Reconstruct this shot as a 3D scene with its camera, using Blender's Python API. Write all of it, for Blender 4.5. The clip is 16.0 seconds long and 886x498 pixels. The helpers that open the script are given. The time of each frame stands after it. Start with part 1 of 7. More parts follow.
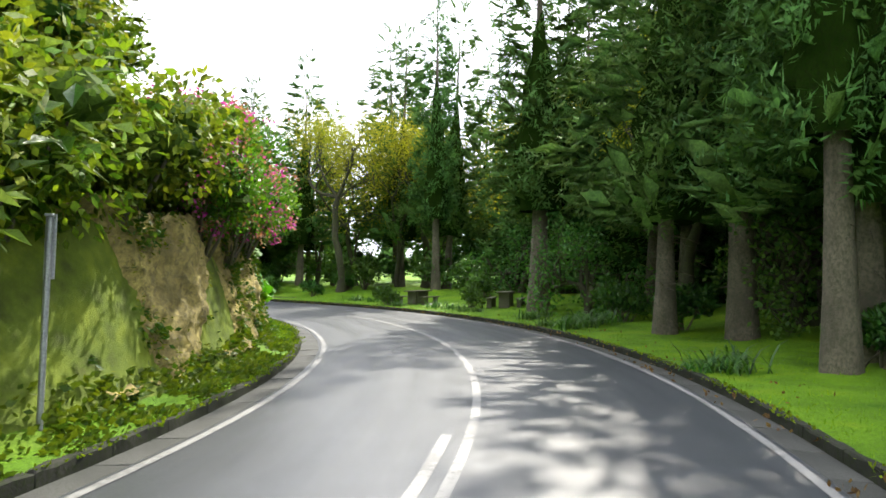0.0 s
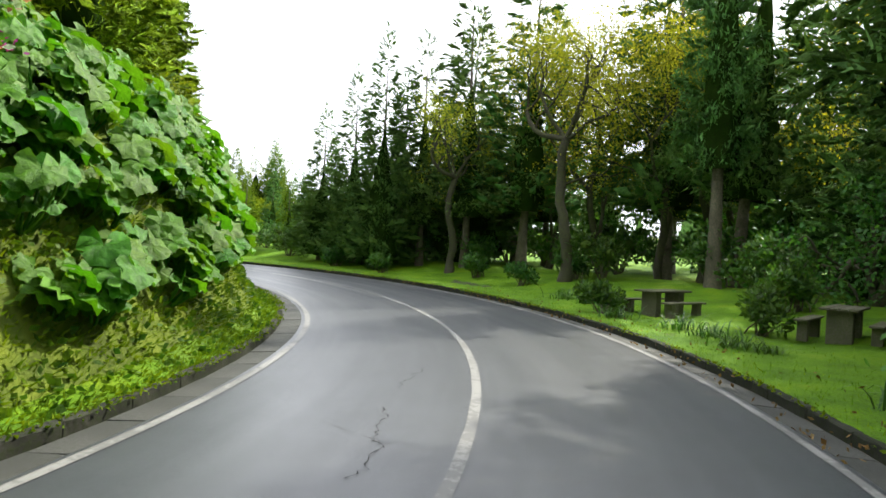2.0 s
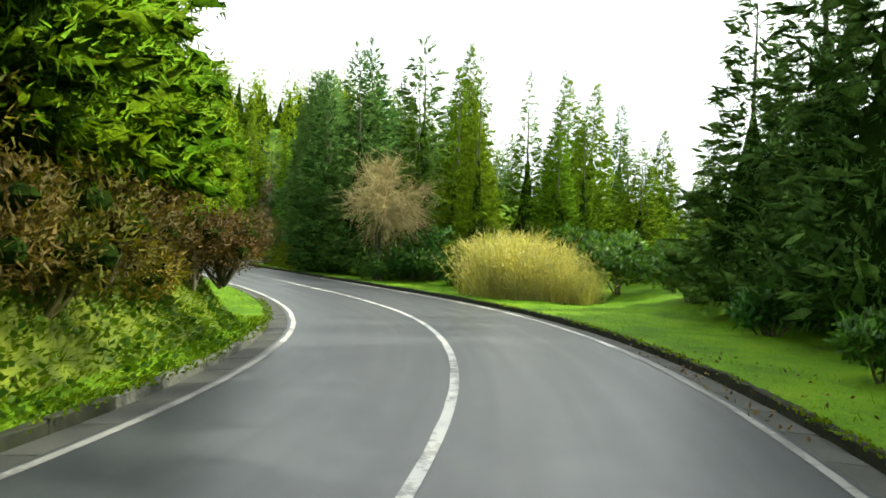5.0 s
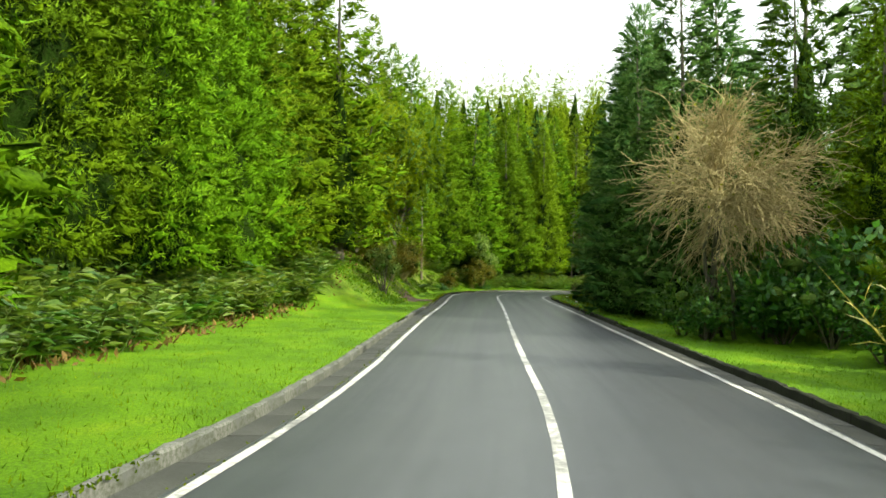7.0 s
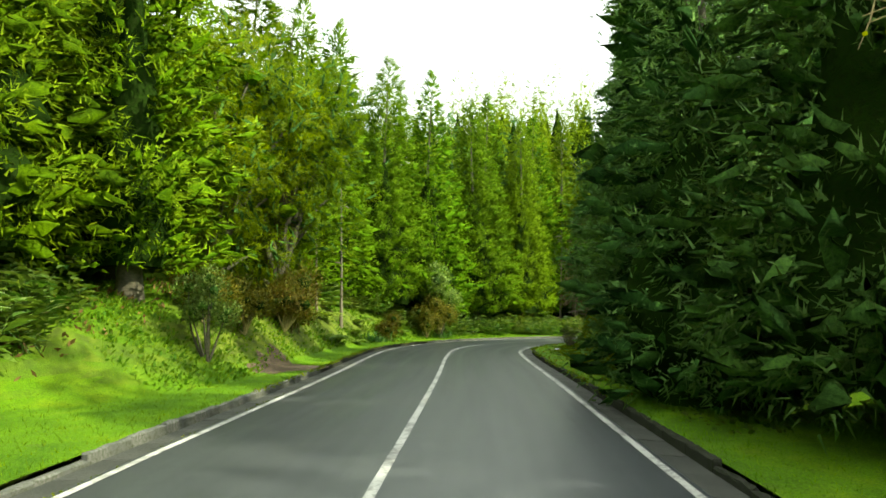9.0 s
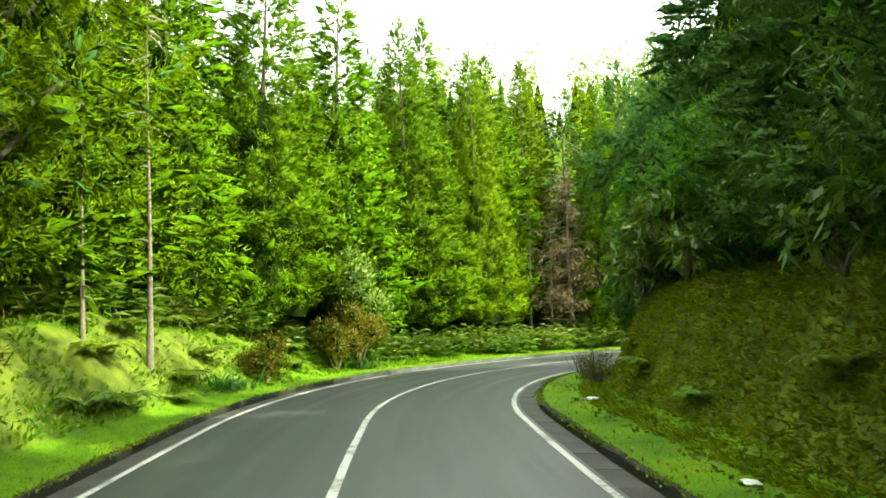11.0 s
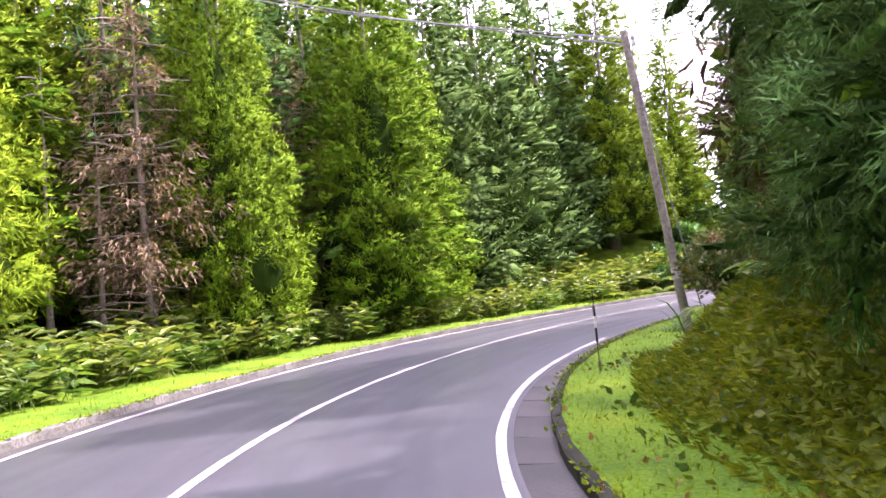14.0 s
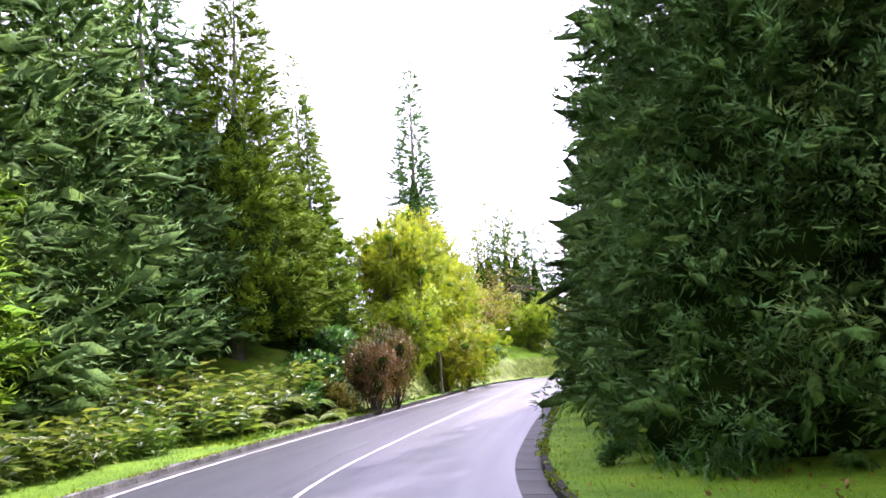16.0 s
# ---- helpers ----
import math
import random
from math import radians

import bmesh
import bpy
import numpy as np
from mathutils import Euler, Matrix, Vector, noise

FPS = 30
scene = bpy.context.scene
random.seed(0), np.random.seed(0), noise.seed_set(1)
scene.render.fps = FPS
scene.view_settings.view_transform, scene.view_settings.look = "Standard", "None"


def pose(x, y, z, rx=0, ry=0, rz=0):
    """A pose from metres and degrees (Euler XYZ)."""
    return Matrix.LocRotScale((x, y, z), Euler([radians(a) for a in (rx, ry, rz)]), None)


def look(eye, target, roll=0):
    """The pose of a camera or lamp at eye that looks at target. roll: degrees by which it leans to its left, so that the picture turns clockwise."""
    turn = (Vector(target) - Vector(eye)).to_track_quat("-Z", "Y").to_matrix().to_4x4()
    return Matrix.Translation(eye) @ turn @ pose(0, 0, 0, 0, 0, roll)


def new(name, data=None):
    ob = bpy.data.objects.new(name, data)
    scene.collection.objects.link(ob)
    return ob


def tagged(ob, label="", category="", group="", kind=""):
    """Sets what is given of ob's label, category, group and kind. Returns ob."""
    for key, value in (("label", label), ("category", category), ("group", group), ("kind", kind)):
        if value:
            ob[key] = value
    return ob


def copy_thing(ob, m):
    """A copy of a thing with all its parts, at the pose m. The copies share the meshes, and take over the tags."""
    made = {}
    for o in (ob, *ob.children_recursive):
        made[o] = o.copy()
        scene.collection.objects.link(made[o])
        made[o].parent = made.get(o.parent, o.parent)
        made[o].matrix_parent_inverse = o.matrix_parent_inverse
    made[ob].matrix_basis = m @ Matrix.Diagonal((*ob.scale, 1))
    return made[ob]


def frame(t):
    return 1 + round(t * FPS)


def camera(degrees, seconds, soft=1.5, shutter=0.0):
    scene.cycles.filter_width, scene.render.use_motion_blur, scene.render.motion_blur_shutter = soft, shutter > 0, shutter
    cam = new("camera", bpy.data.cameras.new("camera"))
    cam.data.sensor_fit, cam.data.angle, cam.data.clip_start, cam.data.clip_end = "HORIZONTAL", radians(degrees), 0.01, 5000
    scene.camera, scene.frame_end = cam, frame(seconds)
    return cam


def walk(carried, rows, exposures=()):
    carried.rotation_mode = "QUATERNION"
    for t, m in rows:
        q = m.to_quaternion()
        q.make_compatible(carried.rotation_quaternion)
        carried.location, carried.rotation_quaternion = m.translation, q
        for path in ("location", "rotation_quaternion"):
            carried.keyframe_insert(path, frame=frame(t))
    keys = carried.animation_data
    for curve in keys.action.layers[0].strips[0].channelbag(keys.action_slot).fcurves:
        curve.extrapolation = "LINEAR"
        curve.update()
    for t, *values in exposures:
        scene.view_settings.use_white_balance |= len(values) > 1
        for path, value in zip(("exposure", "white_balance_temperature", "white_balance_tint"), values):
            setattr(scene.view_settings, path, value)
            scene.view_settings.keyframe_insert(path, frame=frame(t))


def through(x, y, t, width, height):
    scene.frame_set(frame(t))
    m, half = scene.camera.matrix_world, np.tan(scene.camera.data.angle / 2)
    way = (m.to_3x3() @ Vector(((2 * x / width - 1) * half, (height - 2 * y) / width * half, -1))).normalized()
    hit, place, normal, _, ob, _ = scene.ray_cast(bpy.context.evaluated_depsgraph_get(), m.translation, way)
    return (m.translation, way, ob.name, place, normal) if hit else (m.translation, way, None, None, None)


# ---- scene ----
cam = camera(63.4, 16.0, soft=1.6)
PATH = [
    # t, x, y, z, rx, ry, rz
    (0.00, -0.94, -0.75, 1.73, 91.61, -0.43, -1.37),
    (0.50, 0.01, 3.04, 1.77, 91.43, -0.56, 3.03),
    (1.00, 0.57, 6.80, 1.75, 90.61, -1.08, 8.94),
    (1.50, 0.83, 10.38, 1.74, 90.20, -1.95, 16.24),
    (2.00, 0.75, 13.86, 1.70, 89.36, -2.88, 23.28),
    (2.50, 0.27, 17.39, 1.65, 88.52, -2.82, 31.06),
    (3.00, -0.78, 20.90, 1.65, 88.72, -1.88, 38.42),
    (3.50, -2.32, 24.46, 1.66, 90.09, -0.88, 43.52),
    (4.00, -4.12, 27.87, 1.63, 90.34, 0.17, 46.63),
    (4.50, -6.38, 30.99, 1.61, 89.96, -0.46, 52.96),
    (5.00, -9.15, 33.87, 1.61, 90.24, -1.80, 63.73),
    (5.20, -10.43, 34.89, 1.62, 90.49, -2.09, 67.90),
    (5.70, -13.95, 37.10, 1.63, 90.95, -2.40, 77.22),
    (6.20, -17.79, 38.84, 1.63, 91.10, -2.28, 84.54),
    (6.75, -22.23, 40.27, 1.64, 91.36, -1.82, 90.29),
    (7.30, -26.76, 41.31, 1.69, 92.23, -1.31, 93.60),
    (7.50, -28.40, 41.62, 1.71, 92.69, -1.15, 94.07),
    (8.00, -32.46, 42.24, 1.74, 93.65, -0.66, 92.70),
    (8.20, -34.04, 42.42, 1.73, 93.90, -0.51, 91.98),
    (8.70, -37.89, 42.72, 1.68, 94.57, -0.36, 91.02),
    (9.20, -41.69, 42.87, 1.66, 95.41, -0.33, 91.30),
    (9.75, -45.93, 42.94, 1.70, 96.32, -0.09, 91.63),
    (10.30, -50.38, 42.97, 1.80, 96.77, 0.67, 90.22),
    (10.50, -52.05, 43.00, 1.82, 96.70, 1.06, 89.13),
    (11.00, -56.29, 43.08, 1.82, 95.62, 1.95, 85.89),
    (11.50, -60.46, 43.28, 1.80, 94.60, 1.94, 81.68),
    (12.00, -64.40, 43.50, 1.72, 94.00, 1.79, 78.98),
    (12.50, -68.05, 43.83, 1.63, 92.72, 3.24, 75.30),
    (13.00, -71.32, 44.25, 1.60, 91.17, 4.82, 68.17),
    (13.50, -74.17, 44.83, 1.58, 90.50, 5.54, 58.06),
    (14.00, -76.73, 45.79, 1.56, 92.65, 5.53, 46.64),
    (14.50, -79.18, 47.21, 1.53, 96.46, 4.69, 36.82),
    (15.00, -81.48, 49.13, 1.49, 100.33, 4.62, 28.15),
    (15.50, -83.69, 51.51, 1.50, 101.06, 4.74, 20.03),
    (16.00, -85.69, 54.27, 1.50, 99.43, 4.38, 11.31),
]
walk(cam, [(t, pose(*row)) for t, *row in PATH],
     exposures=[(0.0, 1.2, 6300, 12), (3.0, 0.85, 6500, 6), (5.0, 0.85, 6700, 0), (8.0, 0.75, 6900, -3), (10.5, 1.4, 7300, -14), (11.5, 1.75, 7300, -6), (12.5, 1.95, 7100, 5),
                (13.5, 2.2, 6500, 40), (14.5, 2.15, 5900, 58), (16.0, 1.7, 5750, 46)])

# ---- world and sun ----
SUN_YAW, SUN_UP = -20.0, 42.0
world = bpy.data.worlds.new("sky")
scene.world = world
world.use_nodes = True
wt = world.node_tree
wt.nodes.clear()
w_sky = wt.nodes.new("ShaderNodeTexSky")
w_sky.sky_type, w_sky.sun_disc = "NISHITA", False
w_sky.sun_elevation, w_sky.sun_rotation = radians(SUN_UP), radians(-SUN_YAW)
w_sky.air_density, w_sky.dust_density = 1.0, 4.0
w_bg = wt.nodes.new("ShaderNodeBackground")
w_bg.inputs["Strength"].default_value = 0.045
w_cloud = wt.nodes.new("ShaderNodeBackground")
w_co = wt.nodes.new("ShaderNodeTexCoord")
w_noise = wt.nodes.new("ShaderNodeTexNoise")
w_noise.inputs["Scale"].default_value, w_noise.inputs["Detail"].default_value = 2.2, 5.0
w_ramp = wt.nodes.new("ShaderNodeValToRGB")
w_ramp.color_ramp.elements[0].position, w_ramp.color_ramp.elements[0].color = 0.3, (0.70, 0.72, 0.80, 1)
w_ramp.color_ramp.elements[1].position, w_ramp.color_ramp.elements[1].color = 0.7, (1.0, 1.0, 1.02, 1)
# thin cloud, brighter round the sun
w_dot = wt.nodes.new("ShaderNodeVectorMath")
w_dot.operation = "DOT_PRODUCT"
w_dot.inputs[1].default_value = (-math.sin(radians(SUN_YAW)) * math.cos(radians(SUN_UP)), math.cos(radians(SUN_YAW)) * math.cos(radians(SUN_UP)), math.sin(radians(SUN_UP)))
w_glow = wt.nodes.new("ShaderNodeMapRange")
w_glow.interpolation_type = "SMOOTHSTEP"
for key, value in (("From Min", -0.3), ("From Max", 1.0), ("To Min", 1.35), ("To Max", 1.75)):
    w_glow.inputs[key].default_value = value
w_mix = wt.nodes.new("ShaderNodeMixShader")
w_mix.inputs[0].default_value = 0.88
w_out = wt.nodes.new("ShaderNodeOutputWorld")
wt.links.new(w_sky.outputs[0], w_bg.inputs[0])
wt.links.new(w_co.outputs["Generated"], w_noise.inputs["Vector"])
wt.links.new(w_noise.outputs[0], w_ramp.inputs[0])
wt.links.new(w_ramp.outputs[0], w_cloud.inputs[0])
wt.links.new(w_co.outputs["Generated"], w_dot.inputs[0])
wt.links.new(w_dot.outputs["Value"], w_glow.inputs["Value"])
wt.links.new(w_glow.outputs[0], w_cloud.inputs["Strength"])
wt.links.new(w_bg.outputs[0], w_mix.inputs[1])
wt.links.new(w_cloud.outputs[0], w_mix.inputs[2])
wt.links.new(w_mix.outputs[0], w_out.inputs[0])

sun_data = bpy.data.lights.new("sun", "SUN")
sun_data.energy, sun_data.angle, sun_data.color = 4.0, radians(0.8), (1.0, 0.93, 0.78)
sun = new("sun", sun_data)
to_sun = Vector((-math.sin(radians(SUN_YAW)) * math.cos(radians(SUN_UP)), math.cos(radians(SUN_YAW)) * math.cos(radians(SUN_UP)),
                 math.sin(radians(SUN_UP))))
sun.matrix_world = look((0, 0, 60), Vector((0, 0, 60)) - to_sun)


# ---- materials ----
def nodes_of(name):
    m = bpy.data.materials.new(name)
    m.use_nodes = True
    nt = m.node_tree
    nt.nodes.clear()
    return m, nt, nt.nodes.new("ShaderNodeOutputMaterial")


def noise_node(nt, scale, detail=4.0, rough=0.6):
    co = nt.nodes.new("ShaderNodeTexCoord")
    n = nt.nodes.new("ShaderNodeTexNoise")
    n.inputs["Scale"].default_value, n.inputs["Detail"].default_value, n.inputs["Roughness"].default_value = scale, detail, rough
    nt.links.new(co.outputs["Object"], n.inputs["Vector"])
    return n.outputs[0]


def ramp_node(nt, value, stops):
    r = nt.nodes.new("ShaderNodeValToRGB")
    while len(r.color_ramp.elements) < len(stops):
        r.color_ramp.elements.new(0.5)
    for e, (p, c) in zip(r.color_ramp.elements, stops):
        e.position, e.color = p, (*c, 1)
    nt.links.new(value, r.inputs[0])
    return r.outputs[0]


def mix_node(nt, fac, a, b, blend="MIX"):
    m = nt.nodes.new("ShaderNodeMix")
    m.data_type, m.blend_type = "RGBA", blend
    for sock, v in ((m.inputs[0], fac), (m.inputs[6], a), (m.inputs[7], b)):
        if isinstance(v, (int, float)):
            sock.default_value = v
        elif isinstance(v, tuple):
            sock.default_value = (*v, 1)
        else:
            nt.links.new(v, sock)
    return m.outputs[2]


def bump_node(nt, height, strength, distance=0.02):
    b = nt.nodes.new("ShaderNodeBump")
    b.inputs["Strength"].default_value, b.inputs["Distance"].default_value = strength, distance
    nt.links.new(height, b.inputs["Height"])
    return b.outputs[0]


def surface(name, coarse, fine, rough=0.8, bump=0.4, scale_a=0.6, scale_b=25.0, spread=(0.35, 0.65), metal=0.0, bump_d=0.02, spec=0.5):
    """A rough natural surface: two colours in large stains, a third in fine grain."""
    m, nt, out = nodes_of(name)
    a = ramp_node(nt, noise_node(nt, scale_a, 5), [(spread[0], coarse[0]), (spread[1], coarse[1])])
    grain = noise_node(nt, scale_b, 6, 0.7)
    col = mix_node(nt, ramp_node(nt, grain, [(0.4, (0, 0, 0)), (0.65, (1, 1, 1))]), a, fine)
    p = nt.nodes.new("ShaderNodeBsdfPrincipled")
    nt.links.new(col, p.inputs["Base Color"])
    p.inputs["Roughness"].default_value, p.inputs["Metallic"].default_value = rough, metal
    p.inputs["Specular IOR Level"].default_value = spec
    nt.links.new(bump_node(nt, grain, bump, bump_d), p.inputs["Normal"])
    nt.links.new(p.outputs[0], out.inputs[0])
    return m


def multiply(nt, value, by):
    m = nt.nodes.new("ShaderNodeMath")
    m.operation = "MULTIPLY"
    m.inputs[1].default_value = by
    nt.links.new(value, m.inputs[0])
    return m.outputs[0]


def leaf(name, a, b, through=0.35, rough=0.55, spec=0.18, hue=0.02, depth=1.0, vary=1.0):
    """Foliage: each leaf its own mix of two greens, each plant a little apart, with light through it."""
    m, nt, out = nodes_of(name)
    geo = nt.nodes.new("ShaderNodeNewGeometry")
    info = nt.nodes.new("ShaderNodeObjectInfo")
    pick = nt.nodes.new("ShaderNodeMapRange")
    pick.inputs["To Min"].default_value, pick.inputs["To Max"].default_value = 0.5 - 0.5 * vary, 0.5 + 0.5 * vary
    nt.links.new(geo.outputs["Random Per Island"], pick.inputs["Value"])
    col = mix_node(nt, pick.outputs[0], a, b)
    patch = ramp_node(nt, noise_node(nt, 0.9, 3), [(0.3, (1 - 0.38 * depth, 1 - 0.34 * depth, 1 - 0.3 * depth)), (0.7, (1 + 0.25 * depth, 1 + 0.2 * depth, 1.0))])
    col = mix_node(nt, 1.0, col, patch, "MULTIPLY")
    fine = noise_node(nt, 16, 4, 0.7)
    col = mix_node(nt, 1.0, col, ramp_node(nt, fine, [(0.3, (1 - 0.45 * depth, 1 - 0.42 * depth, 1 - 0.4 * depth)), (0.7, (1 + 0.35 * depth, 1 + 0.3 * depth, 1 + 0.1 * depth))]), "MULTIPLY")
    h = nt.nodes.new("ShaderNodeHueSaturation")
    mr = nt.nodes.new("ShaderNodeMapRange")
    mr.inputs["To Min"].default_value, mr.inputs["To Max"].default_value = 0.5 - hue, 0.5 + hue
    nt.links.new(info.outputs["Random"], mr.inputs["Value"])
    nt.links.new(mr.outputs[0], h.inputs["Hue"])
    nt.links.new(col, h.inputs["Color"])
    shade = nt.nodes.new("ShaderNodeMath")
    shade.operation = "FRACT"
    nt.links.new(multiply(nt, info.outputs["Random"], 7.31), shade.inputs[0])
    vr = nt.nodes.new("ShaderNodeMapRange")
    vr.inputs["To Min"].default_value, vr.inputs["To Max"].default_value = 0.82, 1.16
    nt.links.new(shade.outputs[0], vr.inputs["Value"])
    nt.links.new(vr.outputs[0], h.inputs["Value"])
    p = nt.nodes.new("ShaderNodeBsdfPrincipled")
    nt.links.new(h.outputs[0], p.inputs["Base Color"])
    p.inputs["Roughness"].default_value, p.inputs["Specular IOR Level"].default_value = rough, spec
    nt.links.new(bump_node(nt, fine, 0.6, 0.05), p.inputs["Normal"])
    tr = nt.nodes.new("ShaderNodeBsdfTranslucent")
    nt.links.new(mix_node(nt, 1.0, h.outputs[0], (1.3, 1.25, 0.6), "MULTIPLY"), tr.inputs[0])
    mx = nt.nodes.new("ShaderNodeMixShader")
    mx.inputs[0].default_value = through
    nt.links.new(p.outputs[0], mx.inputs[1])
    nt.links.new(tr.outputs[0], mx.inputs[2])
    nt.links.new(mx.outputs[0], out.inputs[0])
    return m


def asphalt_material():
    """Fine grey asphalt, polished in faint bands along the lanes."""
    m, nt, out = nodes_of("asphalt")
    uv = nt.nodes.new("ShaderNodeUVMap")
    uv.uv_map = "along"
    mp = nt.nodes.new("ShaderNodeMapping")
    mp.inputs["Scale"].default_value = (0.045, 1.5, 1.0)
    nt.links.new(uv.outputs[0], mp.inputs["Vector"])
    band = nt.nodes.new("ShaderNodeTexNoise")
    band.inputs["Scale"].default_value, band.inputs["Detail"].default_value = 1.0, 5.0
    nt.links.new(mp.outputs[0], band.inputs["Vector"])
    big = ramp_node(nt, band.outputs[0], [(0.34, (0.038, 0.044, 0.050)), (0.66, (0.058, 0.064, 0.071))])
    mid = ramp_node(nt, noise_node(nt, 1.7, 5), [(0.35, (0.84, 0.84, 0.84)), (0.7, (1.10, 1.10, 1.10))])
    col = mix_node(nt, 1.0, big, mid, "MULTIPLY")
    stone = noise_node(nt, 95, 3, 0.8)
    col = mix_node(nt, 1.0, col, ramp_node(nt, stone, [(0.35, (0.6, 0.6, 0.6)), (0.7, (1.5, 1.5, 1.5))]), "MULTIPLY")
    p = nt.nodes.new("ShaderNodeBsdfPrincipled")
    nt.links.new(col, p.inputs["Base Color"])
    wet = ramp_node(nt, band.outputs[0], [(0.35, (0.42, 0.42, 0.42)), (0.65, (0.34, 0.34, 0.34))])
    nt.links.new(wet, p.inputs["Roughness"])
    p.inputs["Specular IOR Level"].default_value = 0.8
    nt.links.new(bump_node(nt, stone, 0.35, 0.006), p.inputs["Normal"])
    nt.links.new(p.outputs[0], out.inputs[0])
    return m


def paint_material(name, new_paint):
    """Worn white road paint, with the asphalt showing where it has gone."""
    m, nt, out = nodes_of(name)
    wear = noise_node(nt, 9, 8, 0.75)
    far = noise_node(nt, 0.8, 3)
    mixv = nt.nodes.new("ShaderNodeMath")
    mixv.operation = "ADD"
    nt.links.new(wear, mixv.inputs[0])
    nt.links.new(far, mixv.inputs[1])
    col = ramp_node(nt, mixv.outputs[0], [(0.0, (0.10, 0.10, 0.10)), (0.74, (0.15, 0.15, 0.148)), (0.92, (0.62 * new_paint, 0.62 * new_paint, 0.59 * new_paint)), (1.0, (new_paint, new_paint, 0.95 * new_paint))])
    p = nt.nodes.new("ShaderNodeBsdfPrincipled")
    nt.links.new(col, p.inputs["Base Color"])
    p.inputs["Roughness"].default_value = 0.55
    nt.links.new(bump_node(nt, noise_node(nt, 95, 3, 0.8), 0.3, 0.005), p.inputs["Normal"])
    nt.links.new(p.outputs[0], out.inputs[0])
    return m


def turf_material():
    """Mown grass on the flat, moss and bare earth where the ground is steep."""
    m, nt, out = nodes_of("turf")
    grass = ramp_node(nt, noise_node(nt, 0.7, 5), [(0.3, (0.06, 0.15, 0.004)), (0.55, (0.13, 0.27, 0.005)), (0.75, (0.21, 0.32, 0.008))])
    fine = noise_node(nt, 32, 6, 0.75)
    grass = mix_node(nt, 1.0, grass, ramp_node(nt, fine, [(0.35, (0.45, 0.5, 0.4)), (0.7, (1.45, 1.4, 1.3))]), "MULTIPLY")
    moss = ramp_node(nt, noise_node(nt, 2.3, 6), [(0.3, (0.06, 0.08, 0.016)), (0.5, (0.12, 0.17, 0.018)), (0.68, (0.20, 0.255, 0.024))])
    geo = nt.nodes.new("ShaderNodeNewGeometry")
    sep = nt.nodes.new("ShaderNodeSeparateXYZ")
    nt.links.new(geo.outputs["True Normal"], sep.inputs[0])
    steep = ramp_node(nt, sep.outputs["Z"], [(0.72, (1, 1, 1)), (0.93, (0, 0, 0))])
    col = mix_node(nt, steep, grass, moss)
    bare = ramp_node(nt, noise_node(nt, 1.1, 6, 0.7), [(0.64, (0, 0, 0)), (0.74, (0.7, 0.7, 0.7))])
    col = mix_node(nt, bare, col, (0.085, 0.066, 0.035))
    p = nt.nodes.new("ShaderNodeBsdfPrincipled")
    nt.links.new(col, p.inputs["Base Color"])
    p.inputs["Roughness"].default_value, p.inputs["Specular IOR Level"].default_value = 0.85, 0.2
    nt.links.new(bump_node(nt, fine, 0.8, 0.04), p.inputs["Normal"])
    nt.links.new(p.outputs[0], out.inputs[0])
    return m


ASPHALT, PAINT, WORN_PAINT, TURF = asphalt_material(), paint_material("road_paint", 0.52), paint_material("worn_road_paint", 0.22), turf_material()
GUTTER = surface("gutter_concrete", ((0.038, 0.039, 0.038), (0.085, 0.085, 0.08)), (0.04, 0.045, 0.032), 0.7, 0.4, 0.8, 30, spec=0.3)
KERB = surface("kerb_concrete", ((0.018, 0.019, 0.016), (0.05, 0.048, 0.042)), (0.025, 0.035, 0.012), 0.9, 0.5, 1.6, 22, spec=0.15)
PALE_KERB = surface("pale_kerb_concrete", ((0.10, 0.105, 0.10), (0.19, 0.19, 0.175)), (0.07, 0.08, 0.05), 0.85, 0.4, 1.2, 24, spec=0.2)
MUD = surface("churned_mud", ((0.022, 0.024, 0.011), (0.048, 0.05, 0.02)), (0.035, 0.06, 0.014), 0.95, 0.9, 1.5, 26)
DIRT = surface("leaf_litter", ((0.03, 0.024, 0.014), (0.07, 0.056, 0.032)), (0.13, 0.10, 0.06), 0.95, 0.8, 1.5, 30)
ROCK = surface("lichen_rock", ((0.22, 0.175, 0.055), (0.55, 0.45, 0.14)), (0.13, 0.11, 0.04), 0.9, 0.9, 1.3, 9, bump_d=0.06)
SOIL = surface("cut_earth", ((0.10, 0.062, 0.035), (0.22, 0.15, 0.09)), (0.05, 0.045, 0.025), 0.95, 0.9, 1.6, 12, bump_d=0.05)
BARK = surface("conifer_bark", ((0.10, 0.085, 0.06), (0.20, 0.17, 0.12)), (0.065, 0.07, 0.04), 0.95, 0.9, 1.2, 14, bump_d=0.04)
MOSSY = surface("mossy_bark", ((0.06, 0.055, 0.035), (0.075, 0.09, 0.025)), (0.045, 0.04, 0.03), 0.95, 0.9, 1.8, 16, bump_d=0.03)
PALE_BARK = surface("dead_wood", ((0.20, 0.17, 0.12), (0.32, 0.28, 0.21)), (0.12, 0.10, 0.07), 0.9, 0.6, 1.4, 18)
TWIG = surface("bare_twig", ((0.38, 0.31, 0.13), (0.56, 0.48, 0.22)), (0.28, 0.22, 0.10), 0.9, 0.4, 2, 20)
STEEL = surface("galvanised_steel", ((0.36, 0.38, 0.40), (0.46, 0.48, 0.5)), (0.28, 0.29, 0.30), 0.45, 0.1, 3, 40, metal=0.7)
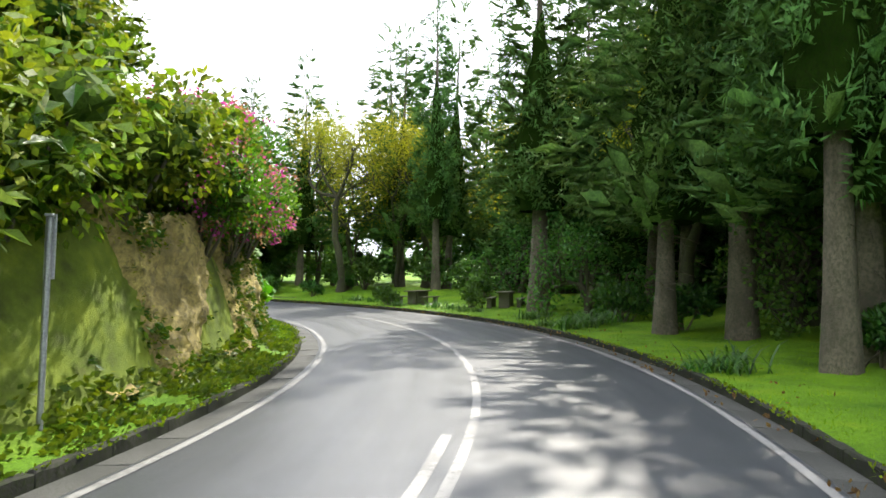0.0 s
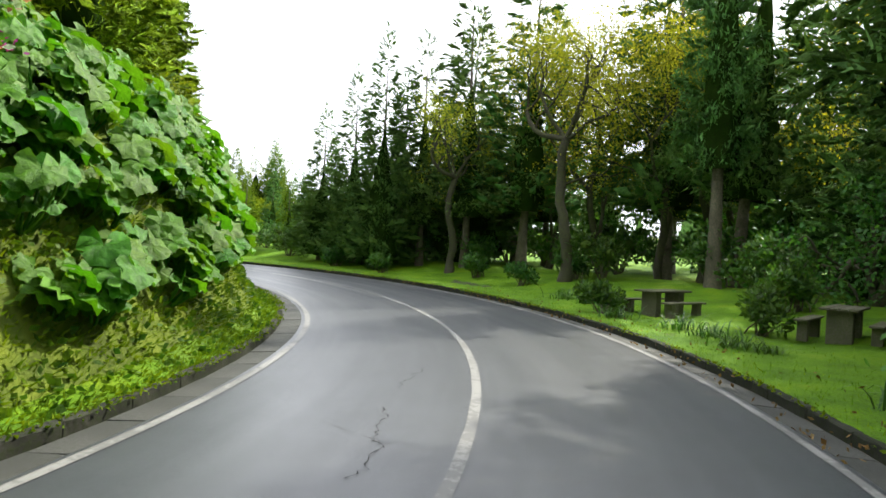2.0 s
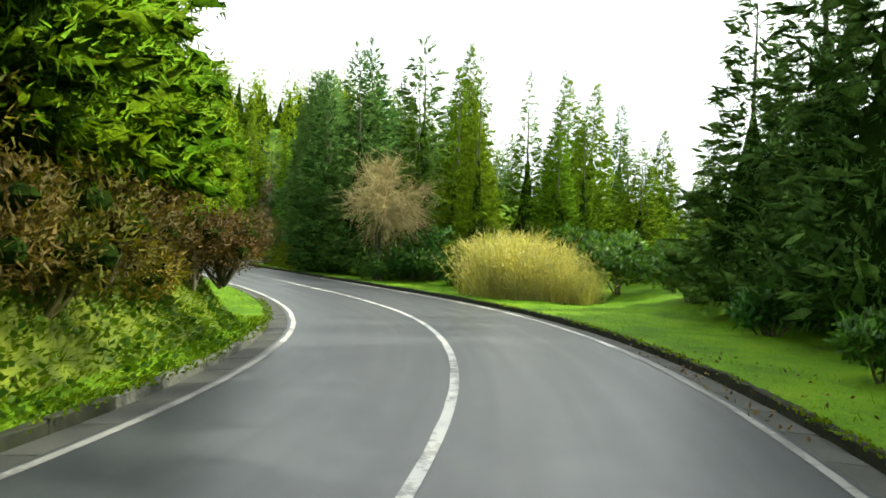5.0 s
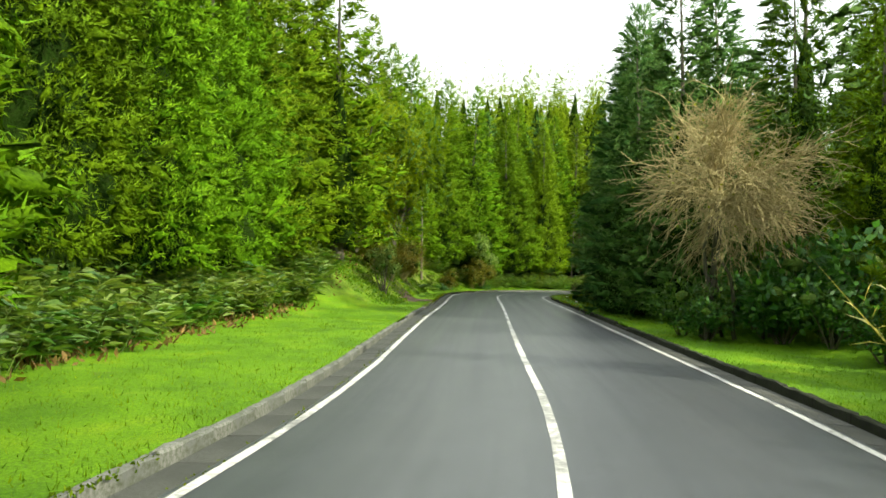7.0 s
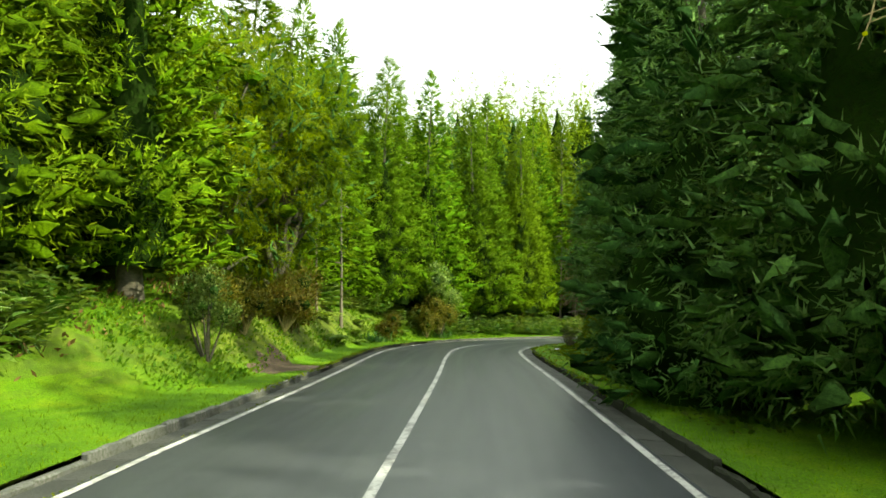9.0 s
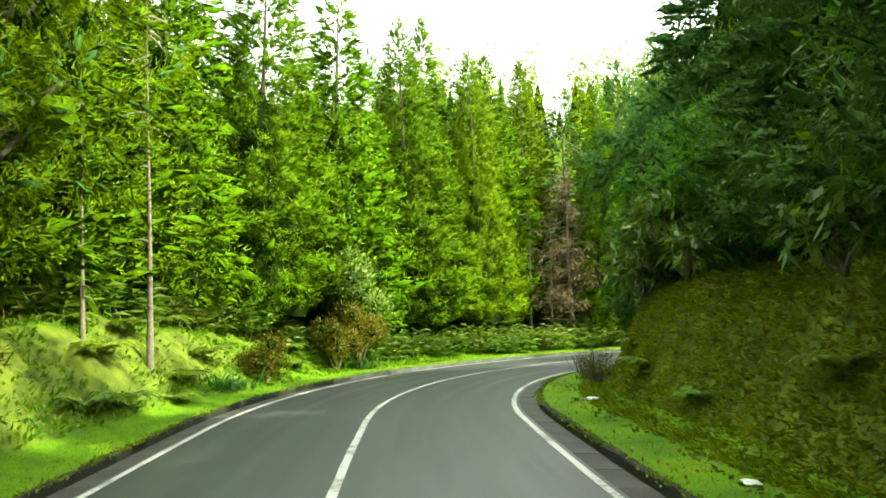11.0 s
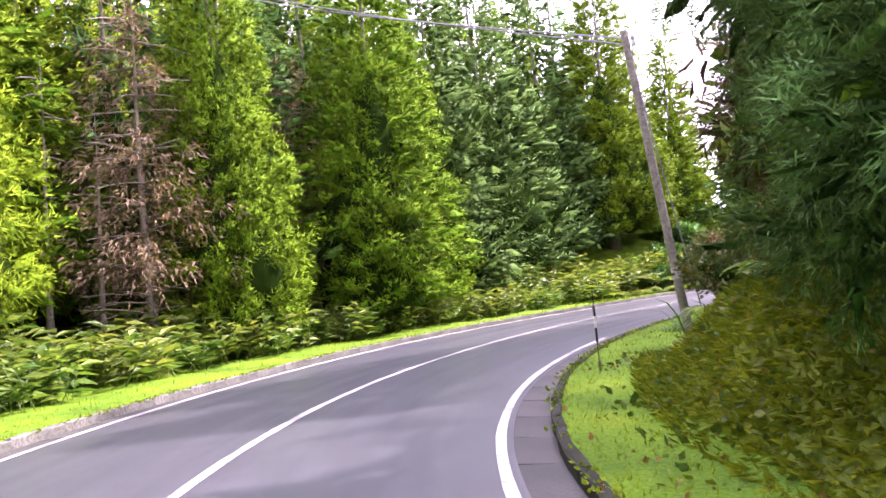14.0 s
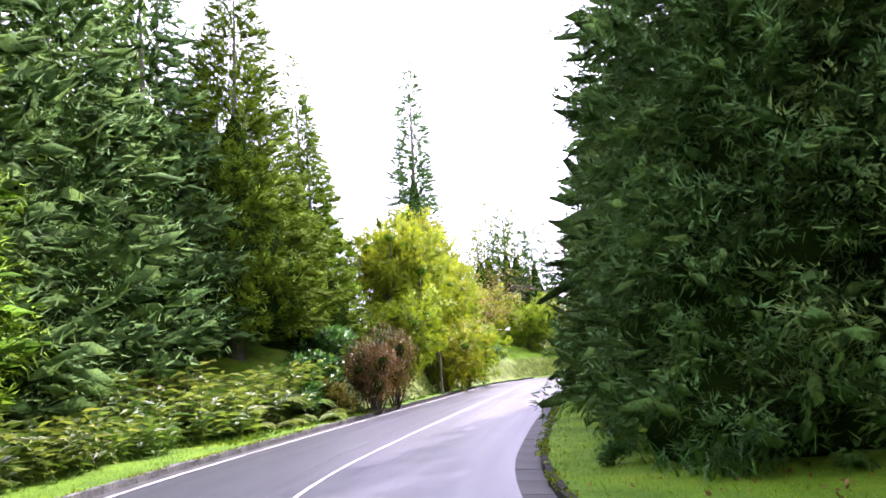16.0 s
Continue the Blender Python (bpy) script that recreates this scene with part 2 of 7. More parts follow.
PLANK = surface("weathered_plank", ((0.085, 0.075, 0.055), (0.14, 0.13, 0.085)), (0.07, 0.085, 0.03), 0.9, 0.5, 2.2, 24)
POLE = surface("pole_wood", ((0.23, 0.215, 0.175), (0.36, 0.34, 0.28)), (0.13, 0.115, 0.09), 0.9, 0.6, 1.6, 18)
BLACK = surface("black_plastic", ((0.012, 0.012, 0.013), (0.02, 0.02, 0.02)), (0.03, 0.03, 0.03), 0.5, 0.1)
WHITE = surface("white_plastic", ((0.70, 0.70, 0.68), (0.78, 0.78, 0.76)), (0.55, 0.55, 0.52), 0.5, 0.1)
CABLE = surface("cable", ((0.18, 0.18, 0.18), (0.24, 0.24, 0.24)), (0.14, 0.14, 0.14), 0.6, 0.1)
TAR = surface("crack_tar", ((0.012, 0.012, 0.013), (0.02, 0.02, 0.02)), (0.03, 0.03, 0.03), 0.8, 0.3)

CEDAR = leaf("cedar_spray", (0.12, 0.245, 0.006), (0.24, 0.385, 0.010), 0.07, 0.7, 0.1, depth=0.7, vary=0.5)
# the two CORE greens paint the shaded inside of the tufts
CORE = leaf("shade_toned_cedar_core", (0.075, 0.165, 0.005), (0.13, 0.24, 0.007), 0.05, 0.8, 0.05, depth=1.2, vary=0.5)
CORE_DARK = leaf("shade_toned_dark_core", (0.065, 0.165, 0.045), (0.115, 0.225, 0.055), 0.1, 0.8, 0.05, depth=1.2, vary=0.5)
# darker, bluer green: shade put into the colour of conifers on shaded sides
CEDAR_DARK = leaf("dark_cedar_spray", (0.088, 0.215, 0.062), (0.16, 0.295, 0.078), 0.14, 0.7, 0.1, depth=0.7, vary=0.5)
BROWN = leaf("dead_spray", (0.14, 0.098, 0.066), (0.26, 0.195, 0.135), 0.2, hue=0.01)
HEATH = leaf("heather_spray", (0.10, 0.13, 0.010), (0.25, 0.20, 0.025), 0.3, hue=0.02)
HEATH_RUST = leaf("rust_heather_spray", (0.075, 0.065, 0.018), (0.17, 0.115, 0.035), 0.25, hue=0.02, vary=0.6)
LIME = leaf("lime_leaf", (0.18, 0.30, 0.006), (0.36, 0.45, 0.012), 0.5, vary=0.6)
BROAD = leaf("broad_leaf", (0.06, 0.20, 0.012), (0.16, 0.36, 0.02), 0.45, 0.4, 0.35)
BROAD_DARK = leaf("dark_broad_leaf", (0.045, 0.15, 0.035), (0.11, 0.26, 0.045), 0.42, 0.4, 0.35, depth=0.8)
GINGER = leaf("ginger_leaf", (0.06, 0.15, 0.022), (0.26, 0.36, 0.085), 0.35, 0.35, 0.45)
IVY = leaf("ivy_leaf", (0.04, 0.11, 0.012), (0.14, 0.22, 0.014), 0.3, 0.45, 0.3)
BLADE = leaf("grass_blade", (0.085, 0.20, 0.005), (0.24, 0.36, 0.008), 0.4)
STRAP = leaf("strap_leaf", (0.030, 0.11, 0.018), (0.075, 0.20, 0.03), 0.3, 0.35, 0.45)
REED = leaf("reed_blade", (0.44, 0.41, 0.15), (0.68, 0.65, 0.30), 0.35, hue=0.01)
MAGENTA = leaf("magenta_petal", (0.42, 0.03, 0.42), (0.62, 0.13, 0.62), 0.4, hue=0.015)
FADED = leaf("faded_petal", (0.34, 0.15, 0.13), (0.52, 0.30, 0.24), 0.35, hue=0.01)
DRYLEAF = leaf("fallen_leaf", (0.10, 0.055, 0.02), (0.32, 0.22, 0.09), 0.2, hue=0.02)
FERN = leaf("fern_frond", (0.10, 0.22, 0.02), (0.28, 0.38, 0.08), 0.35, 0.4, 0.35)
GUNNERA = leaf("rhubarb_leaf", (0.040, 0.17, 0.008), (0.13, 0.33, 0.014), 0.35, 0.5, 0.3)
FRESH = leaf("fresh_spray", (0.13, 0.27, 0.006), (0.28, 0.43, 0.010), 0.5, vary=0.6)
SPRING = leaf("spring_leaf", (0.24, 0.30, 0.02), (0.44, 0.48, 0.05), 0.55)
# darker green for shrub insides, so that gaps between leaves read as shade
INNER_GREEN = leaf("shade_toned_inner_foliage", (0.055, 0.12, 0.022), (0.08, 0.155, 0.026), 0.15, 0.8, 0.1, depth=1.1)
MOSS = leaf("moss_tuft", (0.10, 0.165, 0.008), (0.22, 0.28, 0.014), 0.3, 0.8, 0.1)
BUD = leaf("bud_leaf", (0.28, 0.19, 0.13), (0.42, 0.32, 0.22), 0.4)
GREYGREEN = leaf("grey_green_leaf", (0.14, 0.24, 0.05), (0.32, 0.42, 0.14), 0.35)
BRIGHT = leaf("bright_shrub_leaf", (0.09, 0.19, 0.015), (0.26, 0.35, 0.03), 0.4)
HEDGE = leaf("hedge_leaf", (0.065, 0.10, 0.03), (0.16, 0.17, 0.06), 0.25)
# near-black, painting the self-shadowed depth between boughs
INNER = surface("shade_dark_inner_twigs", ((0.012, 0.032, 0.004), (0.026, 0.058, 0.007)), (0.018, 0.030, 0.007), 1.0, 0.9, 1.5, 12, bump_d=0.06, spec=0.0)


# ---- mesh helpers ----
def mesh_of(name, V, faces, material, smooth=False, normals=None):
    """A mesh from an array of points and arrays of triangles or quads."""
    V = np.asarray(V, np.float32)
    faces = [np.asarray(f, np.int32) for f in (faces if isinstance(faces, list) else [faces]) if len(f)]
    me = bpy.data.meshes.new(name)
    me.vertices.add(len(V))
    me.vertices.foreach_set("co", V.ravel())
    loops = np.concatenate([f.ravel() for f in faces])
    sizes = np.concatenate([np.full(len(f), f.shape[1], np.int32) for f in faces])
    me.loops.add(len(loops))
    me.loops.foreach_set("vertex_index", loops)
    me.polygons.add(len(sizes))
    me.polygons.foreach_set("loop_start", np.concatenate([[0], np.cumsum(sizes)[:-1]]).astype(np.int32))
    me.polygons.foreach_set("loop_total", sizes)
    me.polygons.foreach_set("use_smooth", np.full(len(sizes), smooth))
    me.update(calc_edges=True)
    me.validate()
    if normals is not None:
        me.polygons.foreach_set("use_smooth", np.full(len(sizes), True))
        me.normals_split_custom_set_from_vertices(np.asarray(normals, np.float32).tolist())
    me.materials.append(material)
    return me


def bm_mesh(name, bm, material, smooth=False):
    me = bpy.data.meshes.new(name)
    bm.normal_update()
    for f in bm.faces:
        f.smooth = smooth
    bm.to_mesh(me)
    bm.free()
    me.materials.append(material)
    return me


def part(name, data, parent, label="", m=None, kind=""):
    ob = new(name, data)
    ob.parent = parent
    if m is not None:
        ob.matrix_basis = m
    return tagged(ob, label, kind=kind)


def thing(name, m, label, category, group="", kind=""):
    return tagged(place_at(new(name), m), label, category, group, kind)


def place_at(ob, m):
    ob.matrix_basis = m
    return ob


def at(x, y, z=0.0, turn=0.0, size=1.0, tall=None, tip=(0, 0)):
    return Matrix.LocRotScale((x, y, z), Euler((radians(tip[0]), radians(tip[1]), radians(turn))), (size, size, size if tall is None else tall))


def unit(v):
    return v / np.maximum(np.linalg.norm(v, axis=-1, keepdims=True), 1e-9)


def side_of(D, rng):
    return unit(np.cross(D, unit(rng.normal(size=D.shape))))


def soft(N, rng, corners, spread=0.35):
    """Normals of the leaves on a crown: those of the bough that they clothe, a little uneven."""
    return np.repeat(unit(N + rng.normal(size=N.shape) * spread), corners, 0)


def facing(S, D, N):
    """Turn the leaves' sides so that their faces look out of the crown."""
    return S * np.where((np.cross(S, D) * N).sum(1, keepdims=True) < 0, -1.0, 1.0)


def tris(C, D, L, Wd, rng, N=None):
    """Narrow pointed sprays from the points C along D."""
    S = side_of(D, rng) * (np.asarray(Wd).reshape(-1, 1) / 2)
    if N is not None:
        S = facing(S, D, N)
    tip = C + D * np.asarray(L).reshape(-1, 1)
    V = np.stack([C - S, C + S, tip], 1).reshape(-1, 3)
    return V, np.arange(len(V)).reshape(-1, 3)


def diamonds(C, D, L, Wd, rng, side=None, sag=0.0, N=None):
    """Pointed leaves: base, two shoulders, tip."""
    L, Wd = np.asarray(L).reshape(-1, 1), np.asarray(Wd).reshape(-1, 1)
    S = (side_of(D, rng) if side is None else side) * Wd / 2
    if N is not None:
        S = -facing(S, D, N)
    mid = C + D * L * 0.45
    tip = C + D * L - np.array([0, 0, 1.0]) * L * sag
    V = np.stack([C, mid - S, tip, mid + S], 1).reshape(-1, 3)
    return V, np.arange(len(V)).reshape(-1, 4)


def joined(pieces):
    V, F, n = [], {}, 0
    for v, f in pieces:
        V.append(v)
        for g in (f if isinstance(f, list) else [f]):
            if len(g):
                F.setdefault(g.shape[1], []).append(g + n)
        n += len(v)
    return np.concatenate(V), [np.concatenate(f) for f in F.values()]


def tube(points, radii, sides=6):
    """A tapered tube along the points."""
    P, r = np.asarray(points, float), np.asarray(radii, float)
    d = unit(np.gradient(P, axis=0))
    ref = np.where(np.abs(d[:, 2:]) > 0.9, np.array([[1.0, 0, 0]]), np.array([[0, 0, 1.0]]))
    a = unit(np.cross(d, ref))
    b = np.cross(d, a)
    ang = np.linspace(0, 2 * np.pi, sides, endpoint=False)
    ring = a[:, None] * np.cos(ang)[None, :, None] + b[:, None] * np.sin(ang)[None, :, None]
    V = (P[:, None] + ring * r[:, None, None]).reshape(-1, 3)
    i = np.arange(len(P) - 1)[:, None] * sides
    j = np.arange(sides)[None]
    k = (j + 1) % sides
    F = np.stack([i + j, i + k, i + sides + k, i + sides + j], -1).reshape(-1, 4)
    return V, F


def box(bm, x0, x1, y0, y1, z0, z1, bevel=0.0):
    made = bmesh.ops.create_cube(bm, size=1.0, matrix=Matrix.LocRotScale(((x0 + x1) / 2, (y0 + y1) / 2, (z0 + z1) / 2), None, (x1 - x0, y1 - y0, z1 - z0)))
    if bevel:
        edges = list({e for v in made["verts"] for e in v.link_edges})
        bmesh.ops.bevel(bm, geom=edges, offset=bevel, segments=1, affect="EDGES", profile=0.5)


def fbm(x, y, scale, seed=0.0, octaves=3):
    """Smooth uneven values from -1 to 1 over the plan."""
    out, amp, total = np.zeros(np.broadcast(x, y).shape), 1.0, 0.0
    for k in range(octaves):
        f = 2.0 ** k / scale
        p = seed * 1.7 + k * 2.3
        out = out + amp * (np.sin(x * f * 1.9 + 1.3 * np.sin(y * f * 1.3 + p) + p) * np.cos(y * f * 2.1 + 1.1 * np.sin(x * f * 1.7 - p) + 2 * p))
        total += amp
        amp *= 0.55
    return out / total


# ---- the road's line and the lie of the land ----
TURNS = [(-50, -57.9), (-5, -30.9), (2, -18.5), (9, -7.6), (16, 4.8), (23, 18.6), (30, 32.8), (37, 46.0), (44, 57.4), (51, 70.0), (58, 82.9), (65, 89.2), (72, 88.7), (79, 88.4), (86, 88.6), (93, 89.6), (100, 87.5), (107, 68.2), (114, 46.0), (121, 27.0), (128, 13.5), (135, 1.9), (142, 0.4), (149, 0.2), (156, -0.6), (163, 1.1), (172, -0.1), (190, -27.7), (210, -54.5)]
# s, width of the left lane, width of the right lane
LANES = np.array([(-5, 2.80, 2.96), (7, 2.72, 2.96), (19, 2.70, 3.05), (31, 2.65, 3.04), (43, 2.73, 3.05), (55, 2.80, 3.02), (67, 2.61, 3.07), (79, 2.78, 2.96), (91, 2.77, 2.87), (103, 2.87, 2.84), (115, 3.09, 2.69), (127, 3.16, 2.70), (139, 3.12, 2.67), (151, 3.06, 2.70), (163, 3.00, 2.77), (175, 2.98, 2.79)])
S0, S1, STEP = -40.0, 200.0, 0.5
line_s = np.arange(S0, S1, STEP)
line_a = np.radians(np.interp(line_s, [a for a, _ in TURNS], [b for _, b in TURNS]))
line_x, line_y = np.cumsum(-np.sin(line_a)) * STEP, np.cumsum(np.cos(line_a)) * STEP
first = int(round(-S0 / STEP))
line_x, line_y = line_x - line_x[first] + (-2.636), line_y - line_y[first] + (-1.700)


def on_road(s, lat):
    """Plan place at s metres along the centre line and lat metres to its right."""
    a, x, y = np.interp(s, line_s, line_a), np.interp(s, line_s, line_x), np.interp(s, line_s, line_y)
    return x + np.cos(a) * lat, y + np.sin(a) * lat


def from_road(x, y):
    """The s and lat of places in the plan."""
    x, y = np.atleast_1d(np.asarray(x, float)), np.atleast_1d(np.asarray(y, float))
    s, lat = np.empty(x.shape), np.empty(x.shape)
    for i in range(0, len(x), 4000):
        dx, dy = x[i:i + 4000, None] - line_x, y[i:i + 4000, None] - line_y
        j = (dx * dx + dy * dy).argmin(1)
        k = np.arange(len(j))
        s[i:i + 4000] = line_s[j]
        side = dx[k, j] * np.cos(line_a[j]) + dy[k, j] * np.sin(line_a[j])
        lat[i:i + 4000] = np.sign(side) * np.hypot(dx[k, j], dy[k, j])
    return s, lat


# s, where the bank begins past the kerb, its width, its height, the slope behind it
LEFT = np.array([(-40, .5, 1.3, 2.6, .5), (7, .5, 1.3, 2.4, .5), (11.3, .7, .9, 2.4, .6), (17, .5, 1.2, 2.2, .5), (20.5, .35, 1.6, 2.3, .6), (24, .2, 2.1, 3.3, .6), (32, .2, 2.1, 3.5, .6), (38, .2, 2.4, 3.2, .6),
                 (48, .2, 2.2, 2.4, .45), (52.5, .3, 2.0, 2.1, .35), (56, 1.4, 2.6, 1.0, .2), (62, 4, 4, .5, .1), (80, 3, 4, .6, .15), (84, 1.4, 3.2, 1.3, .2), (91, .8, 2.7, 2.0, .2),
                 (103, .8, 2.7, 2.0, .2), (108, 1.2, 3.3, 1.6, .15), (113, 2.2, 4.5, 1.0, .12), (130, 2.5, 5, .6, .12), (140, 1.5, 2.5, 1.0, .25), (150, .9, 1.2, 1.7, .35), (200, .9, 1.2, 1.7, .35)])
RIGHT = np.array([(-40, 3, 5, .5, .02), (50, 3, 5, .5, .02), (60, 2.5, 4, .6, .04), (82, 1.8, 4, .9, .1), (90, 1.1, 1.8, 2.2, .35), (96, 1.5, 1.4, 2.3, .25), (104, 1.5, 1.4, 2.2, .25), (108, 1.35, 1.4, 2.0, .22),
                  (112, 1.1, 1.4, 1.8, .15), (115, .9, 1.4, 1.45, .1), (118, .8, 1.6, 1.0, .08), (121, 1.1, 1.9, .7, .05), (125, 1.8, 3, .4, .05), (132, 2, 4, .4, .04), (200, 2, 4, .4, .04)])
KERB_IN, KERB_OUT, KERB_H = 0.52, 0.63, 0.10    # from the edge line


def rim(s, lat):
    """Offset of the edge line on the side on which lat lies."""
    return np.where(np.asarray(lat) < 0, np.interp(s, LANES[:, 0], LANES[:, 1]), np.interp(s, LANES[:, 0], LANES[:, 2]))


def land(s, lat, x, y):
    """Height of the ground beside the road."""
    d = np.abs(lat) - rim(s, lat) - KERB_OUT
    z = np.zeros(np.shape(lat))
    for side, table in ((-1, LEFT), (1, RIGHT)):
        o, w, h, g = (np.interp(s, table[:, 0], table[:, i]) for i in (1, 2, 3, 4))
        t = np.clip((d - o) / w, 0, 1)
        rise = h * (t * t * (3 - 2 * t)) + g * np.clip(d - o - w, 0, 10)
        z = np.where(np.sign(lat) == side, rise, z)
    z = z + KERB_H - 0.02
    rough = np.clip(d / 1.5, 0, 1) * (0.05 + 0.10 * np.clip(z, 0, 2))
    z = z + rough * fbm(x, y, 1.5, 3.0) + 0.02 * fbm(x, y, 0.5, 5.0) * np.clip(d * 3, 0, 1)
    # a drain across the grass beside the straight
    z = z - 0.30 * np.exp(-((s - 76.9 - 0.35 * (np.abs(lat) - 4)) / 0.55) ** 2) * np.clip(d * 4, 0, 1) * np.clip((3.4 - d) * 2, 0, 1) * (lat < 0)
    hill = np.clip((-103 - x) / 42, 0, 1)
    hill = hill * hill * (3 - 2 * hill) * 21 * np.clip((112 - y) / 30, 0, 1)
    return z + hill


def ground_at(x, y):
    s, lat = from_road(x, y)
    z = land(s, lat, np.atleast_1d(np.asarray(x, float)), np.atleast_1d(np.asarray(y, float)))
    return z if np.ndim(x) else float(z[0])


def strip(name, lats, heights, s0, s1, step, material, label, category, wobble=0.0, seed=1.0, edge=0):
    """A band along the road between the given offsets; edge: measured outwards from that side's edge line."""
    s = np.arange(s0, s1 + 1e-6, step)
    sg, lg = np.meshgrid(s, lats, indexing="ij")
    if edge:
        lg = edge * (rim(sg, edge) + lg)
    hg = np.broadcast_to(np.asarray(heights, float), sg.shape).copy()
    if wobble:
        lg = lg + wobble * fbm(sg, lg * 0, 0.8, seed) * (np.arange(lg.shape[1]) % 2 == 0)[None]
    x, y = on_road(sg, lg)
    V = np.stack([x, y, hg], -1).reshape(-1, 3)
    n, m = sg.shape
    i, j = np.meshgrid(np.arange(n - 1), np.arange(m - 1), indexing="ij")
    a = (i * m + j).ravel()
    F = np.stack([a, a + 1, a + m + 1, a + m], 1)
    return tagged(new(name, mesh_of(name, V, F, material, True)), label, category, kind="structure")


# ---- ground, road, verges ----
def build_ground():
    def axis(lo, hi, f0, f1, fine):
        inner = np.arange(f0, f1, fine)
        down = f0 - np.cumsum(np.geomspace(fine * 1.5, (f0 - lo) / 6, 26))
        up = f1 + np.cumsum(np.geomspace(fine * 1.5, (hi - f1) / 6, 26))
        return np.concatenate([down[::-1], inner, up])
    gx, gy = axis(-900, 900, -150, 30, 1.5), axis(-900, 900, -25, 135, 1.5)
    X, Y = np.meshgrid(gx, gy, indexing="ij")
    s, lat = from_road(X.ravel(), Y.ravel())
    z = land(s, lat, X.ravel(), Y.ravel())
    sink = np.clip((14.5 - np.abs(lat)) / 3.0, 0, 1)
    z = z * (1 - sink) + sink * np.minimum(z - 0.7, -0.4)
    V = np.stack([X.ravel(), Y.ravel(), z], 1)
    n, m = X.shape
    i, j = np.meshgrid(np.arange(n - 1), np.arange(m - 1), indexing="ij")
    a = (i * m + j).ravel()
    tagged(new("ground", mesh_of("ground", V, np.stack([a, a + m, a + m + 1, a + 1], 1), TURF, True)),
           "grassy forest floor rising to a wooded hill", "ground", kind="structure")


def build_verge(name, side, label):
    d = np.concatenate([np.arange(0, 4.6, 0.24), np.arange(4.8, 9.6, 0.6)])
    s = np.arange(-38, 196, 0.4)
    sg, lg = np.meshgrid(s, d, indexing="ij")
    lg = side * (rim(sg, side) + KERB_OUT - 0.02 + lg)
    x, y = on_road(sg, lg)
    z = land(sg, lg, x, y)
    V = np.stack([x, y, z], -1).reshape(-1, 3)
    n, m = sg.shape
    i, j = np.meshgrid(np.arange(n - 1), np.arange(m - 1), indexing="ij")
    a = (i * m + j).ravel()
    F = np.stack([a, a + 1, a + m + 1, a + m], 1)
    if side < 0:
        F = F[:, ::-1]
    tagged(new(name, mesh_of(name, V, F, TURF, True)), label, "verge", kind="structure")


build_ground()
build_verge("verge_left", -1, "mown grass verge rising into mossy earth bank")
build_verge("verge_right", 1, "damp grass verge with mossy steep bank behind")
def build_road():
    f = np.linspace(-1, 1, 15)
    s = np.arange(-38, 196, 0.5)
    sg, fg = np.meshgrid(s, f, indexing="ij")
    x, y = on_road(sg, fg * (rim(sg, fg) + 0.12))
    z = 0.03 * (1 - fg ** 2)
    n, m = sg.shape
    i, j = np.meshgrid(np.arange(n - 1), np.arange(m - 1), indexing="ij")
    a = (i * m + j).ravel()
    me = mesh_of("road", np.stack([x, y, z], -1).reshape(-1, 3), np.stack([a, a + 1, a + m + 1, a + m], 1), ASPHALT, True)
    spot = np.stack([sg, fg * (rim(sg, fg) + 0.12)], -1).reshape(-1, 2)
    loop = np.empty(len(me.loops), np.int32)
    me.loops.foreach_get("vertex_index", loop)
    me.uv_layers.new(name="along").data.foreach_set("uv", spot[loop].astype(np.float32).ravel())
    tagged(new("road", me), "grey worn asphalt road with damp sheen", "road", kind="structure")


build_road()
for side, word in ((-1, "left"), (1, "right")):
    strip("gutter_" + word, np.array([0.08, 0.25, 0.42, KERB_IN + 0.03])[::side], np.array([-0.01, -0.045, -0.05, -0.04])[::side], -38, 196, 0.5, GUTTER,
          "stained concrete gutter along the asphalt edge", "gutter", edge=side)
    strip("edge_line_" + word, np.array([-0.05, 0.05])[::side], 0.011, -38, 50, 0.4, WORN_PAINT, "worn greyish painted edge line", "road marking", 0.012, side, side)
    strip("edge_line_" + word, np.array([-0.05, 0.05])[::side], 0.011, 50, 196 if side < 0 else 126, 0.4, PAINT, "white painted edge line", "road marking", 0.012, side, side)
strip("centre_line", np.array([-0.055, 0.055]), 0.036, -3.0, 42, 0.4, WORN_PAINT, "solid worn greyish centre line", "road marking", 0.012, 4)
strip("centre_line", np.array([-0.055, 0.055]), 0.036, 42, 122, 0.4, PAINT, "solid white painted centre line", "road marking", 0.012, 4)
strip("centre_line", np.array([-0.035, 0.035]), 0.036, 122, 196, 0.4, PAINT, "thin white painted centre line", "road marking", 0.012, 4)
strip("second_line", np.array([-0.30, -0.18]), 0.036, -3.0, 8.6, 0.4, WORN_PAINT, "short worn second centre stripe", "road marking", 0.012, 5)


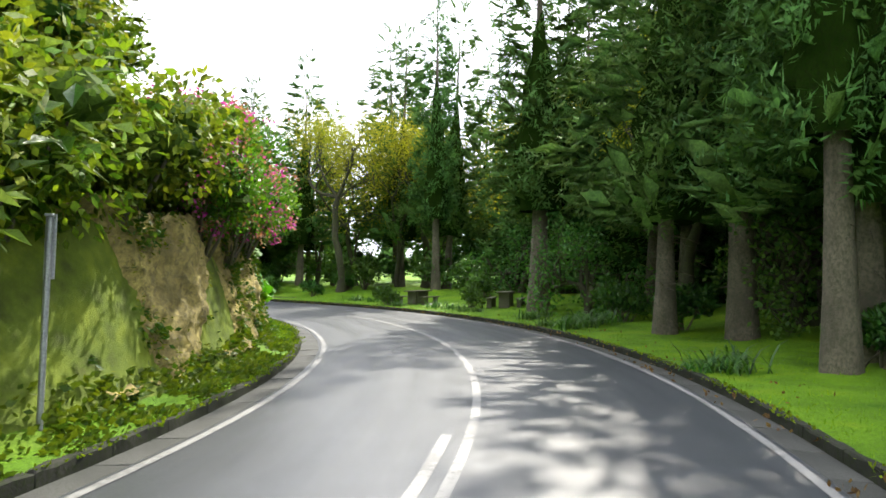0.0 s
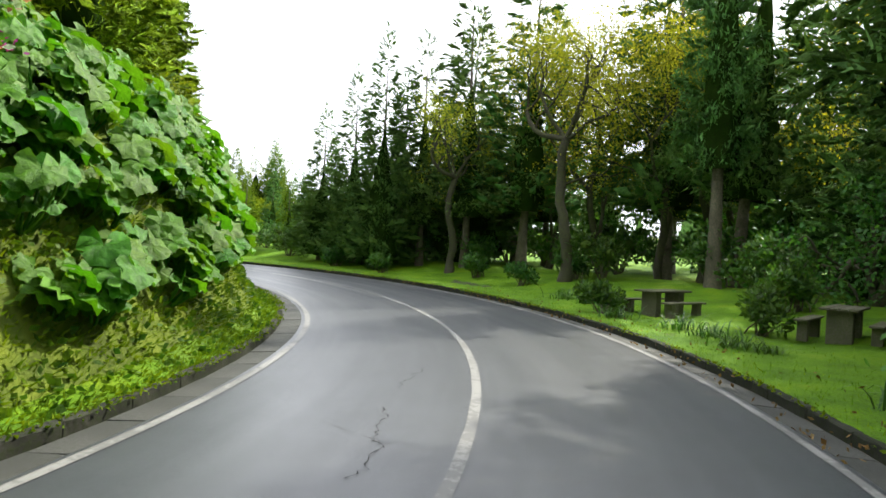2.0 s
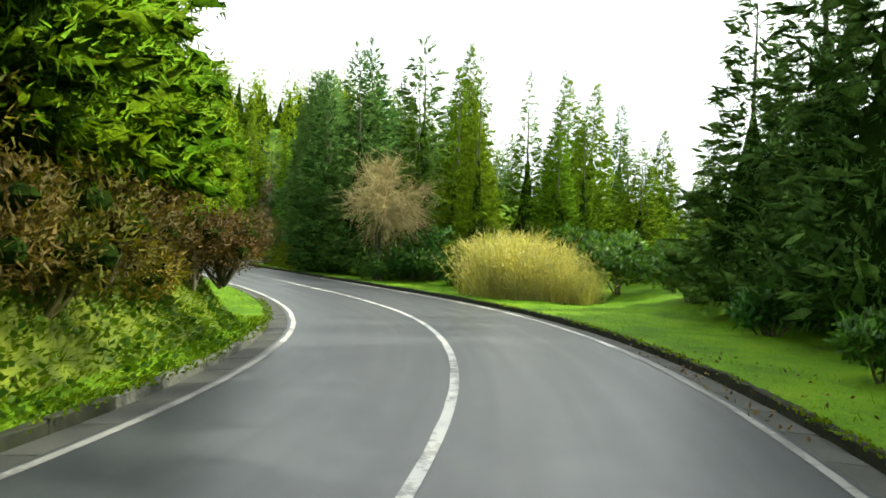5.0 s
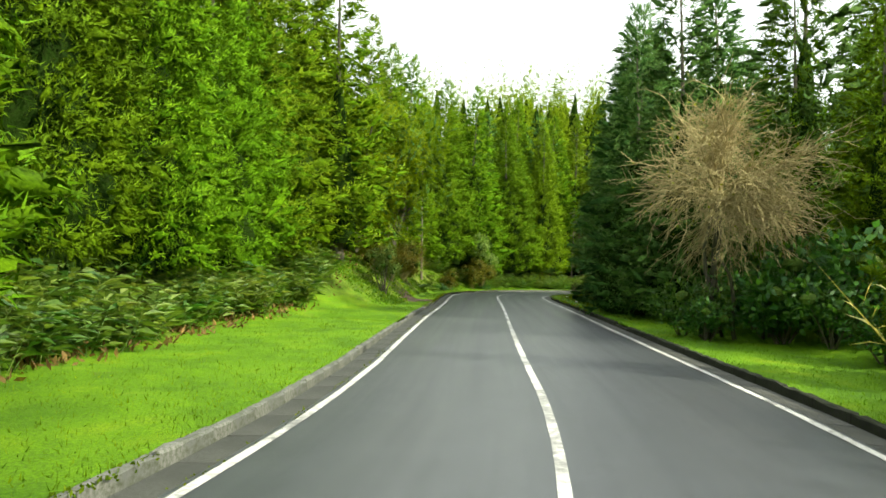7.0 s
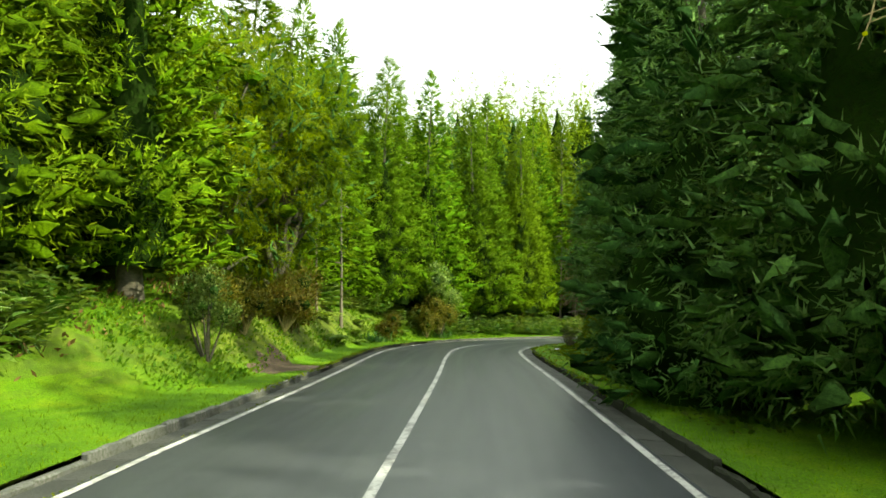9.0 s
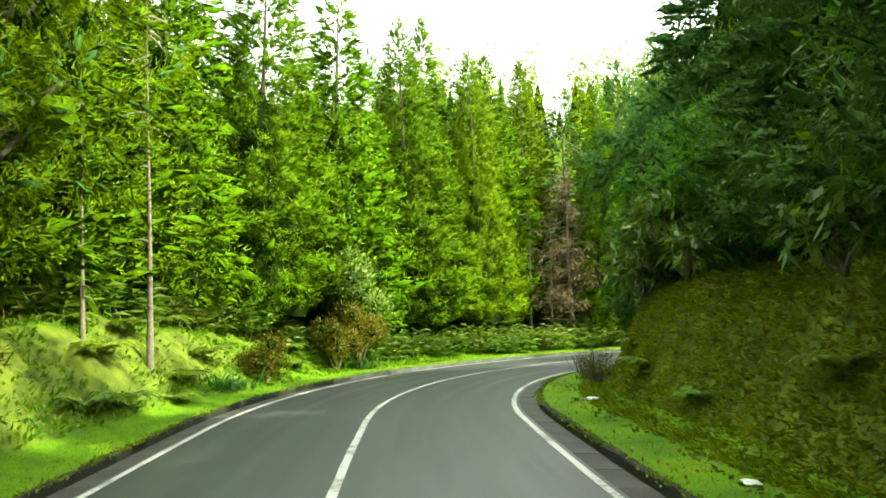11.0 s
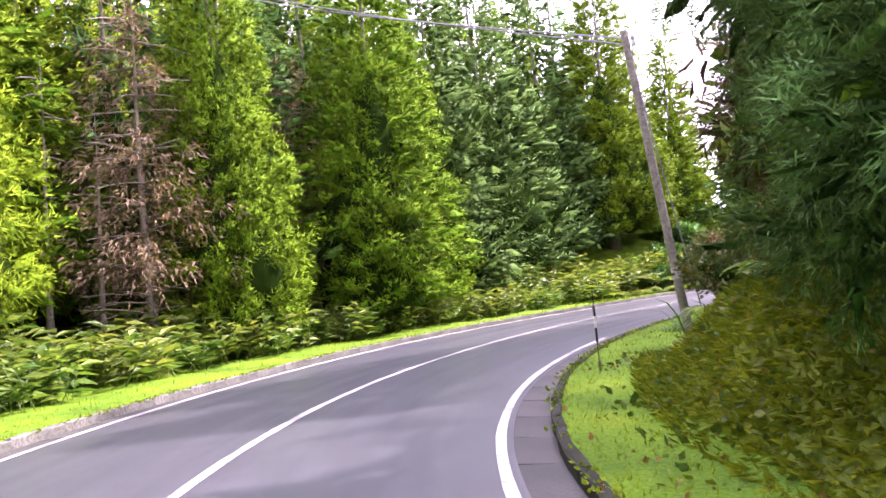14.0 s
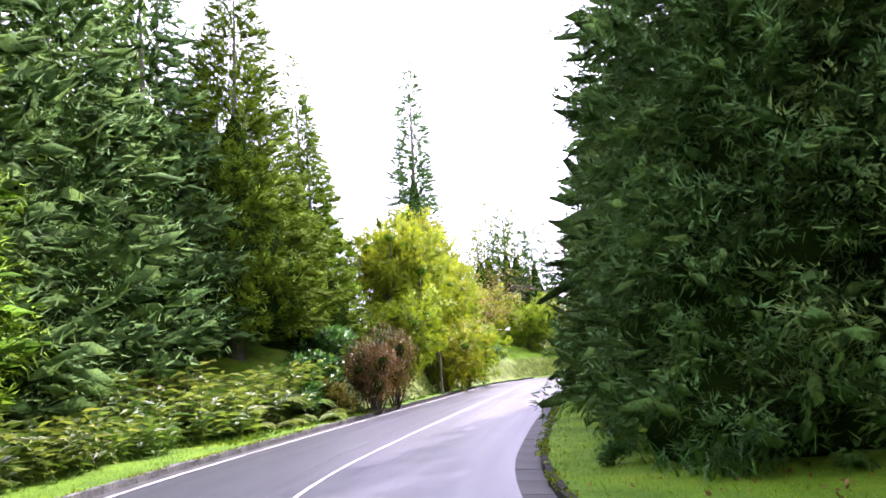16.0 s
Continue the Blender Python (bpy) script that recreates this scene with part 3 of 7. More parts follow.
def crack(s0, lat0, s1, lat1, seed):
    """A thin dark crack wandering over the asphalt."""
    rng = np.random.RandomState(seed)
    f = np.linspace(0, 1, int(abs(s1 - s0) * 14) + 8)
    s, lat = s0 + (s1 - s0) * f, lat0 + (lat1 - lat0) * f + np.cumsum(rng.normal(size=len(f))) * 0.028
    w = 0.011 * rng.uniform(0.0, 1.0, len(f)) ** 2 + 0.001
    z = 0.0335 * (1 - (lat / 3.0) ** 2) + 0.001
    (xa, ya), (xb, yb) = on_road(s, lat - w), on_road(s, lat + w)
    V = np.stack([np.stack([xa, ya, z], 1), np.stack([xb, yb, z], 1)], 1).reshape(-1, 3)
    i = np.arange(len(f) - 1)[:, None] * 2
    tagged(new("road_crack", mesh_of("road_crack", V, i + np.array([[0, 1, 3, 2]]), TAR)), "thin dark crack in the worn asphalt", "crack", "road cracks", "structure")


for k, row_ in enumerate([(16.0, -1.2, 19.6, -0.9), (18.4, -1.0, 19.4, -0.4), (20.4, -0.75, 22.6, -0.55), (21.2, -0.6, 21.9, -1.3), (23.6, -0.9, 25.0, -0.7), (126.0, -0.6, 131.0, -0.4), (132.5, -0.7, 137.0, -0.9)]):
    crack(*row_, 300 + k)


def soil_patch(name, x, y, rx, ry, turn, material, label, lift=0.014):
    """An uneven patch of bare soil lying on the verge."""
    n, m = 40, 8
    a, r = np.meshgrid(np.linspace(0, 2 * np.pi, n, endpoint=False), np.linspace(0, 1, m), indexing="ij")
    edge = 1 + 0.22 * np.sin(a * 3 + x) + 0.14 * np.sin(a * 7 + y) + 0.08 * np.sin(a * 13)
    u, v = np.cos(a) * r * edge * rx, np.sin(a) * r * edge * ry
    c, s = math.cos(radians(turn)), math.sin(radians(turn))
    X, Y = (x + c * u - s * v).ravel(), (y + s * u + c * v).ravel()
    Z = ground_at(X, Y) + lift * np.clip((1 - r.ravel()) * 5, -0.6, 1) + 0.012 * fbm(X, Y, 0.3, 2.0)
    i, j = np.meshgrid(np.arange(n), np.arange(m - 1), indexing="ij")
    q = np.stack([i * m + j, i * m + j + 1, ((i + 1) % n) * m + j + 1, ((i + 1) % n) * m + j], -1).reshape(-1, 4)
    tagged(new(name, mesh_of(name, np.stack([X, Y, Z], 1), q, material, True)), label, "soil", kind="structure")


soil_patch("soil_patch", -9.7, 40.5, 1.5, 0.45, 128, MUD, "churned muddy soil in the grass", 0.01)
soil_patch("soil_patch", -8.3, 38.9, 0.7, 0.3, 120, MUD, "churned muddy soil in the grass", 0.01)
soil_patch("soil_patch", -60.1, 38.1, 1.6, 0.9, 0, SOIL, "bare reddish soil on the bank", 0.03)
strip("gutter_litter", np.array([0.16, 0.30, 0.50]), np.array([-0.030, -0.026, -0.034]), -8, 46, 0.3, DIRT, "brown leaf litter lying in the gutter", "litter", 0.10, 8, 1)


# ---- trees and plants: builders ----
STOCK = {}


def stock(key, build, m):
    """The first plant of a kind is built, the later ones are copies that share its meshes."""
    if key not in STOCK:
        ob = build()
        ob.matrix_basis = m
        STOCK[key] = ob
        return ob
    was = STOCK[key].scale
    return copy_thing(STOCK[key], m @ Matrix.Diagonal((1 / was[0], 1 / was[1], 1 / was[2], 1)))


def cedar_points(rng, H, R, base, branches, each, sparse=0.0):
    """Spray roots and directions of a conical conifer: boughs that droop and turn up, each ending in hanging tufts."""
    C, D = [], []
    for b in range(branches):
        u = 1 - math.sqrt(rng.uniform(0.002, 1))
        if rng.uniform() < sparse * (1 - u):
            continue
        h = base + (H - base) * u
        reach = R * ((1 - u) ** 0.78) * (0.72 + 0.28 * min(1, u / 0.12 + 0.35)) * rng.uniform(0.74, 1.14) + 0.15
        az = rng.uniform(0, 2 * np.pi)
        out = np.array([math.cos(az), math.sin(az), 0])
        tufts = max(2, int(3 + 4 * reach / R))
        per = max(3, int(each * (0.3 + reach / R) / tufts))
        tt = np.linspace(0.35, 1.0, tufts) + rng.normal(size=tufts) * 0.06
        for t in tt:
            size = (0.16 + 0.10 * reach) * rng.uniform(0.8, 1.25)
            c = out * reach * t + rng.normal(size=3) * 0.13 * reach * np.array([1, 1, 0.4])
            c[2] += h - 0.30 * reach * t ** 1.3 + 0.22 * reach * t ** 4
            n = unit(rng.normal(size=(per, 3)) + out * 0.6)
            P = c + n * size * rng.uniform(0.2, 1.0, (per, 1)) * np.array([1, 1, 1.15])
            d = n * 0.55 + out * 0.55 + rng.normal(size=(per, 3)) * 0.35
            d[:, 2] += rng.uniform(-0.5, 0.35, per)
            C.append(P)
            D.append(unit(d))
    C, D = np.concatenate(C), np.concatenate(D)
    keep = C[:, 2] > 0.15
    return C[keep], D[keep]


def trunk_mesh(rng, H, r, lean=0.1, sides=7, flare=1.5, material=None):
    n = 12
    z = np.linspace(-0.3, H * 0.95, n)
    wob = np.stack([np.sin(z * 0.5 + rng.uniform(0, 6)) * lean * 0.3, np.cos(z * 0.43 + rng.uniform(0, 6)) * lean * 0.3, z], 1)
    rad = r * (1 - np.clip(z, 0, None) / (H * 1.0)) ** 1.15
    rad[:2] *= (flare, 1 + (flare - 1) * 0.3)
    V, F = tube(wob, np.maximum(rad, 0.012), sides)
    return mesh_of("trunk", V, F, material or BARK, True)


def dead_boughs(rng, boughs, bare_from, bare_to, bough_len, material):
    """Thin leafless boughs round a trunk."""
    pieces = []
    for k in range(boughs):
        h = rng.uniform(bare_from, bare_to)
        az, ln = rng.uniform(0, 6.283), bough_len * rng.uniform(0.4, 1.1)
        t = np.linspace(0, 1, 4)[:, None]
        p = np.array([[0, 0, h]]) + t * ln * np.array([[math.cos(az), math.sin(az), rng.uniform(-0.15, 0.3)]]) + t * t * np.array([[0, 0, -0.15 * ln]])
        pieces.append(tube(p, [0.026, 0.020, 0.014, 0.006], 4))
    V, F = joined(pieces)
    return mesh_of("bough_mass", V, F, material, True)


def plumes(rng, C, A, L, per, spray, hang=0.3, fat=0.40, face=None, body=0.6, sides=5, rings=4):
    """Feathery tufts from C along A, of length L: a ragged core of twigs and fine needles fanning out all over it; face is the side of the crown that a tuft lies on."""
    n = len(C)
    S = side_of(A, rng)
    B = np.cross(A, S)
    face = unit(A * np.array([1, 1, 0.2])) if face is None else face
    th, ph = np.meshgrid(np.linspace(0.15, np.pi - 0.15, rings), np.linspace(0, 2 * np.pi, sides, endpoint=False), indexing="ij")
    th, ph = th.ravel()[None, :, None], ph.ravel()[None, :, None]
    out = S[:, None] * np.cos(ph) + B[:, None] * np.sin(ph)
    ln = L[:, None, None]
    V = C[:, None] + A[:, None] * ln * ((1 - np.cos(th)) / 2 * 0.9) + out * ln * fat * np.sin(th) * body * rng.uniform(0.45, 1.45, (n, rings * sides, 1))
    V = V + rng.normal(size=V.shape) * ln * 0.05
    N = unit(out * np.sin(th) * 0.55 - A[:, None] * np.cos(th) * 0.3 + face[:, None] * 0.8 + rng.normal(size=V.shape) * 0.3)
    i, j = np.meshgrid(np.arange(rings - 1), np.arange(sides), indexing="ij")
    q = np.stack([i * sides + j, i * sides + (j + 1) % sides, (i + 1) * sides + (j + 1) % sides, (i + 1) * sides + j], -1).reshape(-1, 4)
    tip = np.arange(sides - 2)[:, None]
    caps = np.concatenate([np.concatenate([tip * 0, tip + 2, tip + 1], 1), (rings - 1) * sides + np.concatenate([tip * 0, tip + 1, tip + 2], 1)])
    step = (np.arange(n) * rings * sides)[:, None, None]
    k = np.repeat(np.arange(n), np.maximum(2, rng.poisson(per * (L / L.mean()) ** 1.1)))
    m = len(k)
    f = rng.uniform(0.0, 1, (m, 1)) ** 0.75
    a = rng.uniform(0, 2 * np.pi, (m, 1))
    rad = S[k] * np.cos(a) + B[k] * np.sin(a)
    ax = A[k]
    far = rng.uniform(0.55, 1.0, (m, 1))
    P = C[k] + ax * L[k][:, None] * f + rad * L[k][:, None] * fat * 2 * np.sqrt(f * (1.03 - f)) * far
    D = unit(ax * 0.6 + rad * 0.6 + rng.normal(size=(m, 3)) * 0.3 + np.array([0, 0, -hang]) * rng.uniform(-0.3, 1.3, (m, 1)))
    Nn = unit(rad * 0.6 + ax * (f - 0.4) * 0.6 + face[k] * 0.8)
    Vn, Fn = tris(P, D, rng.uniform(0.5, 1.4, m) * spray[0], rng.uniform(0.6, 1.3, m) * spray[1], rng, Nn)
    core = joined([(V.reshape(-1, 3), [(q[None] + step).reshape(-1, 4), (caps[None] + step).reshape(-1, 3)])]) + (N.reshape(-1, 3),)
    return (Vn, Fn, soft(Nn, rng, 3, 0.2)), core


def crown(rng, H, R, base, boughs, sprays, spray, taper=0.78, hang=0.3, inner=0.66, droop=0.22, ring=(14, 16), tuft=1.0):
    """A conifer crown: boughs in a spiral, each ending in overlapping feathery tufts, round an inner mass coloured dark
    as shade.
    """
    C, A, L = [], [], []
    turn = rng.uniform(0, 6.28)
    for i in range(boughs):
        u = 1 - (1 - 0.995 * (i + rng.uniform(0, 1)) / boughs) ** 0.82
        h = base + (H - base) * u
        full = (1 - u) ** taper * (0.72 + 0.28 * min(1, u / 0.10 + 0.3))
        reach = R * full * rng.uniform(0.74, 1.12) + 0.14
        az = turn + i * 2.39996 + rng.normal() * 0.35
        count = 1 + int(4.9 * reach / R * rng.uniform(0.7, 1.3) + 0.7)
        for q in range(count):
            t = 1.0 if q == 0 else rng.uniform(0.45, 0.95)
            aq = az + (0 if q == 0 else rng.normal() * 0.5 / max(0.6, reach))
            out = np.array([math.cos(aq), math.sin(aq), 0.0])
            ln = min(0.95, 0.28 + 0.22 * reach) * rng.uniform(0.65, 1.35) * tuft
            z = h - droop * reach * t + 0.16 * reach * t ** 3 + rng.normal() * 0.10
            up = rng.uniform(-0.25, 0.45) + 2.2 * max(0.0, u - 0.86) / 0.14
            C.append(out * max(0.02, reach * t - ln * 0.55) + np.array([0, 0, z]))
            A.append(out + np.array([0, 0, up]) + rng.normal(size=3) * 0.22)
            L.append(ln)
    C, A, L = np.array(C), unit(np.array(A)), np.array(L)
    C[:, 2] = np.maximum(C[:, 2], 0.15)
    leaves, core = plumes(rng, C, A, L, max(2, round(sprays / len(C))), spray, hang, 0.38, unit(C * np.array([1, 1, 0]) + np.array([0, 0, 0.1])), 0.38, 4 if sprays > 20000 else 3, 3)
    na, nh = ring
    u = np.linspace(0, 0.55, nh)
    prof = R * (1 - u) ** taper * (0.72 + 0.28 * np.clip(u / 0.10 + 0.3, 0, 1)) * inner * np.clip((0.57 - u) / 0.40, 0.03, 1) ** 0.8
    az = np.linspace(0, 2 * np.pi, na, endpoint=False)
    rad = prof[:, None] * rng.uniform(0.7, 1.25, (nh, na))
    E = np.stack([rad * np.cos(az), rad * np.sin(az), np.broadcast_to((base + (H - base) * u)[:, None], rad.shape) - 0.2 * rad], -1).reshape(-1, 3)
    i, j = np.meshgrid(np.arange(nh - 1), np.arange(na), indexing="ij")
    q = np.stack([i * na + j, i * na + (j + 1) % na, (i + 1) * na + (j + 1) % na, (i + 1) * na + j], -1).reshape(-1, 4)
    return leaves, core, (E, q)


def make_cedar(seed, H, R, base, boughs, sprays, spray=(0.22, 0.05), material=None, label="tall green conifer with feathery drooping boughs",
               trunk_r=0.22, bare=0, taper=0.78, hang=0.3, flare=1.5, inner=0.66, tuft=1.0):
    def build():
        rng = np.random.RandomState(seed)
        tree = thing("conifer", Matrix(), label, "tree", "roadside conifers")
        part("trunk", trunk_mesh(rng, H, trunk_r, flare=flare), tree, "brown fissured bark")
        if bare:
            part("bough_mass", dead_boughs(rng, bare, min(1.0, base), max(base + 1.5, 2.0), 1.0, BARK), tree, "bare lower boughs", kind="stuff")
        leaves, core, inside = crown(rng, H, R, base, boughs, sprays, spray, taper, hang, inner, tuft=tuft)
        V, F, N = leaves
        part("crown", mesh_of("crown", V, F, material or CEDAR, True, N), tree)
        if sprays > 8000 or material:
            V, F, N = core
            part("twig_core", mesh_of("twig_core", V, F, CORE_DARK if material else CORE, True, N), tree, "core foliage of the tufts, mostly toned dark like shade", kind="stuff")
        part("inner_mass", mesh_of("inner_mass", *inside, INNER, True), tree, "inner twigs coloured dark as the shade inside the crown", kind="stuff")
        return tree
    return build


CEDARS = {
    "near_a": make_cedar(21, 15.0, 3.1, 1.2, 460, 74000, (0.16, 0.034), taper=0.70, tuft=0.66),
    "near_dark": make_cedar(22, 14.0, 3.1, 0.25, 520, 92000, (0.15, 0.03), CEDAR_DARK, "dense dark green conifer overhanging the verge", taper=0.62, tuft=0.58),
    "near_b": make_cedar(23, 14.0, 2.9, 1.1, 460, 70000, (0.15, 0.032), taper=0.80, tuft=0.64),
    "full_a": make_cedar(11, 15.0, 3.1, 1.0, 320, 27000, (0.18, 0.046), taper=0.84, tuft=0.9),
    "full_b": make_cedar(12, 14.0, 2.6, 0.4, 320, 25000, (0.18, 0.046), taper=0.88, tuft=0.9),
    "full_c": make_cedar(13, 16.0, 3.4, 1.4, 330, 29000, (0.19, 0.048), taper=0.78, tuft=0.9),
    "back": make_cedar(19, 16.0, 3.6, 1.0, 160, 5200, (0.38, 0.13), taper=0.70),
    "slim_a": make_cedar(14, 14.0, 2.3, 0.6, 190, 12000, (0.2, 0.046), label="slender green conifer with open ragged top", taper=0.88, inner=0.4, tuft=0.85),
    "slim_b": make_cedar(15, 15.0, 2.6, 1.0, 150, 11000, (0.21, 0.048), label="slender green conifer with open ragged top", bare=14, taper=0.76, inner=0.3, tuft=0.85),
    "dark_a": make_cedar(16, 15.0, 2.9, 0.9, 200, 11000, (0.21, 0.05), CEDAR_DARK, "conifer in dark green toned for the shade it stands in", bare=8, taper=0.74, inner=0.45),
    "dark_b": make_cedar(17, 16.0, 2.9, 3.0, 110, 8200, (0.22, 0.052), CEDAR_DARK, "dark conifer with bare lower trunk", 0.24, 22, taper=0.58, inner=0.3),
    "dark_c": make_cedar(18, 14.0, 3.1, 0.4, 220, 14500, (0.19, 0.046), CEDAR_DARK, "conifer in dark green toned for the shade it stands in", taper=0.66),
    "giant": make_cedar(24, 23.0, 2.7, 2.0, 330, 15000, (0.26, 0.07), CEDAR_DARK, "very tall dark conifer with a dense pointed crown", 0.4, taper=0.58, tuft=0.95),
    "dark_back": make_cedar(20, 16.0, 3.4, 1.0, 110, 3200, (0.38, 0.11), CEDAR_DARK, "dark conifer deep in the wood", bare=10, taper=0.60, inner=0.4),
}


def conifer(kind, x, y, height, turn=None, wide=1.0, z=None):
    full = {"near_dark": 14, "near_b": 14, "full_b": 14, "full_c": 16, "back": 16, "slim_a": 14, "dark_b": 16, "dark_c": 14, "dark_back": 16, "giant": 23}.get(kind, 15)
    k = height / full
    turn = (x * 37 + y * 91) % 360 if turn is None else turn
    return stock(kind, CEDARS[kind], at(x, y, (ground_at(x, y) if z is None else z) - 0.1, turn, k * wide, k, (2.5 * math.sin(x * 7.1), 2.5 * math.sin(y * 5.3))))


def make_dead(seed, H, r, brown, label):
    def build():
        rng = np.random.RandomState(seed)
        tree = thing("dead_conifer", Matrix(), label, "tree", "dead conifers")
        part("trunk", trunk_mesh(rng, H, r, 0.25, material=PALE_BARK), tree, "bleached bare trunk")
        part("bough_mass", dead_boughs(rng, 120 if brown else 16, 0.8, H * 0.9, 1.9 if brown else 0.7, PALE_BARK), tree, "bleached bare boughs", kind="stuff")
        if brown:
            C, D = cedar_points(rng, H, 2.4, 1.6, 130, 60, 0.1)
            D[:, 2] -= 0.5
            V, F = tris(C, unit(D), rng.uniform(0.12, 0.28, len(C)), rng.uniform(0.04, 0.08, len(C)), rng)
            part("crown", mesh_of("crown", V, F, BROWN), tree, "withered brown foliage")
        return tree
    return build


def limbs(rng, root, direction, length, radius, depth, bend, pieces, tips, sides=6, gnarl=0.35, split=(2, 3), shrink=0.72):
    """Forking limbs with a taper; the ends are gathered for leaves."""
    n = 5
    P, d = [np.asarray(root, float)], unit(np.asarray(direction, float))
    for i in range(n):
        d = unit(d + rng.normal(size=3) * gnarl * 0.4 + np.array([0, 0, bend]) * 0.25)
        P.append(P[-1] + d * length / n)
    rad = np.linspace(radius, radius * 0.62, n + 1)
    pieces.append(tube(np.array(P), rad, sides))
    if depth <= 1:
        tips.extend([(p, d) for p in P[2:]])
    if depth == 0:
        return
    for k in range(rng.randint(split[0], split[1] + 1)):
        nd = unit(d + rng.normal(size=3) * (0.65 + gnarl * 0.4))
        limbs(rng, P[-1], nd, length * rng.uniform(shrink - 0.12, shrink + 0.12), rad[-1] * 0.78, depth - 1, bend, pieces, tips, max(3, sides - 1), gnarl, split, shrink)
    if depth >= 2:
        j = rng.randint(2, n)
        limbs(rng, P[j], unit(d + rng.normal(size=3) * 1.0), length * 0.7, rad[j] * 0.55, depth - 2, bend, pieces, tips, max(3, sides - 2), gnarl, split, shrink)


def make_broadleaf(seed, trunk_len, radius, depth, leaf_mat, bark, per_tip, leaf_size, label, name="broadleaf_tree", gnarl=0.4, bend=0.25, lean=(0.1, 0, 1), shrink=0.74,
                   spread=0.4, stems=1, split=(2, 3)):
    def build():
        rng = np.random.RandomState(seed)
        tree = thing(name, Matrix(), label, "tree", "roadside broadleaf trees")
        pieces, tips = [], []
        for k in range(stems):
            off = rng.normal(size=3) * 0.35 * (stems > 1)
            limbs(rng, (off[0] * 0.3, off[1] * 0.3, -0.2), (lean[0] + off[0], lean[1] + off[1], lean[2]), trunk_len, radius, depth, bend, pieces, tips, 7, gnarl, split, shrink)
        V, F = joined(pieces)
        part("trunk", mesh_of("trunk", V, F, bark, True), tree, "gnarled forking limbs with moss")
        if per_tip:
            P = np.repeat(np.array([p for p, _ in tips]), per_tip, 0)
            Dd = np.repeat(np.array([d for _, d in tips]), per_tip, 0)
            P = P + rng.normal(size=P.shape) * spread
            D = unit(Dd * 0.3 + rng.normal(size=P.shape) * 0.7 + np.array([0, 0, -0.15]))
            V, F = diamonds(P, D, rng.uniform(0.6, 1.3, len(P)) * leaf_size, rng.uniform(0.5, 0.9, len(P)) * leaf_size, rng)
            part("crown", mesh_of("crown", V, F, leaf_mat), tree, "sparse fresh leaves" if per_tip < 12 else "")
        return tree
    return build


def lump(rng, c, r):
    """The dense inside of one lobe of a shrub."""
    na, nh = 7, 5
    t = np.linspace(0.05, np.pi - 0.05, nh)
    p = np.linspace(0, 2 * np.pi, na, endpoint=False)
    rr = r * rng.uniform(0.7, 1.2, (nh, na))
    V = np.stack([rr * np.sin(t)[:, None] * np.cos(p), rr * np.sin(t)[:, None] * np.sin(p), -rr * np.cos(t)[:, None] * np.ones(na)], -1) * np.array([1.05, 1.05, 0.85]) + c
    i, j = np.meshgrid(np.arange(nh - 1), np.arange(na), indexing="ij")
    q = np.stack([i * na + j, i * na + (j + 1) % na, (i + 1) * na + (j + 1) % na, (i + 1) * na + j], -1).reshape(-1, 4)
    return V.reshape(-1, 3), q


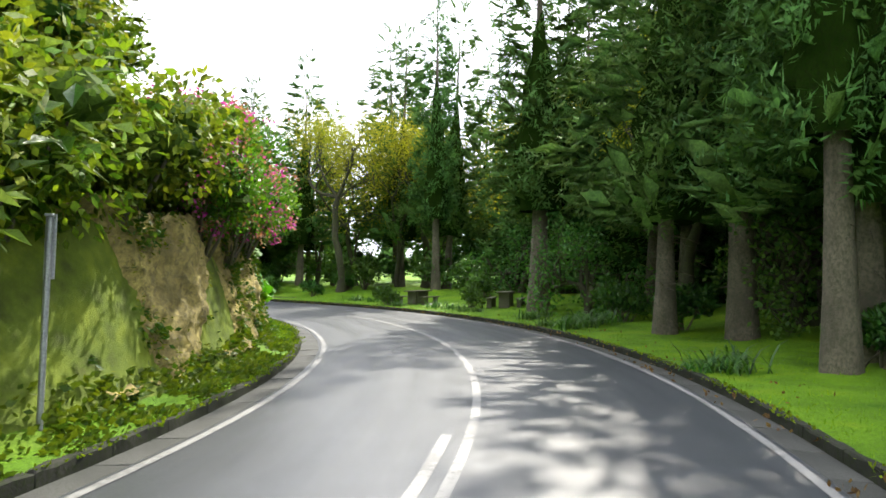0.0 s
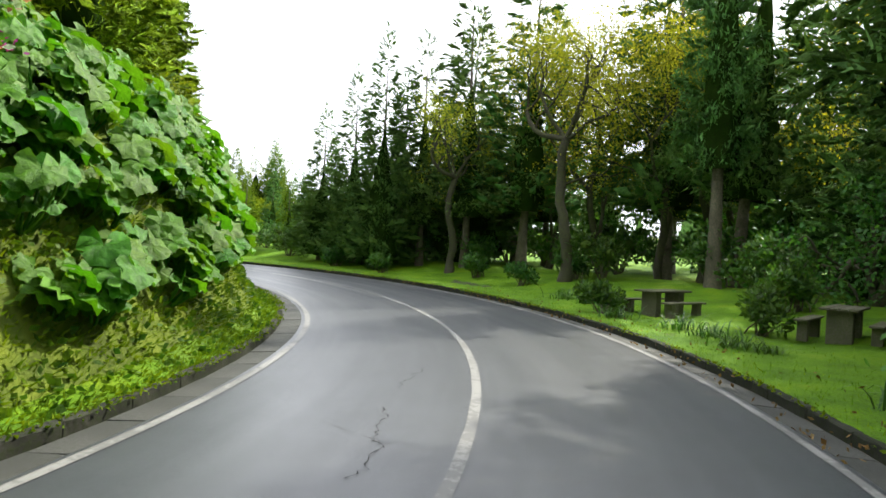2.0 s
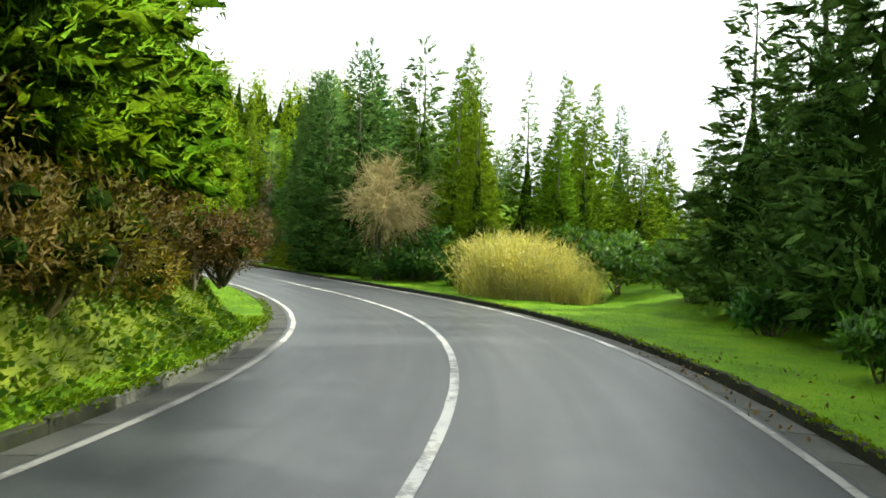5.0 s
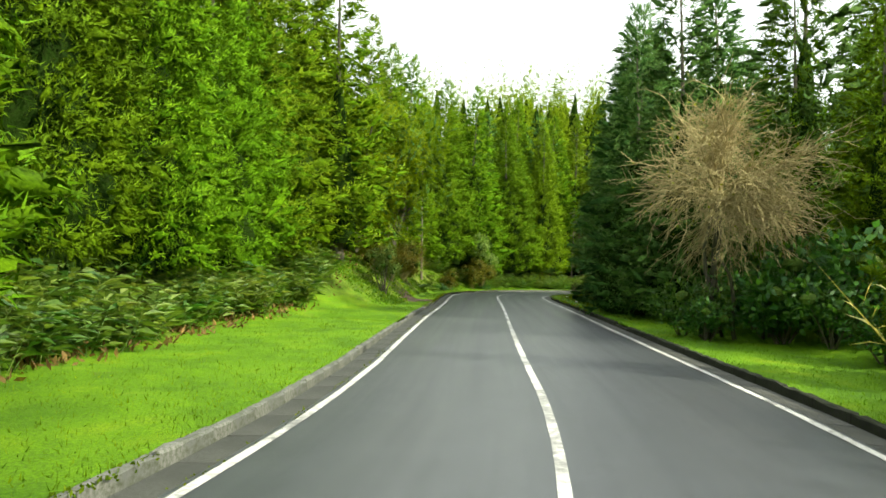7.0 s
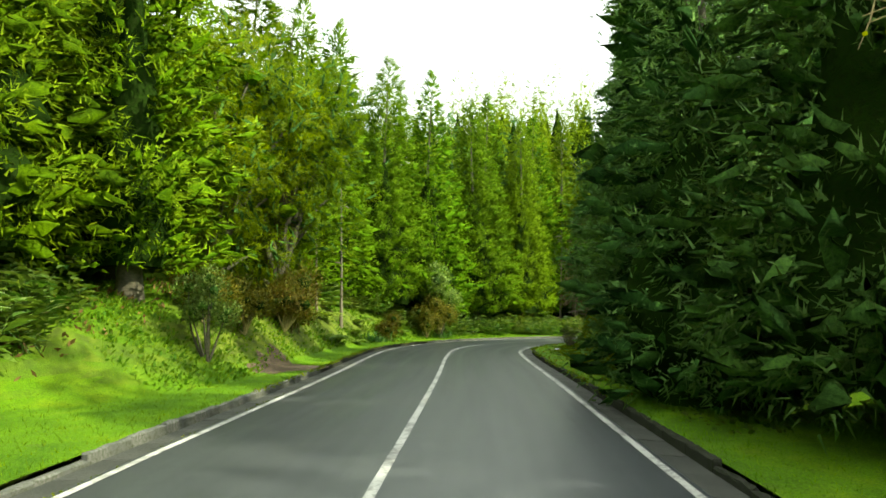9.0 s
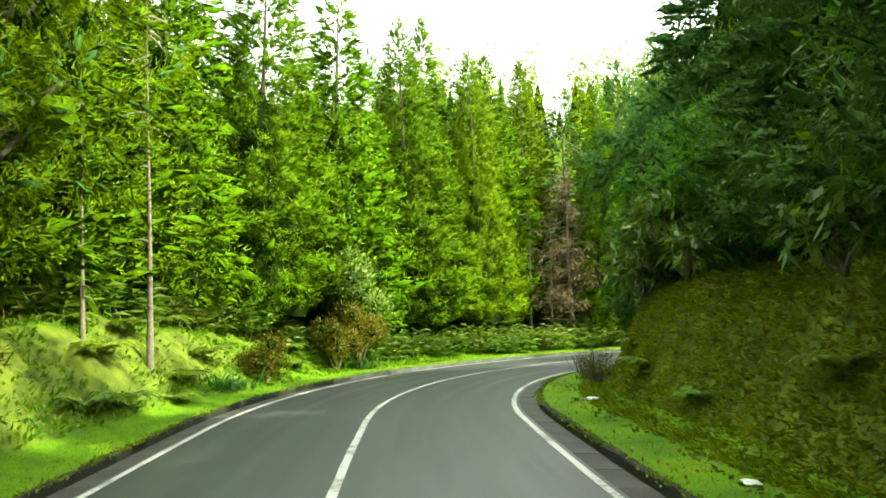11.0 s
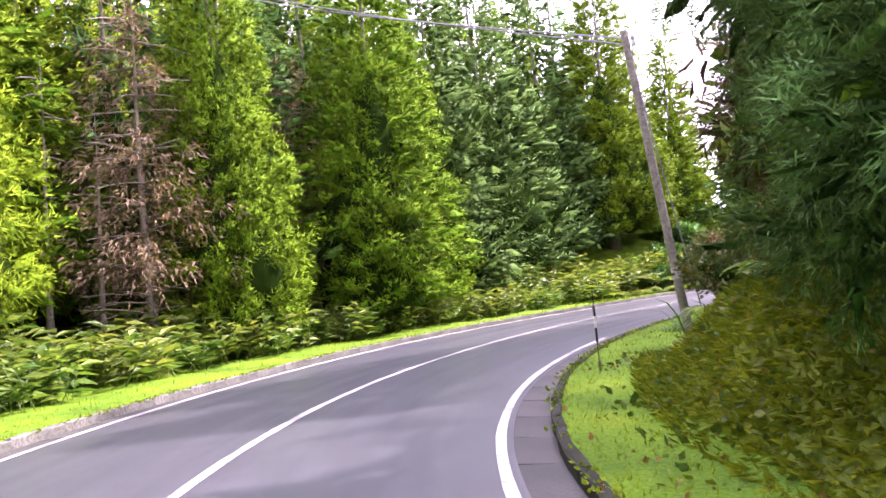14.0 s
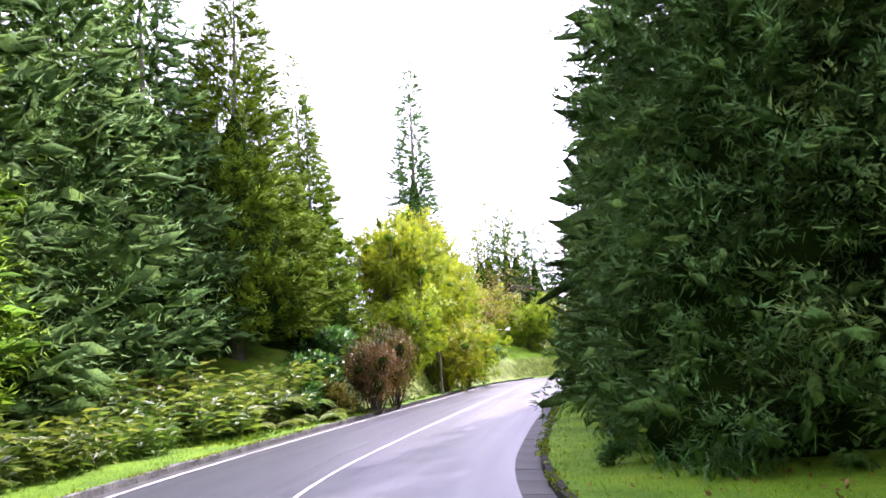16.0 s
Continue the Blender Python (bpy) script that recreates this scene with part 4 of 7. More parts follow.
def make_bush(seed, R, Hh, count, spray, material, label, name="shrub", needle=True, lobes=9, stems=8, group="roadside shrubs", up=0.3, bark=None, flowers=()):
    """A shrub of several leafy lobes on thin stems."""
    def build():
        rng = np.random.RandomState(seed)
        bush = thing(name, Matrix(), label, "shrub", group)
        centres = np.stack([rng.uniform(-0.62, 0.62, lobes) * R, rng.uniform(-0.62, 0.62, lobes) * R, rng.uniform(0.35, 0.85, lobes) * Hh], 1)
        centres[0] = (0, 0, 0.55 * Hh)
        size = rng.uniform(0.30, 0.52, lobes) * min(R, Hh)
        pick = rng.randint(0, lobes, count)
        n = unit(rng.normal(size=(count, 3)))
        P = centres[pick] + n * (size[pick] * rng.uniform(0.35, 1.1, count) ** 0.5)[:, None] * np.array([1.05, 1.05, 0.9])
        P[:, 2] = np.maximum(P[:, 2], rng.uniform(0.02, 0.25, count) * Hh)
        D = unit(n * 0.6 + rng.normal(size=n.shape) * 0.5 + np.array([0, 0, up]))
        make = tris if needle else diamonds
        V, F = make(P, D, rng.uniform(0.6, 1.3, count) * spray[0], rng.uniform(0.6, 1.3, count) * spray[1], rng, N=n)
        part("foliage", mesh_of("foliage", V, F, material, True, soft(n + np.array([0, 0, 0.3]), rng, 3 if needle else 4, 0.5)), bush)
        # lumps in a dark tone put shade into the gaps of the foliage
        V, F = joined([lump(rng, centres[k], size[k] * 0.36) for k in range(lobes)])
        part("inner_mass", mesh_of("inner_mass", V, F, INNER if bark else INNER_GREEN), bush, "dense inner filling, mostly toned dark like shade", kind="stuff")
        pieces = []
        for k in range(stems):
            c = centres[k % lobes]
            t = np.linspace(0, 1, 5)[:, None]
            p = t * c[None] * np.array([[1, 1, 1.0]]) + np.sin(t * 3.1) * rng.normal(size=(1, 3)) * 0.1 + np.array([[0, 0, -0.1]])
            pieces.append(tube(p, np.linspace(0.045, 0.012, 5) * (0.5 + 0.25 * Hh), 5))
        V, F = joined(pieces)
        part("branchwork", mesh_of("branchwork", V, F, bark or BARK, True), bush, kind="stuff")
        for cnt, count_heads, petal, words in flowers:
            heads = rng.randint(0, lobes, count_heads)
            hn = unit(rng.normal(size=(count_heads, 3)) + np.array([0, 0, 0.2]))
            H0 = centres[heads] + hn * (size[heads] * 1.16)[:, None]
            k = rng.randint(0, count_heads, cnt)
            P = H0[k] + rng.normal(size=(cnt, 3)) * 0.07
            D = unit(hn[k] + rng.normal(size=(cnt, 3)) * 0.6)
            V, F = diamonds(P, D, rng.uniform(0.05, 0.085, cnt), rng.uniform(0.04, 0.065, cnt), rng)
            part("blossom", mesh_of("blossom", V, F, petal), bush, words)
        return bush
    return build


def make_feathery(seed, R, Hh, lobes, tufts, per, spray, material, label, up=0.1, low=0.30):
    """A light crown of tufted sprays on forking limbs."""
    def build():
        rng = np.random.RandomState(seed)
        tree = thing("feathery_tree", Matrix(), label, "tree", "feathery trees")
        mid = np.stack([rng.uniform(-0.6, 0.6, lobes) * R, rng.uniform(-0.6, 0.6, lobes) * R, rng.uniform(low, 0.84, lobes) * Hh], 1)
        mid[0] = (0, 0, 0.55 * Hh)
        size = rng.uniform(0.34, 0.52, lobes) * min(R, Hh)
        k = np.arange(tufts) % lobes
        n = unit(rng.normal(size=(tufts, 3)) + np.array([0, 0, 0.15]))
        C = mid[k] + n * (size[k] * rng.uniform(0.45, 1.0, tufts))[:, None]
        C[:, 2] = np.maximum(C[:, 2], 0.06 * Hh)
        A = unit(n * 0.8 + rng.normal(size=n.shape) * 0.45 + np.array([0, 0, up]))
        (V, F, N), core = plumes(rng, C, A, rng.uniform(0.35, 0.75, tufts) * (0.6 + 0.12 * R), per, spray, 0.35, 0.36, n, 0.22, 3, 3)
        part("foliage", mesh_of("foliage", V, F, material, True, N), tree)
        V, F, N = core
        part("twig_core", mesh_of("twig_core", V, F, material if material in (HEATH_RUST, LIME) else CORE_DARK, True, N), tree, "core foliage of the tufts, mostly toned dark like shade", kind="stuff")
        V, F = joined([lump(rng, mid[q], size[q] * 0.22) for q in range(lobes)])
        part("inner_mass", mesh_of("inner_mass", V, F, CORE), tree, "dense inner filling, mostly toned dark like shade", kind="stuff")
        pieces = []
        for c in mid:
            t = np.linspace(0, 1, 6)[:, None]
            p = c[None] * np.concatenate([t ** 1.6, t ** 1.6, t], 1) + np.sin(t * 3.1) * rng.normal(size=(1, 3)) * 0.15 - np.array([[0, 0, 0.2]]) * (1 - t)
            pieces.append(tube(p, np.linspace(0.07, 0.015, 6) * (0.4 + 0.2 * Hh), 5))
        V, F = joined(pieces)
        part("branchwork", mesh_of("branchwork", V, F, BARK, True), tree, kind="stuff")
        return tree
    return build


def make_ginger(seed, R, Hh, stems, material, label, name="ginger_lily", leaf_len=0.42, leaf_wide=0.15):
    """A clump of cane-like stems with long leaves in two ranks."""
    def build():
        rng = np.random.RandomState(seed)
        clump = thing(name, Matrix(), label, "plant", "ginger lily bed")
        pieces, C, D, S = [], [], [], []
        for k in range(stems):
            b = np.array([rng.uniform(-R, R), rng.uniform(-R, R), -0.05])
            tilt = np.array([rng.normal() * 0.28, rng.normal() * 0.28, 1.0])
            ln = Hh * rng.uniform(0.55, 1.1)
            t = np.linspace(0, 1, 5)[:, None]
            p = b + t * ln * unit(tilt) + (t ** 2) * np.array([[tilt[0], tilt[1], -0.15]]) * ln * 0.3
            pieces.append(tube(p[::4], [0.012, 0.005], 3))
            az = rng.uniform(0, 6.28)
            for q in range(8):
                f = 0.25 + 0.75 * q / 7
                pos = b + f * ln * unit(tilt) + f * f * np.array([tilt[0], tilt[1], -0.15]) * ln * 0.3
                a = az + (q % 2) * np.pi + rng.normal() * 0.3
                C.append(pos)
                D.append((math.cos(a), math.sin(a), rng.uniform(0.05, 0.75)))
                S.append((-math.sin(a), math.cos(a), rng.normal() * 0.25))
        V, F = joined(pieces)
        part("stalk_mass", mesh_of("stalk_mass", V, F, material, True), clump, kind="stuff")
        n = len(C)
        V, F = diamonds(np.array(C), unit(np.array(D)), rng.uniform(0.7, 1.25, n) * leaf_len, rng.uniform(0.8, 1.2, n) * leaf_wide, rng, unit(np.array(S)), 0.25)
        part("foliage", mesh_of("foliage", V, F, material), clump)
        return clump
    return build


def blades(rng, n, R, length, wide, lift, droop, segs=4):
    """Arching strap leaves from one root."""
    az = rng.uniform(0, 6.283, n)
    base = np.stack([rng.normal(size=n) * R, rng.normal(size=n) * R, np.zeros(n)], 1)
    out = np.stack([np.cos(az), np.sin(az), np.zeros(n)], 1)
    side = np.stack([-np.sin(az), np.cos(az), np.zeros(n)], 1)
    L = length * rng.uniform(0.6, 1.15, n)
    up = lift * rng.uniform(0.7, 1.3, n)
    V = []
    for k in range(segs + 1):
        t = k / segs
        c = base + out * (L * t * (0.35 + 0.5 * t))[:, None]
        c[:, 2] = L * (up * t - droop * t ** 2.4)
        w = wide * (1 - t ** 2.5) * 0.5 + 0.002
        V += [c - side * w, c + side * w]
    V = np.stack(V, 1)
    m = 2 * (segs + 1)
    F = np.concatenate([np.array([2 * k, 2 * k + 1, 2 * k + 3, 2 * k + 2])[None] + np.arange(n)[:, None] * m for k in range(segs)])
    return V.reshape(-1, 3), F


def make_agapanthus(seed, n, length, label, name="strap_leaf_clump", R=0.22, wide=0.035, material=None):
    def build():
        rng = np.random.RandomState(seed)
        V, F = blades(rng, n, R, length, wide, 1.05, 0.75)
        return tagged(new(name, mesh_of(name, V, F, material or STRAP)), label, "plant", "strap leaved clumps")
    return build


def make_fern(seed, fronds, length, label, name="fern", tree=0.0, material=None):
    def build():
        rng = np.random.RandomState(seed)
        fern = thing(name, Matrix(), label, "fern", "roadside ferns")
        C, D, S, pieces = [], [], [], []
        for k in range(fronds):
            az = k * 2.4 + rng.normal() * 0.2
            out, sd = np.array([math.cos(az), math.sin(az), 0]), np.array([-math.sin(az), math.cos(az), 0])
            L = length * rng.uniform(0.75, 1.1)
            t = np.linspace(0, 1, 8)
            rib = out[None] * (L * t * 0.9)[:, None] + np.array([0, 0, 1.0])[None] * (L * (0.75 * t - 0.72 * t ** 2.2))[:, None] + np.array([[0, 0, tree]])
            pieces.append(tube(rib, np.linspace(0.012, 0.003, 8), 3))
            for f in np.linspace(0.12, 0.98, 22):
                p = np.array([np.interp(f, t, rib[:, i]) for i in range(3)])
                w = L * 0.24 * math.sin(math.pi * min(1, f * 0.85 + 0.15)) + 0.02
                for sg in (-1, 1):
                    C.append(p)
                    D.append(sd * sg + out * 0.35 + np.array([0, 0, -0.15]) + rng.normal(size=3) * 0.08)
                    S.append((out, w))
        D = unit(np.array(D))
        wid = np.array([w for _, w in S])
        V, F = diamonds(np.array(C), D, wid, wid * 0.26 + 0.012, rng, np.array([o for o, _ in S]), 0.12)
        part("frond_mass", mesh_of("frond_mass", V, F, material or FERN), fern, kind="stuff")
        if tree:
            pieces.append(tube(np.array([[0, 0, -0.2], [0.03, 0, tree * 0.5], [0, 0, tree + 0.05]]), [0.13, 0.11, 0.09], 7))
        V, F = joined(pieces)
        part("rib_mass", mesh_of("rib_mass", V, F, BARK if tree else (material or FERN), True), fern, kind="stuff")
        return fern
    return build


def big_leaf(rng, size):
    """A wide lobed, puckered leaf with raised ribs and a toothed rim, in its own frame."""
    na, nr = 18, 2
    bow = rng.uniform(0, 6.28)
    ang = np.linspace(-2.75, 2.75, na)
    lobe = 0.74 + 0.22 * np.abs(np.cos(ang * 2.5)) ** 0.8 + 0.06 * np.cos(ang * 15) + rng.normal(size=na) * 0.04
    r = np.linspace(0.0, 1.0, nr + 1)[1:]
    V = [np.array([[0, 0, 0]])]
    for k in r:
        rr = size * lobe * k
        z = 0.30 * size * k ** 1.4 - 0.34 * size * k ** 3 + 0.15 * size * np.cos(ang * 7) * k + 0.12 * size * np.sin(ang * 2 + bow) * k * k + rng.normal(size=na) * 0.05 * size
        V.append(np.stack([np.cos(ang) * rr, np.sin(ang) * rr, z], 1))
    V = np.concatenate(V)
    F3 = np.array([[0, 1 + i, 2 + i] for i in range(na - 1)])
    F4 = np.array([[1 + k * na + i, 1 + (k + 1) * na + i, 2 + (k + 1) * na + i, 2 + k * na + i] for k in range(nr - 1) for i in range(na - 1)])
    return V, [F3, F4]


def turned(V, out, up, pos):
    x = unit(np.asarray(out, float))
    z = np.asarray(up, float) - x * np.dot(x, up)
    z = unit(z)
    y = np.cross(z, x)
    return V @ np.stack([x, y, z]) + pos


def make_gunnera(seed, leaves, size, tall, label):
    """A crown of big lobed leaves that tilt towards the road, which lies on the plant's +x side."""
    def build():
        rng = np.random.RandomState(seed)
        plant = thing("giant_rhubarb", Matrix(), label, "plant", "giant rhubarb on the bank")
        pieces = []
        for k in range(leaves):
            az = k * 2.4 + rng.normal() * 0.3
            out = unit(np.array([math.cos(az) + 0.5, math.sin(az), 0]))
            h, reach = tall * rng.uniform(0.3, 1.1), rng.uniform(0.12, 0.5)
            tip = out * reach + np.array([0, 0, h])
            t = np.linspace(0, 1, 4)[:, None]
            pieces.append(tube(t * tip + np.array([[0, 0, -0.15]]) * (1 - t) + np.sin(t * 3.14) * out * 0.1, np.linspace(0.02, 0.011, 4), 4))
            V, F = big_leaf(rng, size * rng.uniform(0.6, 1.15))
            V = turned(V, out * 0.6 + np.array([0.3, 0, rng.uniform(-1.1, -0.2)]), np.array([out[0] * 0.4 + 0.9, out[1] * 0.5, 0.75]) + rng.normal(size=3) * 0.35, tip)
            part("leaf", mesh_of("leaf", V, F, GUNNERA, True), plant)
        V, F = joined(pieces)
        part("stalk_mass", mesh_of("stalk_mass", V, F, GUNNERA, True), plant, kind="stuff")
        return plant
    return build


def make_bare(seed, R, Hh):
    """A dome of arching leafless twigs on a few short limbs."""
    def build():
        rng = np.random.RandomState(seed)
        bush = thing("bare_bush", Matrix(), "leafless dome of tangled drooping brown twigs", "shrub", "bare bushes")
        stems, wood, twigs = [], [], []
        centre = np.array([0, 0, Hh - R])
        head = np.array([0, 0, Hh - R - 0.6])
        for k in range(6):
            a = k * 1.05 + rng.uniform(-0.3, 0.3)
            foot = np.array([math.cos(a) * 0.5, math.sin(a) * 0.5, -0.6])
            t = np.linspace(0, 1, 7)[:, None]
            stems.append(tube(foot + (head - foot) * t + np.cumsum(rng.normal(size=(7, 3)) * 0.09, 0) * np.sin(t * np.pi), np.linspace(0.045, 0.035, 7), 6))
        for k in range(30):
            d = unit(rng.normal(size=3) + np.array([0, 0, 0.1]))
            end = centre + d * R * rng.uniform(0.55, 0.9)
            t = np.linspace(0, 1, 7)
            p = head + (end - head)[None] * np.stack([t, t, t ** 0.85], 1) + np.cumsum(rng.normal(size=(7, 3)) * 0.10, 0) * t[:, None]
            wood.append(tube(p, np.linspace(0.045, 0.015, 7), 6))
            for q in range(36):
                f = rng.uniform(0.25, 1.0)
                root = np.array([np.interp(f, t, p[:, i]) for i in range(3)])
                o2 = unit(unit(root - centre) + rng.normal(size=3) * 0.6 + np.array([0, 0, 0.25]))
                L = R * rng.uniform(0.25, 0.62)
                v = np.linspace(0, 1, 6)
                fall = rng.uniform(0.0, 0.6)
                c = root + o2[None] * (L * v)[:, None] - np.array([0, 0, 1.0])[None] * (L * fall * v ** 2)[:, None] + np.cumsum(rng.normal(size=(6, 3)) * 0.075, 0)
                r0 = rng.uniform(0.008, 0.014)
                twigs.append(tube(c, np.linspace(r0, 0.005, 6), 3))
                for w in range(3):
                    i = rng.randint(2, 6)
                    e = c[i] + unit(c[i] - c[i - 1] + rng.normal(size=3) * 0.14) * rng.uniform(0.25, 0.6)
                    twigs.append(tube(np.array([c[i], (c[i] + e) / 2 + rng.normal(size=3) * 0.03, e]), [0.007, 0.006, 0.003], 3))
        V, F = joined(stems)
        part("trunk", mesh_of("trunk", V, F, MOSSY, True), bush, "dark crooked stems")
        V, F = joined(wood)
        part("limb_mass", mesh_of("limb_mass", V, F, TWIG, True), bush, kind="stuff")
        V, F = joined(twigs)
        part("twig_mass", mesh_of("twig_mass", V, F, TWIG, True), bush, "drooping bare twigs", kind="stuff")
        n = 260
        P = centre + unit(rng.normal(size=(n, 3))) * R * rng.uniform(0.6, 1.05, (n, 1))
        V, F = diamonds(P, unit(rng.normal(size=(n, 3))), rng.uniform(0.05, 0.09, n), rng.uniform(0.03, 0.05, n), rng)
        part("leaf_mass", mesh_of("leaf_mass", V, F, LIME), bush, "few fresh yellow buds", kind="stuff")
        return bush
    return build


def make_reeds(seed):
    def build():
        rng = np.random.RandomState(seed)
        bed = thing("reed_clump", Matrix(), "tall dry yellow reeds lit by the sun", "reeds", "reed bed")
        n = 420
        base = np.stack([rng.uniform(-0.85, 0.85, n), rng.uniform(-0.7, 0.7, n), np.full(n, -0.05)], 1)
        D = unit(np.stack([rng.normal(size=n) * 0.34, rng.normal(size=n) * 0.3, np.ones(n)], 1))
        V, F = tris(base, D, rng.uniform(0.6, 1.0, n) * rng.uniform(1.2, 3.0, n), rng.uniform(0.02, 0.045, n), rng)
        part("cane_mass", mesh_of("cane_mass", V, F, REED), bed, kind="stuff")
        m = 1500
        k = rng.randint(0, n, m)
        P = base[k] + D[k] * rng.uniform(0.3, 2.0, m)[:, None]
        V, F = diamonds(P, unit(D[k] * 0.9 + rng.normal(size=(m, 3)) * 0.55), rng.uniform(0.25, 0.55, m), rng.uniform(0.015, 0.035, m), rng, None, 0.2)
        part("foliage", mesh_of("foliage", V, F, REED), bed)
        return bed
    return build


# ---- the woods: conifers ----
plan = np.random.RandomState(5)


def row(kinds, s_from, s_to, step, lat, height, jitter=0.8, wide=1.0):
    """Conifers along a stretch of the road, at an uneven offset."""
    for i, s in enumerate(np.arange(s_from, s_to, step)):
        js, jl = plan.uniform(-0.35, 0.35) * step, plan.uniform(-jitter, jitter)
        x, y = on_road(s + js, lat + jl)
        conifer(kinds[plan.randint(len(kinds))], float(x), float(y), height * plan.uniform(0.86, 1.14), wide=wide * plan.uniform(0.9, 1.12))


# inside of the first bend, above the bank
for x, y, kind, h in [(-8.5, 6.1, "full_c", 15), (-10, 11.8, "dark_a", 15), (-11, 18.8, "slim_b", 14), (-13, 22.7, "slim_a", 13), (-14.8, 26.3, "slim_b", 14),
                      (-17, 29.5, "full_b", 13), (-19.1, 32.4, "full_b", 13), (-22.1, 33.5, "full_b", 13), (-19.7, 26.7, "full_c", 16), (-26.1, 33.8, "full_a", 14),
                      (-15.9, 21.2, "back", 15), (-13.9, 15.2, "dark_back", 15), (-23.4, 28.1, "back", 16), (-30.1, 33.5, "full_a", 15)]:
    conifer(kind, x, y, h)
# outside of the first bend: tall dark wood behind the picnic lawn
row(["dark_b", "dark_b", "dark_a"], -2, 43, 4.2, 12.5, 16, 1.6)
row(["dark_back", "dark_b"], -6, 46, 5.5, 18.0, 17, 1.6, 1.05)
for x, y, kind, h, wide in [(-21.9, 48.7, "dark_a", 8.9, 1.1), (-19.4, 48.2, "dark_a", 10.8, 1.0), (-16.7, 46.3, "dark_a", 12.5, 0.85), (-15.0, 47.5, "dark_b", 12.4, 1.0), (-12.2, 46.8, "dark_b", 14.5, 1.0),
                            (-9.2, 46.4, "dark_b", 15.5, 1.0), (-18.0, 51.0, "dark_c", 11.0, 1.0), (-23.4, 52.2, "dark_a", 7.4, 1.2), (-14.0, 50.5, "dark_c", 14.0, 1.0), (-26.0, 53.4, "dark_c", 4.6, 1.5)]:
    conifer(kind, x, y, h, wide=wide)
for x, y, kind, h in [(-9.5, 51.8, "dark_b", 14), (-12.5, 55.5, "dark_back", 13), (-3.0, 51.8, "dark_b", 15), (-8.0, 59.0, "dark_back", 15), (-15.5, 55.5, "dark_back", 11), (4.6, 49.6, "dark_b", 15), (9.4, 43.6, "dark_b", 15),
                      (0.0, 60.0, "dark_back", 16), (12.0, 38.5, "dark_c", 15)]:
    conifer(kind, x, y, h)
# behind the reeds and the bare bush
for x, y, kind, h, wide in [(-35.7, 48.5, "slim_b", 9.9, 0.75), (-43.2, 51.4, "slim_a", 10.2, 1.0), (-46.0, 50.5, "slim_b", 12.0, 0.75), (-38.3, 54.1, "slim_a", 9.8, 0.85), (-45.4, 57.2, "slim_a", 11.3, 0.9),
                            (-36.3, 54.5, "slim_b", 7.6, 1.0), (-34.8, 56.1, "slim_a", 6.6, 1.2), (-32.2, 54.8, "slim_b", 5.8, 1.3), (-40.5, 51.4, "full_b", 8.4, 1.0), (-33.6, 51.2, "full_b", 6.2, 1.1),
                            (-30.4, 52.6, "slim_a", 5.2, 1.4), (-28.2, 54.6, "slim_b", 4.6, 1.5), (-47.4, 54.5, "full_b", 11.0, 1.0), (-52.1, 56.3, "full_a", 12.5, 1.0), (-43.7, 60.2, "full_a", 10.4, 1.0),
                            (-56.1, 58.7, "full_b", 13.5, 1.0), (-49.9, 63.2, "full_c", 12.0, 1.0), (-38.9, 61.5, "full_a", 7.2, 1.2), (-31.0, 60.5, "full_b", 5.4, 1.5), (-25.0, 58.0, "full_b", 4.6, 1.6)]:
    conifer(kind, x, y, h, wide=wide)
# the dark right-hand side of the straight
for x, y, kind, h in [(-49.3, 48.4, "dark_a", 13.5), (-53.2, 47.8, "dark_c", 12.5), (-57.3, 48.4, "near_dark", 13), (-61.3, 49.2, "near_dark", 12.0), (-46.3, 50.8, "dark_b", 13.5),
                      (-65.3, 50.4, "near_dark", 13), (-60.3, 53.2, "dark_c", 14), (-65.2, 54.6, "dark_a", 14), (-69.6, 52.5, "dark_c", 13), (-73, 54.2, "dark_c", 12.5), (-71.1, 50.7, "dark_a", 11), (-74.7, 51.3, "dark_a", 10.5), (-78, 54.8, "dark_a", 10)]:
    conifer(kind, x, y, h)
